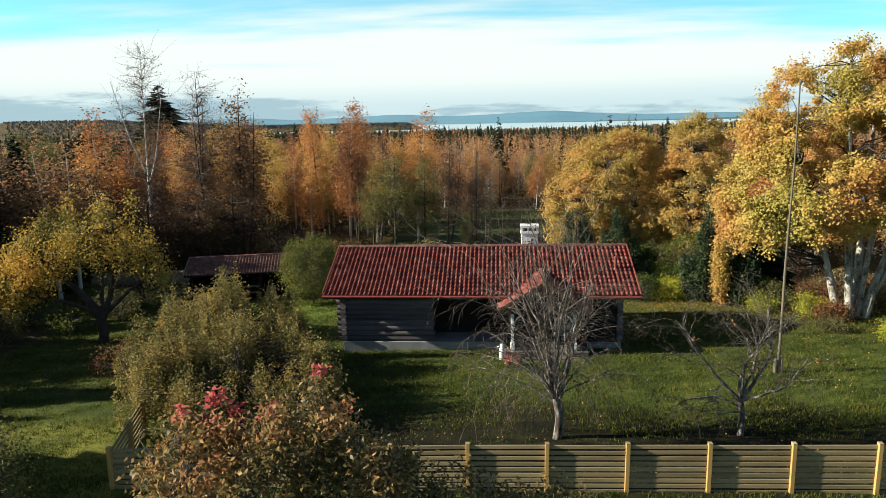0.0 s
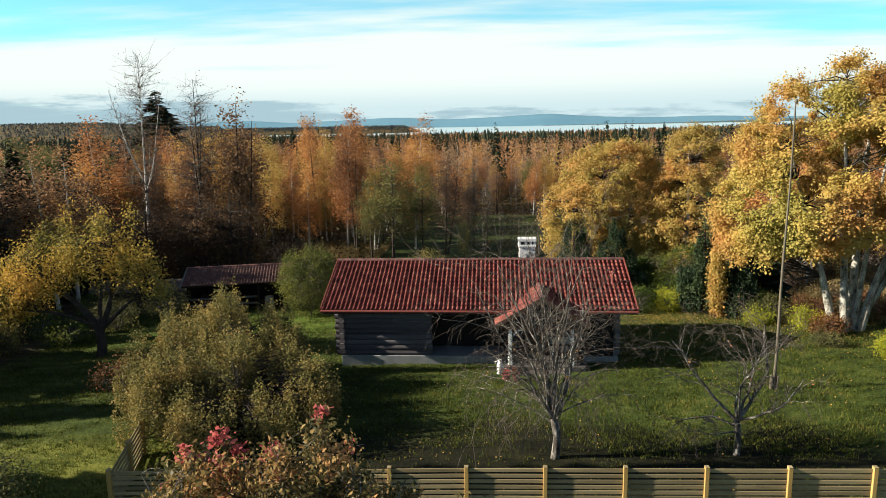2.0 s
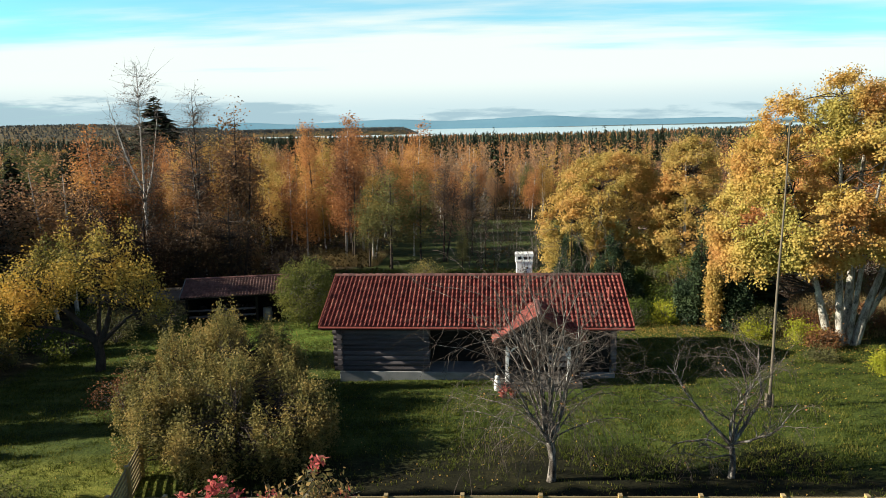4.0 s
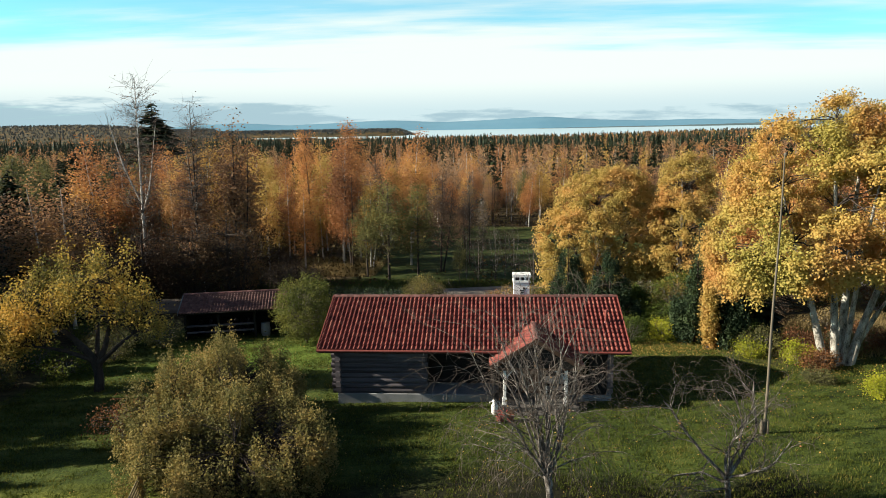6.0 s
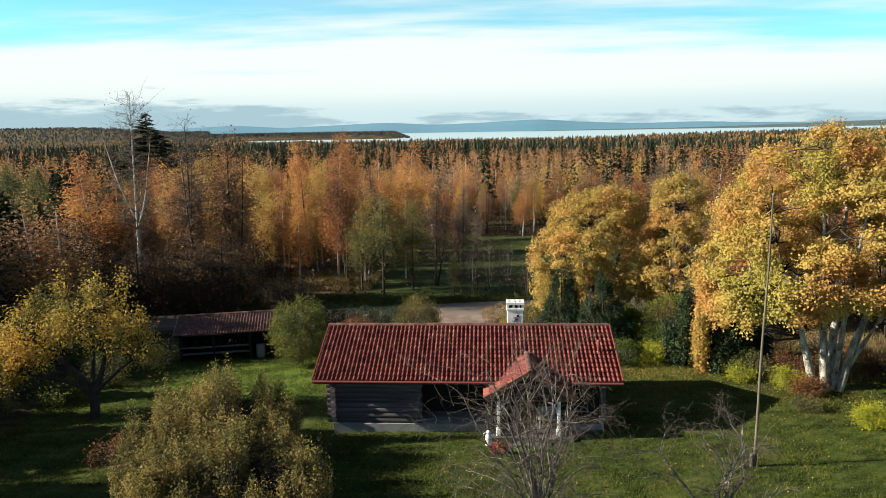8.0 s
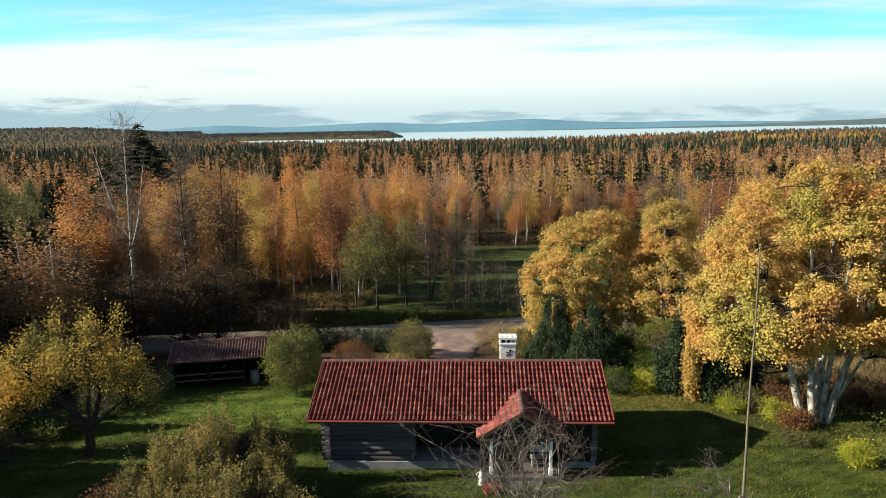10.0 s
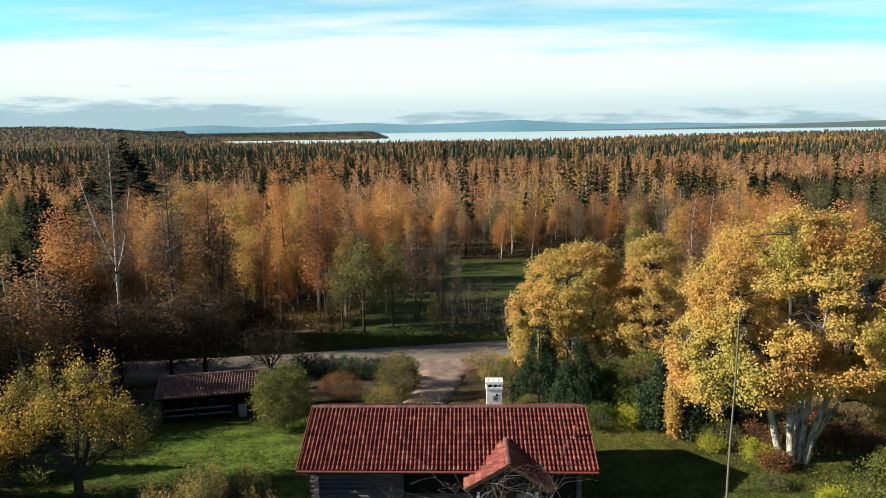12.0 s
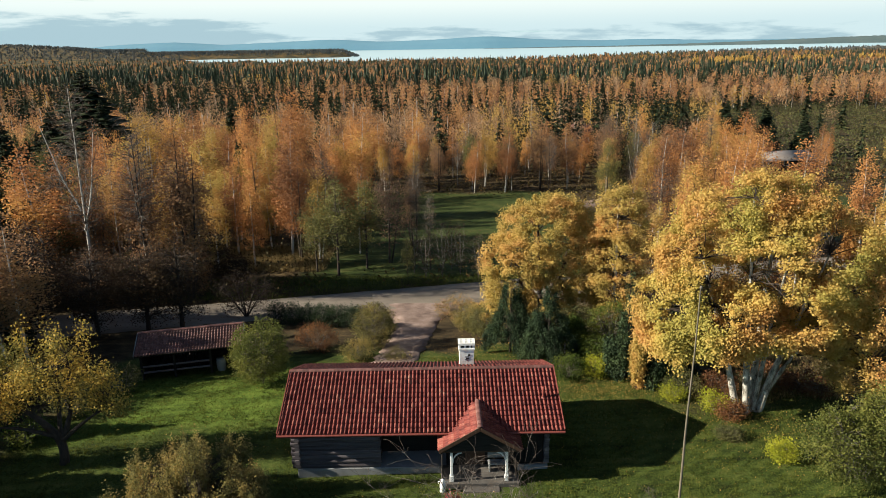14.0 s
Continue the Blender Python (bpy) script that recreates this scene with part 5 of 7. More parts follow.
# right-hand neighbours of the big tree
plant("maple_tree", foot(21.6, 29.6), "orange-yellow tree at the garden's edge", "tree",
      [line([(0, 0, 0), (-0.2, 0, 3), (-0.6, 0, 8)], [0.2, 0.14, 0.04])], [(0, 0, 5.4, 2.4, 2.6, 3.6), (-1.0, -0.3, 3.6, 1.6, 1.8, 1.8)], 320, 150, 0.3, 0.1, AMBER, BARK, 24, 0.02, 0, dome=0.56)
plant("hazel_shrub", foot(18.2, 24.2), "wide olive-yellow garden shrub", "shrub",
      [line([(0, 0, 0), (a * 0.6, b * 0.6, 1.4), (a, b, 2.8)], [0.05, 0.035, 0.012]) for a, b in ((-1.6, -0.4), (-0.6, 0.8), (0.6, -0.6), (1.6, 0.4), (0.2, 0.2))],
      [(-0.6, 0, 1.6, 2.2, 1.9, 1.6), (1.2, 0, 2.3, 2.0, 1.8, 2.0), (-1.4, 0.2, 2.4, 0.7, 0.8, 0.8), (0.2, 0, 3.2, 0.7, 0.8, 0.7)], 640, 56, 0.2, 0.095, BUSH, TWIG, 25, 0.012, 2, 0.5, 0.3)
# orchard tree on the left lawn
plant("apple_tree", foot(-18.4, 28.0), "old apple tree with yellowing leaves", "tree",
      [line([(0, 0, 0), (0.2, 0, 1.0), (-0.2, 0, 1.9), (-1.6, 0.2, 3.0), (-3.0, 0.2, 4.2)], [0.24, 0.2, 0.17, 0.1, 0.03]), line([(0.1, 0, 1.2), (0.6, 0.1, 2.4), (1.0, 0.2, 4.0), (1.0, 0.1, 5.8)], [0.17, 0.12, 0.07, 0.02]),
       line([(0.1, 0, 1.3), (1.4, -0.3, 2.4), (2.8, -0.4, 3.4)], [0.13, 0.08, 0.02]), line([(0, 0, 1.5), (-1.6, -0.3, 2.2), (-3.6, -0.5, 2.4)], [0.12, 0.08, 0.02]), line([(0, 0.1, 1.4), (-0.5, 1.3, 2.8), (-0.8, 2.0, 4.6)], [0.12, 0.08, 0.02])],
      [(-2.3, 0, 4.2, 1.7, 1.9, 1.3), (0.1, 0, 4.8, 1.5, 1.7, 1.3), (1.9, 0, 4.1, 1.1, 1.4, 0.9), (-3.5, 0, 3.1, 1.3, 1.4, 1.0), (-0.3, 1.2, 6.2, 0.3, 0.35, 0.9), (1.3, 1.2, 6.0, 0.28, 0.3, 0.85), (0.5, 0.4, 5.9, 0.4, 0.4, 0.75), (-1.5, 0.9, 6.2, 0.4, 0.4, 0.9), (-2.4, 0.6, 5.6, 0.5, 0.5, 0.7), (2.6, 0, 4.7, 0.25, 0.3, 0.7), (-2.7, 0.2, 5.0, 0.3, 0.3, 0.6), (3.0, -0.3, 3.4, 0.7, 0.8, 0.5), (-3.8, -0.4, 2.2, 1.0, 1.0, 0.6)],
      470, 42, np.array((0.19, 0.19, 0.3)), 0.115, APPLE, DARK_BARK, 26, 0.016, 2, 0.6, 0.4)
# the wide olive shrub behind the fence
oliv = [line([(0.7 * math.cos(k * 1.3), 0.8 * math.sin(k * 1.3), 0), (1.3 * math.cos(k * 1.3), 0.9 * math.sin(k * 1.3), 1.2), (1.9 * math.cos(k * 1.3), 1.2 * math.sin(k * 1.3), 2.0)], [0.08, 0.05, 0.015]) for k in range(8)]


def shoots(seed, n, wide, deep, top):
    """Tall narrow tufts of a broad crown, highest in the middle."""
    g = random.Random(seed)
    out = []
    for _ in range(n):
        a, q = g.uniform(0, 6.283), math.sqrt(g.random())
        x, y = wide * q * math.cos(a), deep * q * math.sin(a)
        h = top * (1 - 0.42 * q * q) * g.uniform(0.82, 1.08)
        out.append((x, y, h * 0.56, g.uniform(0.4, 0.62), g.uniform(0.4, 0.62), h * 0.44))
    return out


SPRAY = np.array((0.07, 0.07, 0.26))
plant("apple_tree", foot(-10.2, 22.3), "broad dense olive-leaved fruit tree", "tree", oliv, shoots(1, 44, 3.0, 2.9, 3.9), 1700, 52, SPRAY, 0.08, OLIVE, DARK_BARK, 27, 0.012, 1, 0.5, 0.3, 0.2, 0.2, n=4)
plant("apple_tree", foot(-8.4, 18.0), "lower olive-leaved fruit tree close to the fence", "tree", oliv[::2], shoots(2, 50, 3.2, 2.9, 3.2), 1450, 50, SPRAY, 0.078, OLIVE, DARK_BARK, 127, 0.012, 1, 0.5, 0.3, 0.2, 0.2, n=4)
# tall autumn shrubs outside the fence, close below the camera's path


def long_stems(reach, top):
    """Slim stems that fan out from one foot."""
    return [line([(0.15 * a, 0.2 * b, 0), (a * 0.5, b * 0.6, top * 0.55), (a, b, top)], [0.04, 0.028, 0.007]) for a, b in reach]


plant("dogwood_shrub", foot(-2.79, 6.23), "tall ochre and tan autumn shrub outside the fence", "shrub", long_stems(((-1.7, 0.1), (-1.1, -0.3), (-0.5, 0.3), (0.0, -0.2), (0.6, 0.0), (1.1, -0.1), (1.6, 0.1)), 4.2),
      [(0.0, 0.0, 2.0, 1.3, 0.9, 1.3), (-0.13, -0.0, 3.58, 1.26, 0.76, 0.76), (-1.01, 0.06, 3.52, 0.76, 0.76, 0.76), (1.01, 0.12, 3.45, 0.76, 0.63, 0.69), (0.25, 0.06, 4.02, 0.63, 0.5, 0.5), (0.63, -0.0, 4.65, 0.14, 0.19, 0.44), (0.79, 0.06, 4.33, 0.28, 0.32, 0.38), (0.06, -0.0, 4.4, 0.25, 0.32, 0.22), (-1.01, -0.0, 4.21, 0.32, 0.32, 0.32), (1.39, 0.12, 3.7, 0.32, 0.32, 0.32), (-0.63, -0.0, 4.27, 0.19, 0.25, 0.22), (1.13, -0.0, 4.02, 0.22, 0.25, 0.32)], 760, 30, 0.095, 0.074, TAN, TWIG, 28, 0.009, 2, 0.25, 0.4, slim=0.5)
plant("dogwood_shrub", foot(-0.4, 6.42), "ochre and dull green autumn shrub outside the fence", "shrub", long_stems(((-0.9, 0.1), (-0.3, -0.2), (0.3, 0.1), (0.9, -0.1), (1.4, 0.1)), 3.4),
      [(0.0, 0.0, 1.8, 1.1, 0.8, 1.2), (-0.82, -0.0, 3.33, 0.57, 0.5, 0.54), (-0.12, -0.0, 3.23, 0.57, 0.5, 0.47), (0.51, 0.06, 3.14, 0.57, 0.44, 0.38), (1.14, 0.06, 3.2, 0.32, 0.32, 0.41), (1.52, 0.12, 3.07, 0.25, 0.25, 0.32), (-1.07, -0.0, 3.7, 0.16, 0.19, 0.25), (0.26, -0.0, 3.58, 0.09, 0.13, 0.22)], 380, 26, 0.09, 0.07, TAN, TWIG, 281, 0.009, 2, 0.25, 0.4, slim=0.5)
plant("dogwood_shrub", foot(-3.55, 6.42), "shrub with bright crimson top leaves", "shrub", long_stems(((-0.4, 0.1), (-0.1, -0.1), (0.2, 0.1), (0.6, -0.1), (1.2, 0.0)), 4.4),
      [(-0.37, -0.0, 4.46, 0.09, 0.13, 0.09), (-0.22, 0.06, 4.33, 0.13, 0.13, 0.09), (0.04, -0.0, 4.64, 0.08, 0.13, 0.13), (0.19, -0.0, 4.73, 0.05, 0.09, 0.06), (0.27, 0.06, 4.49, 0.06, 0.13, 0.1), (0.1, -0.0, 4.27, 0.25, 0.19, 0.09), (0.71, -0.0, 4.65, 0.08, 0.13, 0.06), (0.67, -0.0, 4.46, 0.08, 0.13, 0.1), (-0.63, -0.0, 4.02, 0.09, 0.13, 0.08), (1.36, -0.0, 5.03, 0.04, 0.06, 0.08), (1.7, -0.0, 4.65, 0.05, 0.06, 0.05)], 46, 8, np.array((0.045, 0.045, 0.04)), 0.095, CRIMSON, TWIG, 29, 0.007, 1, 0.2, 0.2, slim=0.5)
plant("hawthorn_shrub", foot(-11.3, 11.0), "dark sparse-leaved shrub by the fence corner", "shrub",
      [line([(0, 0, 0), (a * 0.6, b, 1.0), (a, b, 1.9)], [0.03, 0.02, 0.008]) for a, b in ((-0.8, 0.2), (0, -0.3), (0.6, 0.2))],
      [(0, 0, 1.3, 1.6, 1.2, 1.25), (-0.8, 0.3, 1.6, 1.2, 1.0, 1.2)], 380, 30, 0.15, 0.07, WILLOW, TWIG, 30, 0.009, 2, 0.4)
# shrubs beside the fence's far side
plant("hawthorn_shrub", foot(-13.3, 21.5), "dark low shrub on the shaded lawn", "shrub",
      [line([(0, 0, 0), (a, b, 1.3)], [0.03, 0.01]) for a, b in ((-0.8, 0.2), (0, -0.3), (0.8, 0.2))], [(0, 0, 0.8, 1.6, 1.1, 0.8)], 110, 20, 0.18, 0.08, REDDISH, TWIG, 31, 0.009, 2, 0.4)

# bare garden trees


def bough(rng, start, way, length, rad, depth, wood, fine, wander=0.12, lift=0.05, forks=6, droop=0.0):
    """A crooked branch with forks down to twigs that hang a little."""
    n = 9 if depth > 1 else 6
    p, d = [np.asarray(start, float)], np.asarray(way, float) / np.linalg.norm(way)
    for _ in range(n):
        d = d + rng.normal(size=3) * wander + [0, 0, lift - droop * len(p) / n]
        d /= np.linalg.norm(d)
        p.append(p[-1] + d * length / n)
    p = np.array(p)
    radii = np.linspace(rad, max(0.0035, rad * 0.3), n + 1)
    (wood if depth > 0 else fine).append(tube(p, radii, 6 if depth > 1 else 4 if depth else 3))
    if depth == 0:
        return
    for k in range(forks):
        i = int(rng.integers(2, n + 1))
        side = rng.normal(size=3)
        side -= side @ d * d
        side /= np.linalg.norm(side) + 1e-9
        bough(rng, p[i], d * 0.75 + side * rng.uniform(0.5, 1.1), length * rng.uniform(0.3, 0.55), max(0.0045, radii[i] * 0.5), depth - 1, wood, fine, wander * 1.3, lift * 0.5, forks + (1 if depth == 2 else 0), droop + 0.1)


def bare_tree(name, label, x, y, trunk, limbs, seed, wander, withered, forks=6):
    """trunk: places and radii up from the foot; limbs: the way, length and droop of each main limb."""
    r = np.random.default_rng(seed)
    at = np.array(foot(x, y))
    ob = thing(name, at, label, "tree")
    stem, radii = line(*trunk, 7)
    wood, fine = [tube(stem + at, radii, 9)], []
    for way, length, rad, droop, start in limbs:
        bough(r, stem[-1 - start] + at, way, length, rad, 2, wood, fine, wander, 0.05, forks, droop)
    main = join(wood)
    bark = part("trunk", join([main, join(fine)]), TWIG, ob, "", True)
    bark.data.materials.append(TWIG_FINE)
    bark.data.polygons.foreach_set("material_index", (np.arange(len(bark.data.polygons)) >= len(main[1])).astype(np.int32))
    tips = np.array([v[0][0] for v in fine])
    part("last_leaves", crown_of(r, tips[r.choice(len(tips), withered)], 2, 0.06, 0.07), TAN, ob, "a few withered leaves left on the twigs")
    return ob


rb = random.Random(40)
vase = []
for k in range(13):
    a, out = k * 2.4 + rb.uniform(-0.3, 0.3), (0.12, 0.4, 0.25, 0.62, 0.5)[k % 5]
    vase.append(((out * math.cos(a) * 1.15, out * math.sin(a), 1.0), rb.uniform(3.7, 4.7) * (1.1 - 0.4 * out), rb.uniform(0.03, 0.05), 0.0, 0))
for k in range(9):
    a = k * 2.2 + rb.uniform(-0.3, 0.3)
    vase.append(((math.cos(a), math.sin(a) * 0.7, 0.9), rb.uniform(2.4, 3.3), 0.024, 0.24, k % 2))
bare_tree("cherry_tree", "bare many-stemmed cherry tree with grey lichened bark", 1.45, 16.15, ([(0, 0, 0), (0.07, 0.02, 0.6), (-0.03, 0, 1.2)], [0.13, 0.1, 0.12]), vase, 41, 0.12, 60, 8)
fan = [((-0.75, 0.1, 0.8), 2.9, 0.055, 0.0, 0), ((-0.3, -0.5, 0.9), 2.4, 0.04, 0.02, 0), ((0.95, 0.1, 0.5), 2.9, 0.06, -0.08, 0), ((0.45, 0.5, 0.85), 2.6, 0.045, 0.0, 0), ((-0.9, 0.3, 0.35), 2.1, 0.035, 0.06, 1), ((0.7, -0.5, 0.6), 2.2, 0.04, 0.0, 0), ((-1.0, -0.3, 0.2), 1.7, 0.026, 0.08, 2), ((0.1, 0.3, 1.0), 2.2, 0.04, 0.0, 0)]
bare_tree("plum_tree", "bare spreading plum tree with a pale crooked trunk", 6.25, 16.35, ([(0, 0, 0), (0.06, 0.02, 0.5), (-0.04, 0, 1.0)], [0.095, 0.075, 0.085]), fan, 43, 0.17, 46, 10)

# evergreens behind the cabin


def spruce(at, h, rad, leaves, label, name="spruce_tree", seed=1, tiers=22, fans=14, droop=0.3, group=""):
    g = np.random.default_rng(seed)
    ob = thing(name, at, label, "tree", group)
    o = np.array(at)
    part("trunk", tube([o, o + [0, 0, h * 0.5], o + [0, 0, h * 0.98]], [0.03 + h * 0.012, 0.02 + h * 0.007, 0.01], 6), DARK_BARK, ob, "", True)
    v, f = spruce_mesh(g, h, rad, tiers, fans, droop, 0.62)
    part("crown", (v + o, f), leaves, ob)
    return ob


def column(at, h, rad, leaves, label, name, seed, size=0.12, n=260, ragged=False):
    if ragged:
        tufts_up = [(x, y, z * (1.25 - 0.55 * math.hypot(x, y) / rad), a * 0.75, b * 0.75, c * (1.25 - 0.55 * math.hypot(x, y) / rad)) for x, y, z, a, b, c in shoots(seed, 20, rad, rad, h * 0.84)]
        return plant(name, at, label, "tree", [line([(0, 0, 0), (0.02, 0, h * 0.5), (0, 0, h * 0.9)], [0.08, 0.06, 0.01])], tufts_up, n, 40, np.array((0.09, 0.09, 0.2)), size, leaves, DARK_BARK, seed, 0.012, 0, 0.3, 0.4, 0.1, 0.5)
    return plant(name, at, label, "tree", [line([(0, 0, 0), (0.02, 0, h * 0.5), (0, 0, h * 0.97)], [0.08, 0.06, 0.01])],
                 [(0, 0, h * 0.36, rad, rad, h * 0.34), (0, 0, h * 0.66, rad * 0.66, rad * 0.66, h * 0.3), (0.05, 0, h * 0.85, rad * 0.3, rad * 0.3, h * 0.14)], n, 34, 0.15, size, leaves, DARK_BARK, seed, 0.012, 0, 0.3, 0.5, 0.1, 0.5)


def conifer(at, h, rad, label, seed, n=900):
    """A ragged evergreen: a cone of upright tufts."""
    g = random.Random(seed)
    blobs = []
    for _ in range(64):
        a, q = g.uniform(0, 6.283), math.sqrt(g.random())
        top = h * (1 - 0.72 * q) * g.uniform(0.8, 1.05)
        half = max(0.4, h * 0.13)
        blobs.append((rad * q * math.cos(a), rad * q * math.sin(a), max(half + 0.1, top - half), g.uniform(0.2, 0.34), g.uniform(0.2, 0.34), half))
    return plant("yew_tree", at, label, "tree", [line([(0, 0, 0), (0.02, 0, h * 0.5), (0, 0, h * 0.9)], [0.09, 0.06, 0.01])], blobs, n, 34, np.array((0.08, 0.08, 0.17)), 0.095, YEW, DARK_BARK, seed, 0.012, 0, 0.3, 0.3, 0.1, 0.5, limbs=120)


column(foot(11.0, 36.0), 7.0, 1.0, YEW, "narrow dark green columnar conifer", "juniper_tree", 51, 0.12, 520, True)
column(foot(12.4, 35.0), 4.9, 1.0, YEW, "shorter dark conifer beside the columnar one", "juniper_tree", 52, 0.12, 450, True)
column(foot(11.25, 34.4), 4.7, 0.33, AMBER, "slim golden columnar shrub before the conifers", "beech_tree", 53, 0.13, 150)
conifer(foot(4.7, 41.6), 6.0, 1.7, "dark green yew behind the cabin", 54)
conifer(foot(6.9, 39.2), 5.6, 1.75, "broad dark green yew behind the cabin", 55)
column(foot(8.6, 40.5), 2.8, 1.3, GREEN, "low green bush among the yews", "laurel_shrub", 56, 0.13, 220)
spruce(foot(14.2, 36.5), 5.2, 1.9, NEEDLE, "small dark spruce at the garden's edge", "spruce_tree", 57)


def shrub(name, x, y, h, rad, leaves, label, seed, n=90, per=26, size=0.09, flat=1.0, spread=0.15, group=""):
    return plant(name, foot(x, y), label, "shrub", [line([(0, 0, 0), (a * rad * 0.5, b * rad * 0.5, h * 0.7)], [0.025, 0.008]) for a, b in ((-1, 0.2), (0.1, -1), (0.9, 0.3), (0, 0.9), (0, 0))],
                 [(0, 0, h * 0.52, rad, rad * flat, h * 0.48)], n, per, spread, size, leaves, TWIG, seed, 0.01, 1, 0.3, 0.4, 0.2, group=group)


shrub("spirea_shrub", 15.55, 26.0, 0.95, 0.62, LIME, "bright lemon-yellow garden shrub on the lawn", 61, 120, 30, 0.075)
shrub("spirea_shrub", 9.4, 36.4, 1.35, 0.85, LIME, "yellow-green shrub at the lawn's edge", 62, 80, 26, 0.085)
shrub("spirea_shrub", 12.8, 32.8, 0.85, 0.75, LIME, "low yellow-green shrub in the shade", 63, 70, 26, 0.08)
shrub("spirea_shrub", 14.4, 31.2, 1.2, 0.7, LIME, "yellow-green shrub under the big tree", 64, 70, 26, 0.085)
shrub("hazel_shrub", 7.6, 36.2, 1.5, 1.0, GREEN, "dark green shrub behind the cabin", 65)
shrub("hazel_shrub", 13.6, 33.6, 1.3, 1.1, WILLOW, "dull green shrub under the big tree", 66)
shrub("hazel_shrub", 15.0, 30.4, 0.9, 0.8, REDDISH, "brown withered shrub at the foot of the big tree", 67)
shrub("hazel_shrub", 13.3, 34.6, 1.6, 1.1, GREEN, "dark green shrub below the conifers", 166, 110)
shrub("hazel_shrub", 15.6, 33.4, 1.2, 1.0, REDDISH, "brown shrub in deep shade", 167, 90)
shrub("hazel_shrub", 17.6, 33.2, 1.1, 1.0, WILLOW, "dull green shrub in deep shade", 168, 90)
# added shrub, there only to cast shade on the driveway
shrub("hazel_shrub", -5.6, 41.0, 1.5, 1.1, OLIVE, "added low olive shrub that shades the driveway", 169, 110)
shrub("hazel_shrub", 18.6, 34.0, 1.3, 1.5, REDDISH, "russet undergrowth like withered bracken", 68, 130)
shrub("hazel_shrub", 20.5, 33.2, 1.1, 1.5, REDDISH, "russet undergrowth by the garden's edge", 69, 130)
shrub("hazel_shrub", 19.5, 38.5, 1.2, 1.8, STRAWGRASS, "clump of tall pale withered dry grass", 70, 130)
shrub("hazel_shrub", 14.05, 28.2, 0.55, 0.62, WILLOW, "low mossy cushion shrub on the lawn", 71, 90, 26, 0.07)
for i, (x, y, h, rad, leaves, label) in enumerate([(3.4, 45.2, 2.3, 1.5, WILLOW, "dull green shrub beside the driveway"), (9.6, 43.4, 3.0, 1.8, WILLOW, "tall dull green shrub behind the yews"), (11.4, 41.2, 3.4, 1.7, GREEN, "tall dark green shrub behind the conifers"),
                                                  (5.6, 45.6, 3.0, 1.8, BUSH, "yellow-green shrub below the amber tree"), (13.2, 42.0, 3.2, 1.9, WILLOW, "overgrown dull green shrub at the garden's edge"), (9.9, 38.4, 2.0, 1.2, GREEN, "dark green shrub among the conifers"), (8.4, 45.0, 2.6, 1.7, BUSH, "yellow-green shrub in the amber tree's shade"),
                                                  (2.6, 47.6, 1.5, 1.6, OLIVE, "olive scrub on the driveway's edge"), (16.0, 40.4, 2.6, 2.0, UMBER_SHADE, "brown scrub behind the big tree"), (4.0, 48.0, 2.4, 1.6, AMBER, "yellow sapling thicket by the driveway")]):
    shrub("hazel_shrub", x, y, h, rad, leaves, label, 400 + i, 170, 26, 0.1)
shrub("willow_shrub", -11.0, 37.2, 4.1, 1.9, BUSH, "dense round green willow bush", 72, 420, 34, 0.1)
shrub("barberry_shrub", -8.8, 43.6, 1.9, 1.5, REDDISH, "rounded red-brown barberry bush", 73, 190, 26, 0.08)
shrub("rowan_shrub", -4.7, 43.4, 3.4, 1.6, OLIVE, "tan half-bare shrub beside the driveway", 74, 330, 26, 0.09)
# extra shrub behind the rowan, added so its shadow crosses the driveway
shrub("rowan_shrub", -5.0, 46.6, 2.4, 1.5, UMBER_SHADE, "added low dark shrub casting shade over the driveway", 174, 220, 26, 0.1)
shrub("hazel_shrub", 1.3, 51.0, 1.8, 1.9, TAN, "tan shrub on the driveway's edge", 75, 130, 20, 0.1)
shrub("hazel_shrub", 2.6, 47.0, 2.4, 1.7, OLIVE, "olive shrub behind the cabin", 76, 130, 22, 0.1)
shrub("hazel_shrub", -3.0, 41.0, 0.6, 1.0, OLIVE, "low shrub on the grass island", 77, 60, 18, 0.08)
for i, (x, y) in enumerate([(-13.2, 50.6), (-11.9, 50.2), (-10.6, 49.9), (-9.4, 49.5), (-8.2, 49.2), (-7.0, 48.8), (-5.9, 48.4)]):
    shrub("hedge", x, y, 1.9, 0.95, YEW, "clipped dark green hedge plant by the road", 80 + i, 110, 26, 0.09, 0.9, 0.14, "roadside hedge")
for i, (x, y) in enumerate([(-21.5, 30.5), (-23.6, 28.0), (-20.8, 33.5), (-24.2, 32.0), (-22.6, 36.0), (-19.4, 36.4), (-25.0, 38.5)]):
    shrub("currant_shrub", x, y, 1.3 + 0.25 * (i % 3), 1.3, (GREEN, OLIVE, WILLOW)[i % 3], "overgrown garden shrub in the shade", 90 + i, 90, 22, 0.1)

# ---- the wood across the road ----


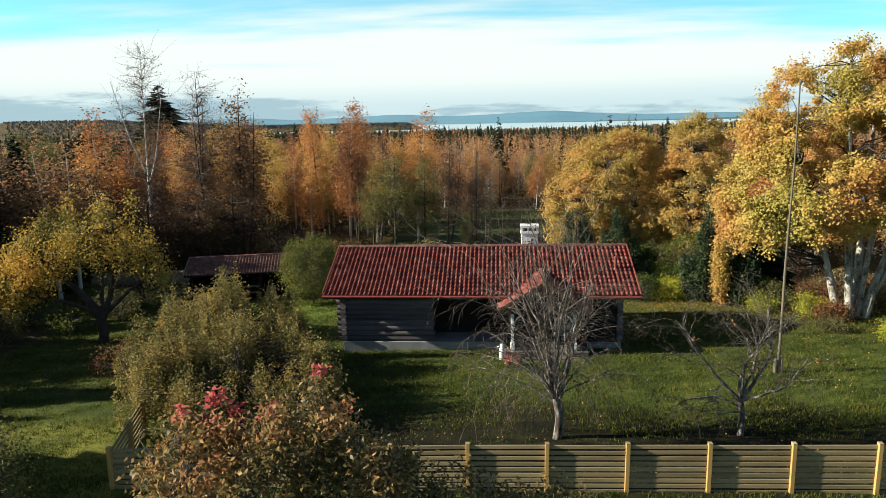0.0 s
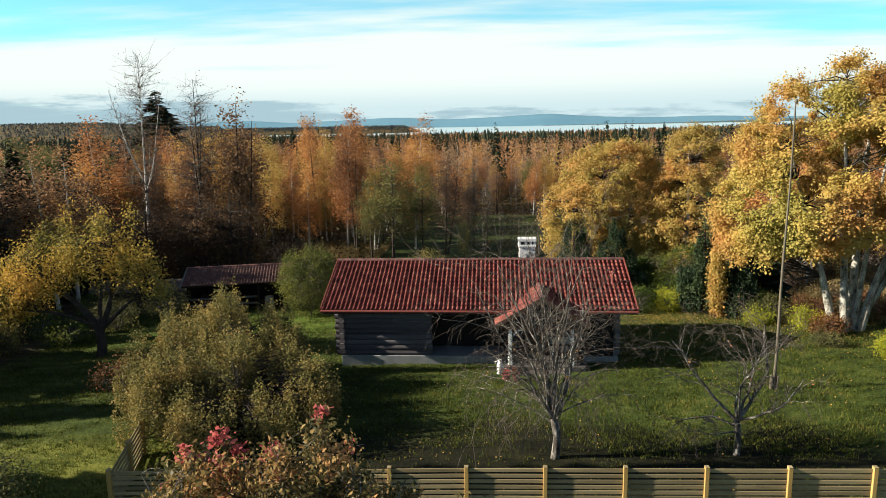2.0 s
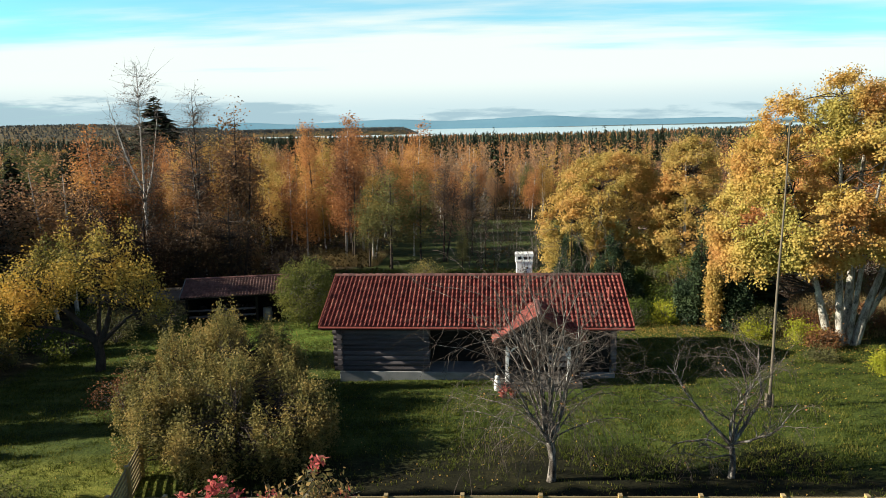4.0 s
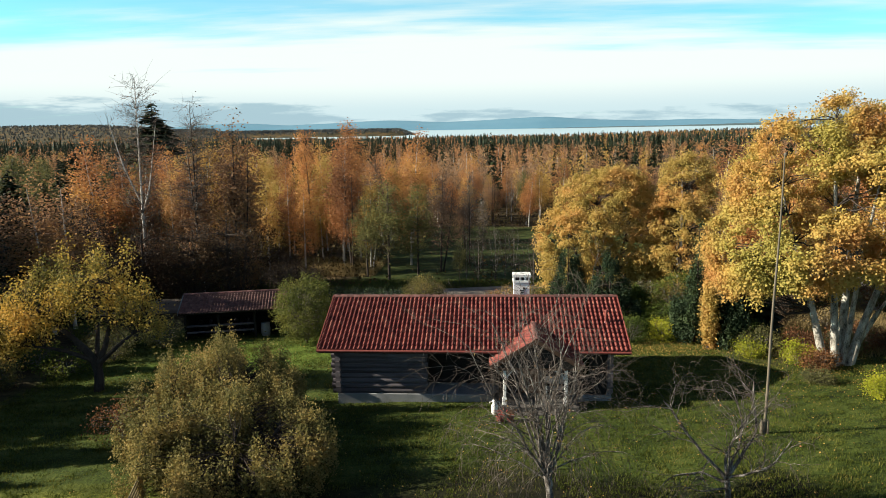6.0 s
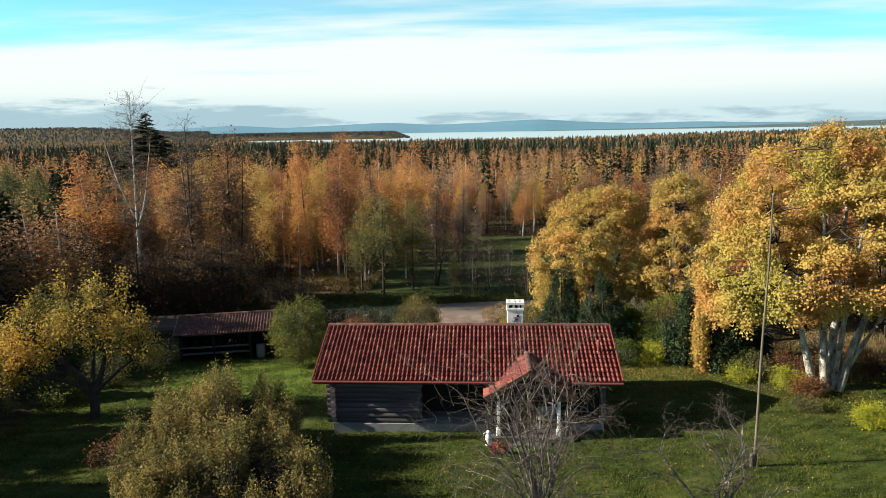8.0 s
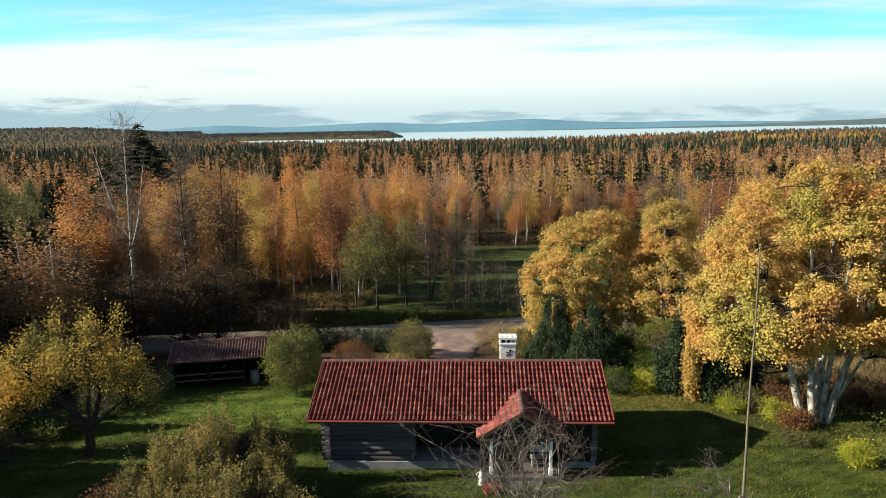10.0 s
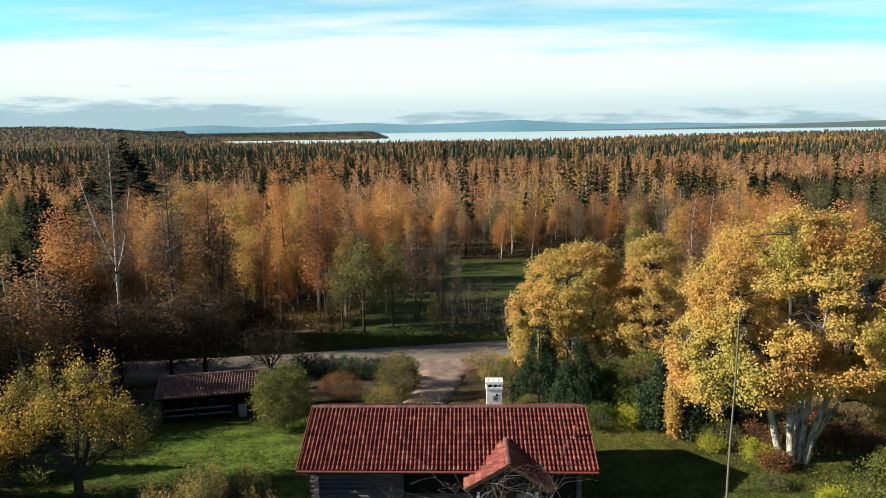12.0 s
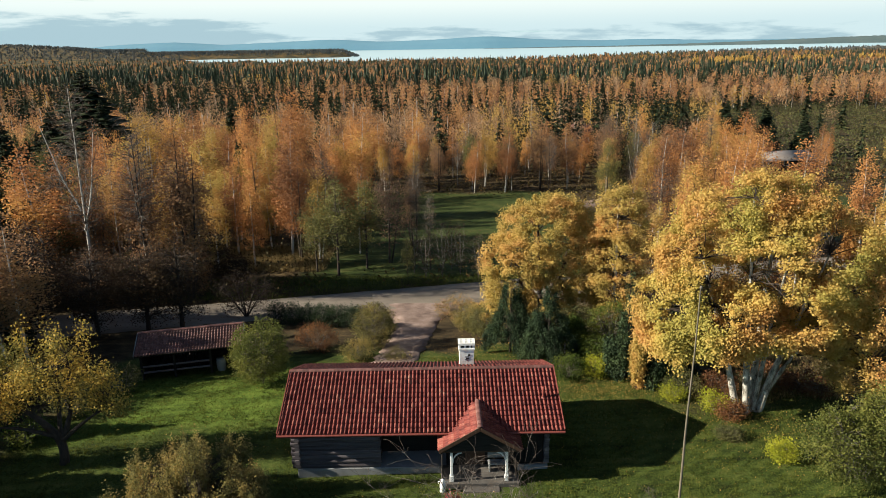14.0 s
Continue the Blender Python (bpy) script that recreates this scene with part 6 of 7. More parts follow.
def wood_tree(kind, seed):
    """One tree at the origin, to be copied: birches golden, rusty, brown, half bare; aspen green; spruce."""
    g = np.random.default_rng(seed)
    if kind == "spruce":
        return spruce((0, 0, 0), 14.0, 2.9, NEEDLE, "dark green spruce among birches", "spruce_tree", seed, 44, 30, 0.4, "trees of the wood")
    h = 13.5
    bark = BIRCH_BARK if seed in (101, 102, 104, 107, 108, 112) else DARK_BARK
    lean = g.normal(size=2) * 0.35
    stems = [line([(0, 0, 0), (lean[0] * 0.3, lean[1] * 0.3, 5), (lean[0], lean[1], h * 0.9)], [0.12, 0.08, 0.012], 16)]
    if g.random() < 0.4:
        stems.append(line([(0.2, 0.1, 0), (0.9, 0.3, 5), (1.3, 0.4, 11)], [0.09, 0.06, 0.012], 7))
    blobs = [(0, 0, 5.6, 1.75, 1.75, 2.9), (lean[0] * 0.6, lean[1] * 0.6, 8.8, 1.45, 1.45, 3.0), (lean[0], lean[1], 11.6, 0.75, 0.75, 1.9), (lean[0] * 0.4 + 0.9, -0.4, 7.0, 0.8, 0.8, 1.6), (-0.9, 0.5, 8.2, 0.8, 0.8, 1.8)]
    leaves, per, n = {"bare": (BROWN, 10, 170), "rust": (RUST, 33, 150), "gold": (STRAW, 33, 150), "brown": (BROWN, 25, 150), "green": (WILLOW, 33, 140), "amber": (AMBER, 34, 150)}[kind]
    label = {"rust": "tall birch with rust-orange leaves", "gold": "tall birch with straw-yellow leaves", "brown": "thin birch with brown remaining leaves", "bare": "nearly bare birch with a pale trunk",
             "green": "tall aspen with grey-green leaves", "amber": "birch with glowing amber leaves"}[kind]
    if kind == "bare":
        lean = lean * 0.3
        wood = [line([(0, 0, 0), (lean[0] * 0.3, lean[1] * 0.3, 5), (lean[0], lean[1], h)], [0.1, 0.07, 0.01], 30), line([(0, 0, 5.0), (0.7, 0.2, 7.0), (1.4, 0.4, 10.8)], [0.05, 0.035, 0.01], 16), line([(0, 0, 6.2), (-0.8, -0.2, 8.4), (-1.5, -0.3, 11.6)], [0.05, 0.035, 0.01], 16)]
        boughs = [(0, 0, 7.4, 1.9, 1.9, 2.8), (lean[0] * 0.6, lean[1] * 0.6, 10.0, 1.8, 1.8, 2.4), (lean[0], lean[1], 12.2, 1.1, 1.1, 1.5)]
        return plant("birch_tree", (0, 0, 0), label, "tree", wood, boughs, 190, 5, 0.3, 0.09, BROWN, bark, seed, 0.022, 6, 0.8, 0.2, 0.2, 0.45, 0.1, 3, "trees of the wood", limb=BIRCH_TWIG, limbs=190, n=5)
    return plant("birch_tree", (0, 0, 0), label, "tree", stems, blobs, n, per, np.array((0.29, 0.29, 0.38)), 0.18, leaves, bark, seed, 0.016, 0, 1.5, 0.3, 0.3, 0.35, 0.1, 3, "trees of the wood", limb=BIRCH_TWIG, limbs=n, n=4, slim=0.6, up=0.1)


protos, used = {}, set()
for kind, seeds in (("rust", (101, 102, 103)), ("gold", (104, 105)), ("brown", (106, 107)), ("bare", (108, 109)), ("green", (110, 111)), ("amber", (112,)), ("spruce", (113, 114))):
    protos[kind] = [wood_tree(kind, s) for s in seeds]
rw = random.Random(9)


def set_tree(kind, x, y, tall, wide=1.0, i=None):
    """Places a tree of that height."""
    src = protos[kind][(rw.randrange(len(protos[kind])) if i is None else i) % len(protos[kind])]
    k = tall / (14.0 if kind == "spruce" else 13.5)
    m4 = Matrix.Translation((x, y, height(x, y) - 0.1)) @ Matrix.Rotation(rw.uniform(0, 6.28), 4, "Z") @ Matrix.Diagonal((k * wide, k * wide, k, 1))
    if src.name not in used:
        used.add(src.name)
        src.matrix_basis = m4
    else:
        copy_thing(src, m4 @ Matrix.Diagonal((*(1 / s for s in src.scale), 1)))


# trees that stand out, by place and height
for kind, x, y, tall, wide in [
        ("rust", -16.4, 72.2, 15.4, 1.15), ("rust", -36.0, 59.5, 14.5, 1.5), ("rust", -39.5, 63.5, 11.5, 1.4), ("rust", -33.4, 61.5, 13.0, 1.3), ("brown", -25.9, 57.4, 14.0, 1.1), ("brown", -22.2, 58.8, 14.5, 1.2), ("gold", -24.4, 60.5, 13.0, 1.2), ("green", -46, 66, 12.5, 1.6), ("green", -50.5, 69, 13.0, 1.6), ("green", -45, 59, 11.0, 1.5), ("green", -53, 75, 13.0, 1.6), ("bare", -30.8, 56.8, 19.0, 1.1), ("rust", -27.9, 98.5, 15.8, 1.4), ("rust", -22.1, 102.8, 17.2, 1.6), ("bare", -25.6, 56.4, 17.0, 1.2), ("brown", -22.9, 57.8, 16.8, 1.15), ("rust", -33.0, 72, 12.5, 1.4),
        ("spruce", -54.6, 108, 21.6, 2.4), ("spruce", -50.0, 103, 17.0, 1.4), ("spruce", -59.5, 106, 16.0, 1.6), ("spruce", -64, 101, 14.0, 1.6), ("amber", -23.0, 67, 10.4, 1.25), ("green", -10.2, 64.5, 10.8, 1.6), ("green", -7.6, 67, 9.6, 1.5), ("green", -12.6, 66, 9.0, 1.4), ("brown", -5.4, 69, 11.5, 1.2), ("rust", -9.0, 73, 11.0, 1.2), ("gold", -13.0, 70, 10.5, 1.2), ("brown", -3.2, 76, 9.5, 1.1), ("rust", -19.5, 68, 9.5, 1.3), ("green", -3.2, 63.5, 4.6, 1.2),
        ("rust", -25.5, 91, 15.5, 1.0), ("rust", -11.0, 92, 15.8, 1.3), ("amber", -21.0, 84, 14.0, 0.9), ("rust", -38, 78, 13.5, 1.2), ("rust", -42, 74, 13.0, 1.3), ("rust", -35, 66, 11.0, 1.2), ("brown", -33, 62, 10.5, 1.2),
        ("rust", -20.5, 76, 13.5, 1.0), ("brown", -13.5, 78, 13.0, 1.0), ("bare", -2.6, 74, 11.0, 0.8), ("bare", -1.0, 66, 8.5, 0.7),
        ("spruce", 44.8, 190, 17.0, 0.9), ("amber", 14.5, 52.5, 9.5, 1.6), ("rust", 19.5, 51, 10.5, 1.6), ("amber", 23.5, 52, 10.0, 1.5), ("spruce", -36, 130, 16.3, 0.9), ("spruce", -38.5, 128, 15.6, 0.9), ("rust", 22, 58, 10.5, 1.1), ("amber", 17.8, 54, 9.5, 1.0), ("rust", 28, 70, 12.0, 1.3), ("rust", 33, 76, 12.5, 1.3), ("gold", 25, 80, 11.5, 1.1), ("rust", 38, 82, 12.5, 1.1),
        ("gold", 29.5, 92, 12, 1.0), ("amber", 24.5, 98, 10.5, 1.1), ("rust", 43, 66, 12.0, 1.1), ("gold", 27, 48, 9.5, 1.1), ("amber", 31, 44, 10.0, 1.1), ("brown", 25, 42, 7.5, 1.0), ("gold", 36, 52, 10.5, 1.0), ("rust", 54, 122, 12.5, 1.5), ("rust", 49, 117, 11.5, 1.4), ("brown", 72, 127, 7.5, 1.4), ("spruce", 61, 146, 13.0, 1.6), ("spruce", 66, 149, 13.0, 1.6), ("spruce", 72, 151, 12.0, 1.6), ("spruce", 79, 148, 10.0, 1.6), ("rust", 92, 132, 10.5, 1.4), ("amber", 84, 125, 9.0, 1.4)]:
    set_tree(kind, x, y, tall, wide, (0 if x < -25.7 else 1) if kind == "bare" else 0 if (kind, x) == ("rust", -16.4) else None)


def open_ground(x, y):
    """Where no tree of the wood stands."""
    ry = np.interp(x, [p[0] for p in ROAD_LINE], [p[1] for p in ROAD_LINE])
    if y < ry + 4.5:
        return True
    if -13.5 < x < 24 and y < 111:
        return True
    if 42 < x < 95 and 66 < y < 104:
        return True
    if 24 < x < 46 and 100 < y < 116:
        return True
    if 62 < x < 190 and 118 < y < 270:
        return (x * 7.3 + y * 3.1) % 5 > 0.3
    return 52 < x < 80 and 104 < y < 150


# the front of the wood, tree by tree
count = 0
for row in range(24):
    y = 59 + row * 3.3
    x = -0.72 * y - 6
    while x < 0.72 * y + 6:
        x += rw.uniform(4.2, 7.6)
        yy = y + rw.uniform(-1.5, 1.5)
        if open_ground(x, yy) or count > 300:
            continue
        u = x / yy
        k = rw.random()
        if x < -2:
            kind = "rust" if k < 0.38 else "brown" if k < 0.54 else "gold" if k < 0.66 else "bare" if k < 0.73 else "spruce" if k < 0.92 and yy > 82 else "amber"
            if u < -0.52:
                kind = "green" if k < 0.5 else "spruce" if k < 0.88 else "brown"
        else:
            kind = "rust" if k < 0.34 else "brown" if k < 0.55 else "bare" if k < 0.75 else "gold" if k < 0.86 else "spruce" if k < 0.93 else "green"
        if kind == "spruce" and x > 10:
            kind = "brown"
        if -34 < x < -12 and yy < 70:
            continue
        if -24 < x < -13 and yy > 76 and k > 0.6:
            continue
        set_tree(kind, x, yy, rw.choice((rw.uniform(7.2, 9.8), rw.uniform(9.5, 13.2))) + (1.8 if -0.5 < u < -0.28 and kind != "spruce" else 0), rw.uniform(0.95, 1.6))
        count += 1

# roadside trees and bushes in front of the wood
for i, (x, y, h) in enumerate([(-23.0, 49.0, 7.5), (-20.6, 49.7, 8.0), (-26.6, 48.2, 7.5), (-31.0, 47.0, 8.5), (-35.5, 48.5, 9.0), (-33.0, 52.0, 9.0), (-40.0, 51.5, 9.5)]):
    plant("alder_tree", foot(x, y), "dark half-bare roadside tree", "tree", [line([(0, 0, 0), (0.1, 0, 2.4), (0.2, 0, h * 0.9)], [0.2, 0.15, 0.03])],
          [(0, 0, h * 0.64, 2.5, 2.4, h * 0.36), (-0.8, 0, h * 0.5, 2.0, 2.0, h * 0.2), (0.3, 0, h * 0.3, 1.8, 1.8, h * 0.2)], 240, 20, 0.34, 0.15, UMBER_SHADE, DARK_BARK, 140 + i, 0.02, 3, 0.8, 0.3)
plant("alder_tree", foot(-16.3, 52.6), "wide black leafless bush by the road", "tree", [line([(0, 0, 0), (a * 0.5, b * 0.5, 1.6), (a, b, 3.0)], [0.07, 0.05, 0.015]) for a, b in ((-2, 0), (-1, 0.8), (0, -0.6), (1, 0.6), (2.1, -0.1))],
      [(0, 0, 2.2, 2.9, 2.0, 1.7)], 200, 6, 0.3, 0.12, UMBER_SHADE, DARK_BARK, 150, 0.016, 4, 0.9, 0.3)

ru = random.Random(12)
for i in range(34):
    x = -54 + i * 1.02 + ru.uniform(-0.8, 0.8)
    y = float(np.interp(x, [p[0] for p in ROAD_LINE], [p[1] for p in ROAD_LINE])) + ru.uniform(5.0, 11.0)
    h = ru.uniform(3.2, 6.0)
    shrub("alder_shrub", x, y, h, h * 0.42, (UMBER_SHADE, UMBER_SHADE, WILLOW, BROWN)[i % 4], ("dark brown alder thicket below the birches", "dark brown alder thicket below the birches", "grey-green sapling thicket below the birches", "brown sapling thicket below the birches")[i % 4], 500 + i, 150, 18, 0.16, 1.0, 0.26, "thicket along the wood")
for i in range(22):
    x, y, h = ru.uniform(13, 38), ru.uniform(42.5, 55), ru.uniform(2.2, 4.2)
    shrub("hazel_shrub", x, y, h, h * 0.55, (UMBER_SHADE, WILLOW, REDDISH, BROWN)[i % 4], ("dark brown thicket behind the garden", "grey-green sapling behind the garden", "russet shrub behind the garden", "brown half-bare shrub behind the garden")[i % 4], 560 + i, 150, 20, 0.13, 1.0, 0.22)
for i, (x, y, h) in enumerate([(0.2, 63.5, 6.0), (2.0, 64.2, 5.6), (-1.4, 63.2, 5.4), (3.8, 63.0, 5.0), (1.2, 66.0, 5.4), (-2.6, 65.0, 5.6)]):
    shrub("alder_shrub", x, y, h, 1.0, UMBER_SHADE, "thin dark half-bare saplings on the meadow's edge", 600 + i, 120, 5, 0.12, 1.0, 0.2, "thicket along the wood")
# tall trees left of the garden, mostly unseen, placed to shade the lawn
for x, y, h, kind, wide in [(-26, 11.9, 19.0, "spruce", 0.6), (-31, 16, 8.5, "spruce", 1.4), (-31, 18.2, 13.0, "spruce", 0.75), (-33, 19.9, 9.0, "spruce", 1.4), (-31, 21.9, 16.0, "spruce", 0.75), (-34, 23.0, 15.0, "spruce", 0.8), (-33, 23.2, 9.5, "spruce", 1.4), (-30, 24.6, 9.0, "spruce", 1.4), (-36, 17.5, 12, "brown", 1.6), (-33, 26.3, 9.5, "spruce", 1.4), (-31.5, 27.6, 6.5, "brown", 1.6), (-32, 29.8, 8.8, "spruce", 1.6), (-34, 31.5, 7.5, "spruce", 1.6),
                            (-32.5, 33.6, 7.0, "spruce", 1.6), (-33, 35.5, 8.5, "spruce", 1.6), (-33.4, 37.6, 11.5, "spruce", 1.6), (-33, 40.2, 11, "spruce", 1.6), (-30.5, 36.4, 8.5, "spruce", 1.6), (-29.5, 34.5, 8.2, "brown", 1.6), (-29.5, 37.5, 10.5, "brown", 1.6), (-29.0, 40.8, 11, "brown", 1.6), (-29.0, 43.0, 11, "brown", 1.6), (-29.5, 31, 5.5, "brown", 1.6), (-36, 43, 11.5, "brown", 1.6), (-33.5, 44.4, 11.5, "spruce", 1.6),
                            (-31, 5, 9, "spruce", 1.6), (-43, 20, 12, "spruce", 1.6), (-35, 1, 10, "spruce", 1.6), (-42, 33, 12, "brown", 1.6), (-45, 41, 12, "brown", 1.6)]:
    set_tree(kind, x, y, h, wide)
# unseen taller trees further left, added to shade the wood's lower half
for i in range(9):
    y = 49 + i * 5.6
    set_tree(("spruce", "brown", "spruce", "green")[i % 4], -0.8 * y - 5.0 - (i % 2) * 2.5, y, rw.uniform(15.0, 17.5), 1.3)

# ---- woods further off, as one mass of each sort ----


def forest(name, kind, places, talls, leaves, label, seed, quads, size):
    g = np.random.default_rng(seed)
    n = len(places)
    x, y = places[:, 0], places[:, 1]
    z = land(x, y)
    if kind == "spruce":
        protos_v = []
        for s in range(6):
            if quads > 8:
                v, f = spruce_mesh(np.random.default_rng(seed + s), 14.0, 2.1, quads, 7, 0.45, 0.6)
                v = v / 14.0
            else:
                gs, v, f = np.random.default_rng(seed + s), [], []
                for i in range(5):
                    z0, rad = 0.1 + 0.16 * i, 0.17 * (1 - 0.17 * i)
                    for j in range(5):
                        a0 = gs.random() * 6.28
                        q0, q1 = (np.array([math.cos(a0 + e) * rad * gs.uniform(0.7, 1.2), math.sin(a0 + e) * rad, z0 + gs.uniform(-0.03, 0.03)]) for e in (0, 0.9))
                        k = len(v)
                        v += [q0, q1, np.array([0.006, 0, min(1.0, z0 + 0.34)]), np.array([-0.006, 0, min(1.0, z0 + 0.36)])]
                        f.append((k, k + 1, k + 2, k + 3))
                v, f = np.array(v), np.array(f)
            protos_v.append((v, f))
        chunks = []
        for s in range(6):
            idx = np.arange(s, n, 6)
            v, f = protos_v[s]
            a = g.uniform(0, 6.28, len(idx))
            w = talls[idx] * g.uniform(0.8, 1.25, len(idx))
            px = v[None, :, 0] * np.cos(a)[:, None] - v[None, :, 1] * np.sin(a)[:, None]
            py = v[None, :, 0] * np.sin(a)[:, None] + v[None, :, 1] * np.cos(a)[:, None]
            vv = np.stack([px * w[:, None] + x[idx][:, None], py * w[:, None] + y[idx][:, None], v[None, :, 2] * talls[idx][:, None] + z[idx][:, None]], -1)
            ff = f[None] + (np.arange(len(idx)) * len(v))[:, None, None]
            chunks.append((vv.reshape(-1, 3), ff.reshape(-1, 4)))
        return tagged(part(name, join(chunks), leaves, None, label), category="trees", kind="stuff")
    d = g.normal(size=(n, quads, 3))
    d /= np.linalg.norm(d, axis=2, keepdims=True)
    rr = g.random((n, quads)) ** 0.45
    zz = 0.58 + 0.4 * d[:, :, 2] * rr
    slim = np.where(zz > 0.62, 1 - (zz - 0.62) / 0.42 * 0.75, 1.0) * 0.2
    wide = g.uniform(0.8, 1.3, (n, 1))
    c = np.stack([x[:, None] + d[:, :, 0] * rr * slim * wide * talls[:, None], y[:, None] + d[:, :, 1] * rr * slim * wide * talls[:, None], z[:, None] + zz * talls[:, None]], -1).reshape(-1, 3)
    s = np.repeat(size * np.maximum(1.0, y / 220) ** 0.7, quads)
    crowns = part(name, leaf_quads(g, c, s, 0.1, 0.55, d.reshape(-1, 3) * 1.1 + [0, 0, 0.3], 1.5), leaves, None, label)
    return tagged(crowns, category="trees", kind="stuff")


g = np.random.default_rng(77)


def scatter(y0, y1, spacing, side=0.74):
    """Loose places over a wedge that opens away from the garden."""
    out, y = [], y0
    while y < y1:
        s = spacing * (1 + (y - y0) / 700)
        n = int(2 * (side * y + 10) / s)
        xs = (np.arange(n) + g.random(n)) / n * 2 * (side * y + 10) - (side * y + 10)
        out.append(np.stack([xs, y + g.uniform(-0.5, 0.5, n) * s], 1))
        y += s
    return np.concatenate(out)


P = np.concatenate([scatter(134, 230, 4.6), scatter(230, 420, 5.6), scatter(420, 3400, 8.0)])
u = P[:, 0] / P[:, 1]
shore = np.interp(u, SHORE_U, SHORE_Y)
keep = ((P[:, 1] < shore - 5) | ((u < -0.112) & (P[:, 1] > 2380) & (P[:, 1] < 2850))) & ~np.array([open_ground(a, b) for a, b in P])
P, u = P[keep], u[keep]
# sorts grow in drifts
mixv = np.array([noise.noise((a * 0.012, b * 0.012, 3.0)) for a, b in P])
dark = np.array([noise.noise((a * 0.006, b * 0.02, 9.0)) for a, b in P]) + 0.15 * smooth(P[:, 1], 250, 600)
roll = g.random(len(P))
is_spruce = roll < np.clip(0.26 + 1.5 * dark + 0.12 * smooth(P[:, 1], 260, 480) + 0.3 * smooth(-u, -0.05, 0.3) + 0.08 * (P[:, 1] > 800), 0.04, 0.8)
tall = g.uniform(7.5, 13.5, len(P)) * (1 + 0.35 * is_spruce * g.random(len(P)))
tall = np.where(P[:, 1] > 1750, tall * 0.75, tall * (1 - 0.3 * smooth(P[:, 1], 500, 900)))
near_y, hazy = P[:, 1] < 420, P[:, 1] > 1700
is_spruce &= ~hazy
pick = lambda a: (P[a], tall[a])
trunks = []
sel = np.where(~is_spruce & (P[:, 1] < 300))[0]
for i in sel[::4]:
    x, y = P[i]
    z = height(x, y)
    trunks.append(tube([(x, y, z), (x + g.normal() * 0.3, y, z + tall[i] * 0.9)], [0.13, 0.04], 3))
for sort, lo, hi, mat, label in (("rust", -1, 0.02, RUST, "mass of rust-orange birches"), ("brown", 0.02, 0.34, BROWN, "mass of brown half-bare birches"), ("gold", 0.34, 1, STRAW, "mass of yellow birches")):
    a = ~is_spruce & (mixv + (g.random(len(P)) - 0.5) * 0.45 >= lo) & (mixv + (g.random(len(P)) - 0.5) * 0.0 < 9)
    if sort == "rust":
        rest = ~is_spruce
        w = mixv + (g.random(len(P)) - 0.5) * 0.5
    a = rest & (w >= lo) & (w < hi)
    if (a & near_y).any():
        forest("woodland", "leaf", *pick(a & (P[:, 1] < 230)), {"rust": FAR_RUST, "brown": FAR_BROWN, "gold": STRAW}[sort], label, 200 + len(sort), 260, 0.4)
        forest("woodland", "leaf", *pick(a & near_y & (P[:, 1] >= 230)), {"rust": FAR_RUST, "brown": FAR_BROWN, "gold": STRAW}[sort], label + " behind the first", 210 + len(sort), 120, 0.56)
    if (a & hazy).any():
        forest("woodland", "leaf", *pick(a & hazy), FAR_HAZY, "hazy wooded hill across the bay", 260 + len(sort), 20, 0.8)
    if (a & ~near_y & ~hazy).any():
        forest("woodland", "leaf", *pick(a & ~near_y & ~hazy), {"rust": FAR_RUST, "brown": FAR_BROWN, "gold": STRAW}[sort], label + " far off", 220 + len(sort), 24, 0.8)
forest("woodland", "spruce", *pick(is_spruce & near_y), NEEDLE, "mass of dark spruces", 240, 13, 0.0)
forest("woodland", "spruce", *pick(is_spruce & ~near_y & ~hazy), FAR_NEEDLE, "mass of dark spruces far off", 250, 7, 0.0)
Q = np.c_[g.normal(395, 24, 70), g.normal(960, 14, 70)]
Q = np.r_[Q, np.c_[g.normal(520, 30, 26), g.normal(1010, 10, 26)], np.c_[g.normal(640, 24, 20), g.normal(1020, 10, 20)]]
forest("woodland", "leaf", Q, g.uniform(9, 12, len(Q)), STRAW, "far groves of golden birches", 270, 30, 0.8)
tagged(part("woodland", join(trunks), BIRCH_BARK, None, "pale thin trunks of the birch wood"), category="trees", kind="stuff")

# spruces out of view on the left, added to darken the wood's foot
S = scatter(30, 120, 5.2, 2.0)
S = S[(S[:, 0] < -0.92 * S[:, 1] - 8) & (S[:, 0] > -1.0 * S[:, 1] - 75) & (S[:, 1] > 46)]
forest("woodland", "spruce", S, g.uniform(10.5, 13.5, len(S)), NEEDLE, "unseen spruce wood beside the road, added for its shade", 280, 13, 0.0)
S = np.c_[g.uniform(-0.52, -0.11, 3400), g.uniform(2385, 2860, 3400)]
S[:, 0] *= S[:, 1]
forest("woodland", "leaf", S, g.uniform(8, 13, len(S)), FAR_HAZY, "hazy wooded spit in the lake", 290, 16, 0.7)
S = scatter(134, 420, 4.8)
S = S[(S[:, 0] / S[:, 1] < 0.3) | (S[:, 1] > 290)]
c = np.repeat(np.c_[S, land(S[:, 0], S[:, 1])], 7, 0)
c += np.abs(g.normal(size=c.shape)) * [0, 0, 1.5] + g.normal(size=c.shape) * [1.4, 1.4, 0.1]
tagged(part("undergrowth", leaf_quads(g, c, 0.8), SCRUB, None, "dark brown brush between the birches"), category="undergrowth", kind="stuff")
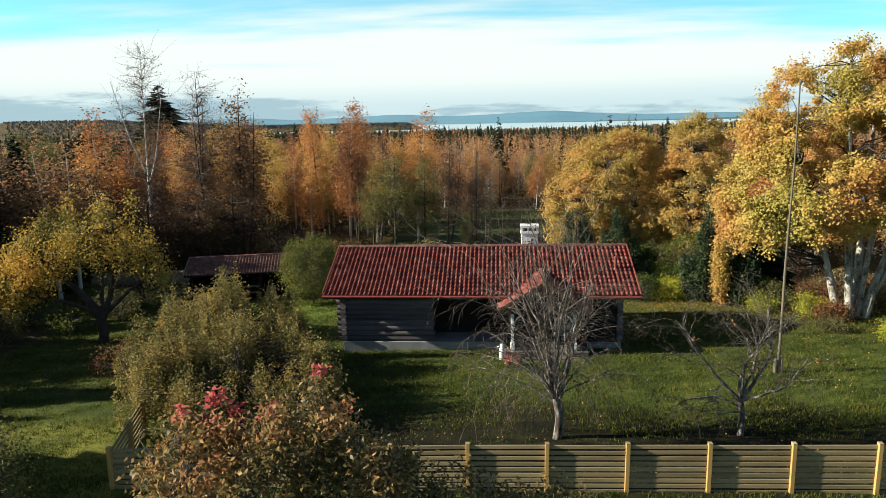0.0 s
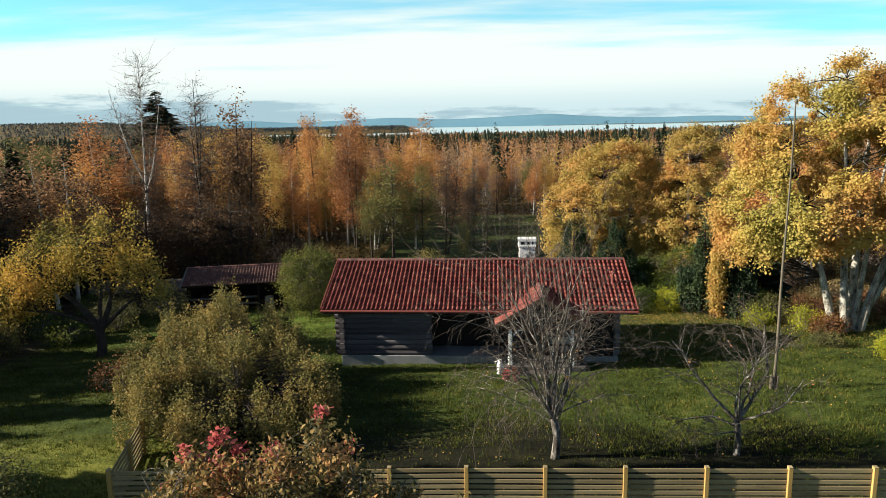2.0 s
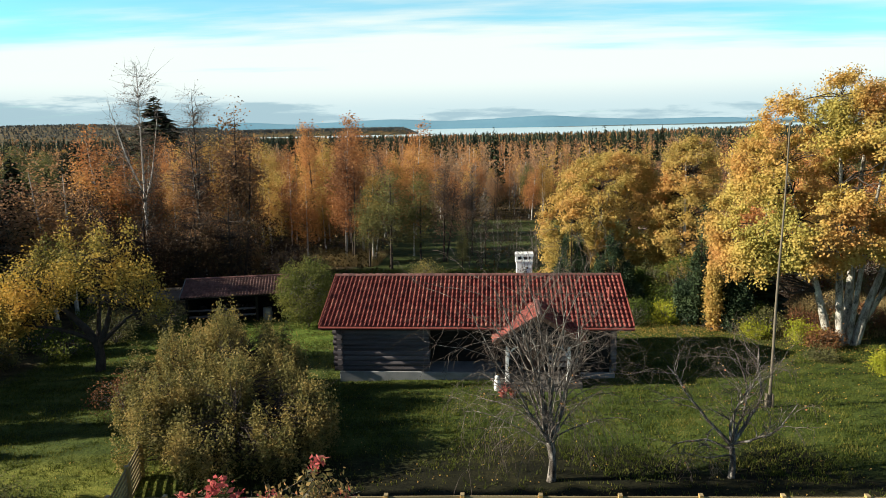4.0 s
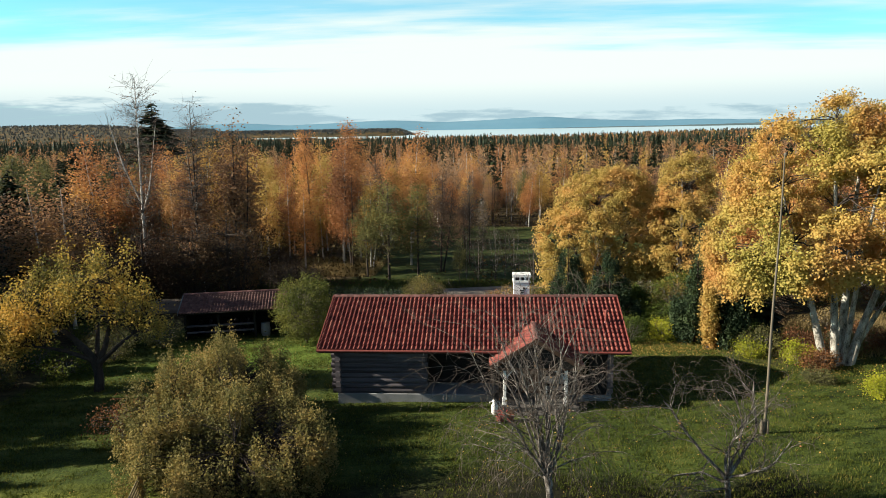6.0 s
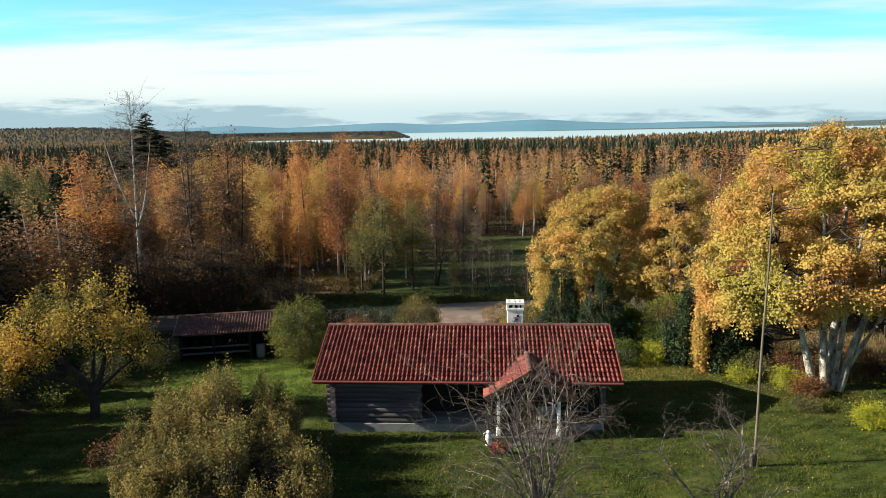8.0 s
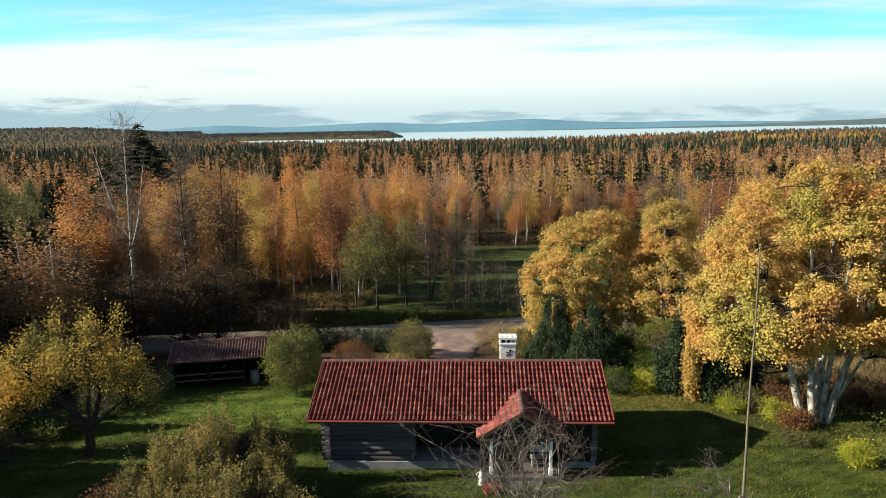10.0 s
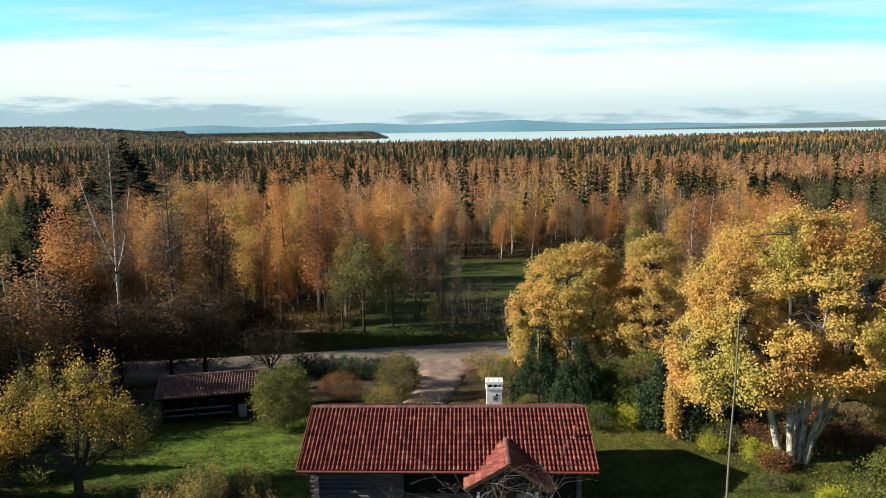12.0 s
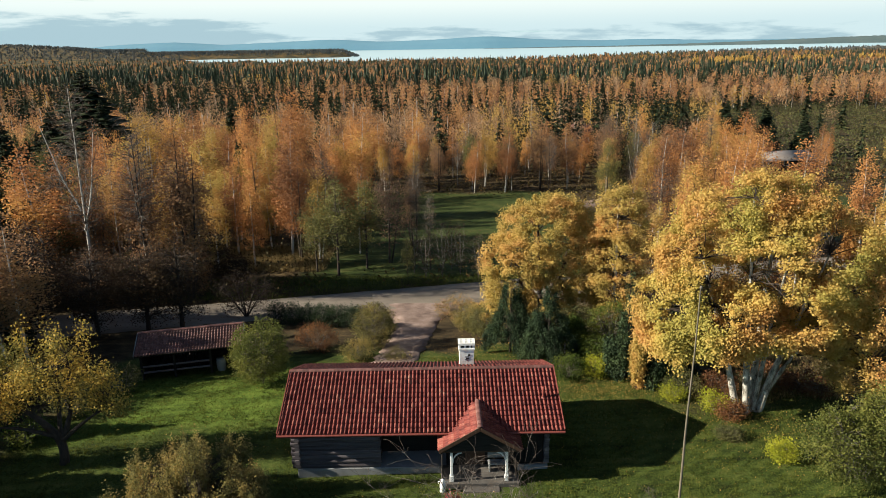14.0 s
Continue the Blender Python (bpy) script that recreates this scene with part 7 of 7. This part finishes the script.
# undergrowth along the road and below the wood
U = scatter(57, 135, 2.6)
U = U[np.array([(b > np.interp(a, [p[0] for p in ROAD_LINE], [p[1] for p in ROAD_LINE]) + 3.6) and not (-12 < a < 20 and 62.5 < b < 108) and not (44 < a < 92 and 70 < b < 102) for a, b in U])]
c = np.repeat(np.c_[U, land(U[:, 0], U[:, 1])], 30, 0)
c += np.abs(g.normal(size=c.shape)) * [0, 0, 1.25] + g.normal(size=c.shape) * [0.9, 0.9, 0.05]
tagged(part("undergrowth", leaf_quads(g, c, 0.32), SCRUB, None, "dark tangled undergrowth below the birches"), category="undergrowth", kind="stuff")
# brushwood in the clearing to the right
U = g.uniform((60, 112), (200, 285), (3600, 2))
U = U[np.abs(U[:, 0] - 66) + np.abs(U[:, 1] - 134) > 14]
c = np.repeat(np.c_[U, land(U[:, 0], U[:, 1])], 16, 0)
c += np.abs(g.normal(size=c.shape)) * [0, 0, 1.3] + g.normal(size=c.shape) * [1.2, 1.2, 0.1]
tagged(part("undergrowth", leaf_quads(g, c, 0.5), BRUSH, None, "grey-green brushwood in the clearing"), category="undergrowth", kind="stuff")

# ---- far buildings and poles ----


def far_house(x, y, w, d, h, rise, wall, roofm, label, turn=0.0, chim_mat=RED_PAINT):
    z = height(x, y)
    M = Matrix.Translation((x, y, z)) @ Matrix.Rotation(turn, 4, "Z")
    o = thing("house", (x, y, z), label, "house")
    part("wall", bevelled((-w / 2, -d / 2, -0.5), (w / 2, d / 2, h), 0.02, 1, M), wall, o)
    q = [M @ Vector(p) for p in [(-w / 2 - 0.4, -d / 2 - 0.5, h - 0.1), (w / 2 + 0.4, -d / 2 - 0.5, h - 0.1), (w / 2 + 0.4, 0, h + rise), (-w / 2 - 0.4, 0, h + rise), (w / 2 + 0.4, d / 2 + 0.5, h - 0.1), (-w / 2 - 0.4, d / 2 + 0.5, h - 0.1)]]
    low = [v - Vector((0, 0, 0.18)) for v in q]
    part("roof", (np.array([tuple(v) for v in q + low]), np.array([[0, 1, 2, 3], [3, 2, 4, 5], [7, 6, 9, 8], [8, 9, 11, 10], [6, 7, 1, 0], [11, 5, 4, 10], [0, 3, 9, 6], [3, 5, 11, 9], [1, 7, 8, 2], [2, 8, 10, 4]])), roofm, o)
    part("chimney", bevelled((-w * 0.2, -0.3, h), (-w * 0.2 + 0.7, 0.3, h + rise + 0.9), 0.02, 1, M), chim_mat, o)
    for i in range(3):
        wx = -w / 2 + w * (i + 0.5) / 3
        wi = part("window", bevelled((wx - 0.55, -d / 2 - 0.05, 0.9), (wx + 0.55, -d / 2, 2.1), 0.01, 1, M), WHITE_PAINT, o)
        part("pane", bevelled((wx - 0.45, -d / 2 - 0.07, 1.0), (wx + 0.45, -d / 2 - 0.045, 2.0), 0.004, 1, M), GLASS, wi)


far_house(67.0, 135, 13, 7.5, 2.1, 1.1, DARK_WOOD, GREY_ROOF, "dark house with a pale grey roof among trees", 0.15)
far_house(38.5, 181, 8, 6, 3.0, 2.2, FALU, OLD_TILE, "small red cottage among birches", 0.3)


def utility_pole(x, y, h):
    z = height(x, y)
    o = thing("utility_pole", (x, y, z), "weathered wooden utility pole", "pole")
    part("pole", tube([(x, y, z - 0.3), (x + 0.05, y, z + h)], [0.15, 0.1], 8), POLE_WOOD, o, "", True)
    part("crossarm", bevelled((x - 0.7, y - 0.05, z + h - 0.6), (x + 0.7, y + 0.05, z + h - 0.48), 0.01), POLE_WOOD, o)
    return Vector((x, y, z + h - 0.45))


ends = [utility_pole(55.6, 82.6, 7.0), utility_pole(34.5, 118, 8.5), utility_pole(19.0, 140, 8.5)]
for p0, p1 in zip(ends, ends[1:]):
    for s in (-0.6, 0.6):
        t = np.linspace(0, 1, 14)
        pts = [p0.lerp(p1, k) + Vector((s, 0, -1.1 * 4 * k * (1 - k))) for k in t]
        tagged(part("power_line", tube(pts, [0.012] * 14, 4), BLACK, None, "sagging power line between wooden poles"), category="cable")
wp = foot(8.05, 39.6)
o = thing("garden_stake", wp, "short white garden stake among the shrubs", "stake")
part("stake", bevelled((wp[0] - 0.05, wp[1] - 0.04, wp[2]), (wp[0] + 0.05, wp[1] + 0.04, wp[2] + 1.3), 0.01), WHITE_PAINT, o)

# ---- grass and fallen leaves ----


def tufts(name, places, tall, mat, label, seed, blades=5):
    gg = np.random.default_rng(seed)
    n = len(places)
    c = np.repeat(np.c_[places, land(places[:, 0], places[:, 1]) - 0.01], blades, 0)
    c[:, :2] += gg.normal(size=(n * blades, 2)) * 0.05
    a = gg.uniform(0, 6.28, n * blades)
    w = np.stack([np.cos(a), np.sin(a), 0 * a], 1) * 0.012
    h = tall * gg.uniform(0.5, 1.3, n * blades)
    tip = c + np.stack([gg.normal(size=n * blades) * 0.35 * h, gg.normal(size=n * blades) * 0.35 * h, h], 1)
    v = np.stack([c - w, c + w, tip], 1).reshape(-1, 3)
    return tagged(part(name, (v, np.arange(3 * len(c)).reshape(-1, 3)), mat, None, label), category="grass", kind="stuff")


P = np.c_[g.uniform(-22, 22, 110000), 9.5 + 31.5 * g.random(110000) ** 1.35]
P = P[~((P[:, 0] > WALL_L) & (P[:, 0] < WALL_R) & (P[:, 1] > 25.9) & (P[:, 1] < 31.7))]
P = P[~((P[:, 0] > -0.1) & (P[:, 0] < 3.4) & (P[:, 1] > 23.6) & (P[:, 1] < 26))]
P = P[(P[:, 0] < -8.5) | (P[:, 1] > 17.3 - 0.8 * smooth(P[:, 0], 1, 5) + 0.6 * np.sin(P[:, 0] * 1.3)) | (P[:, 1] < 13) | (g.random(len(P)) < 0.15)]
tufts("grass", P, 0.1, TUFT, "mown garden grass with uneven tufts", 301, 4)
P = np.c_[g.uniform(-26, 24, 9000), g.uniform(57, 64, 9000)]
ry = np.interp(P[:, 0], [p[0] for p in ROAD_LINE], [p[1] for p in ROAD_LINE])
tufts("grass", P[(P[:, 1] > ry + 2.8)], 0.35, TUFT, "rough green verge along the road", 302, 4)
P = np.c_[g.uniform(-26, -12, 5000), g.uniform(66, 76, 5000)]
tufts("grass", P, 0.7, STRAWGRASS, "tall dry grass under the birches", 303, 4)
P = np.c_[g.uniform(14, 30, 4000), g.uniform(32, 46, 4000)]
tufts("grass", P, 0.5, STRAWGRASS, "tall dry grass behind the garden", 304, 4)
P = np.c_[g.uniform(-13, 20, 2600), g.uniform(13.5, 37, 2600)]
more = np.c_[g.normal(9.5, 2.2, 2600), g.normal(34.5, 1.3, 2600)]
more2 = np.c_[g.normal(3.0, 2.6, 2200), g.normal(42.5, 1.6, 2200)]
more3 = np.c_[g.normal(16.5, 3.0, 1600), g.normal(29.0, 2.0, 1600)]
P = np.concatenate([P, more, more2, more3])
P = P[~((P[:, 0] > WALL_L) & (P[:, 0] < WALL_R) & (P[:, 1] > 25.4) & (P[:, 1] < 32))]
v, f = leaf_quads(g, np.c_[P, land(P[:, 0], P[:, 1]) + 0.05], 0.05, 2.5, 0.8)
tagged(part("fallen_leaves", (v, f), STRAW, None, "yellow fallen leaves scattered over the lawn"), category="leaves", kind="stuff")

# ---- roof tiles, piece by piece ----
for mt in LATE_TILES:
    part("tile", tile_me, None, roof).matrix_basis = mt
for mt in PORCH_TILES:
    part("tile", tile_me, None, porch).matrix_basis = mt
old_me = quick_mesh("tile", TV, TF)
old_me.materials.append(OLD_TILE)
for mt in SHED_TILES:
    part("tile", old_me, None, sroof).matrix_basis = mt
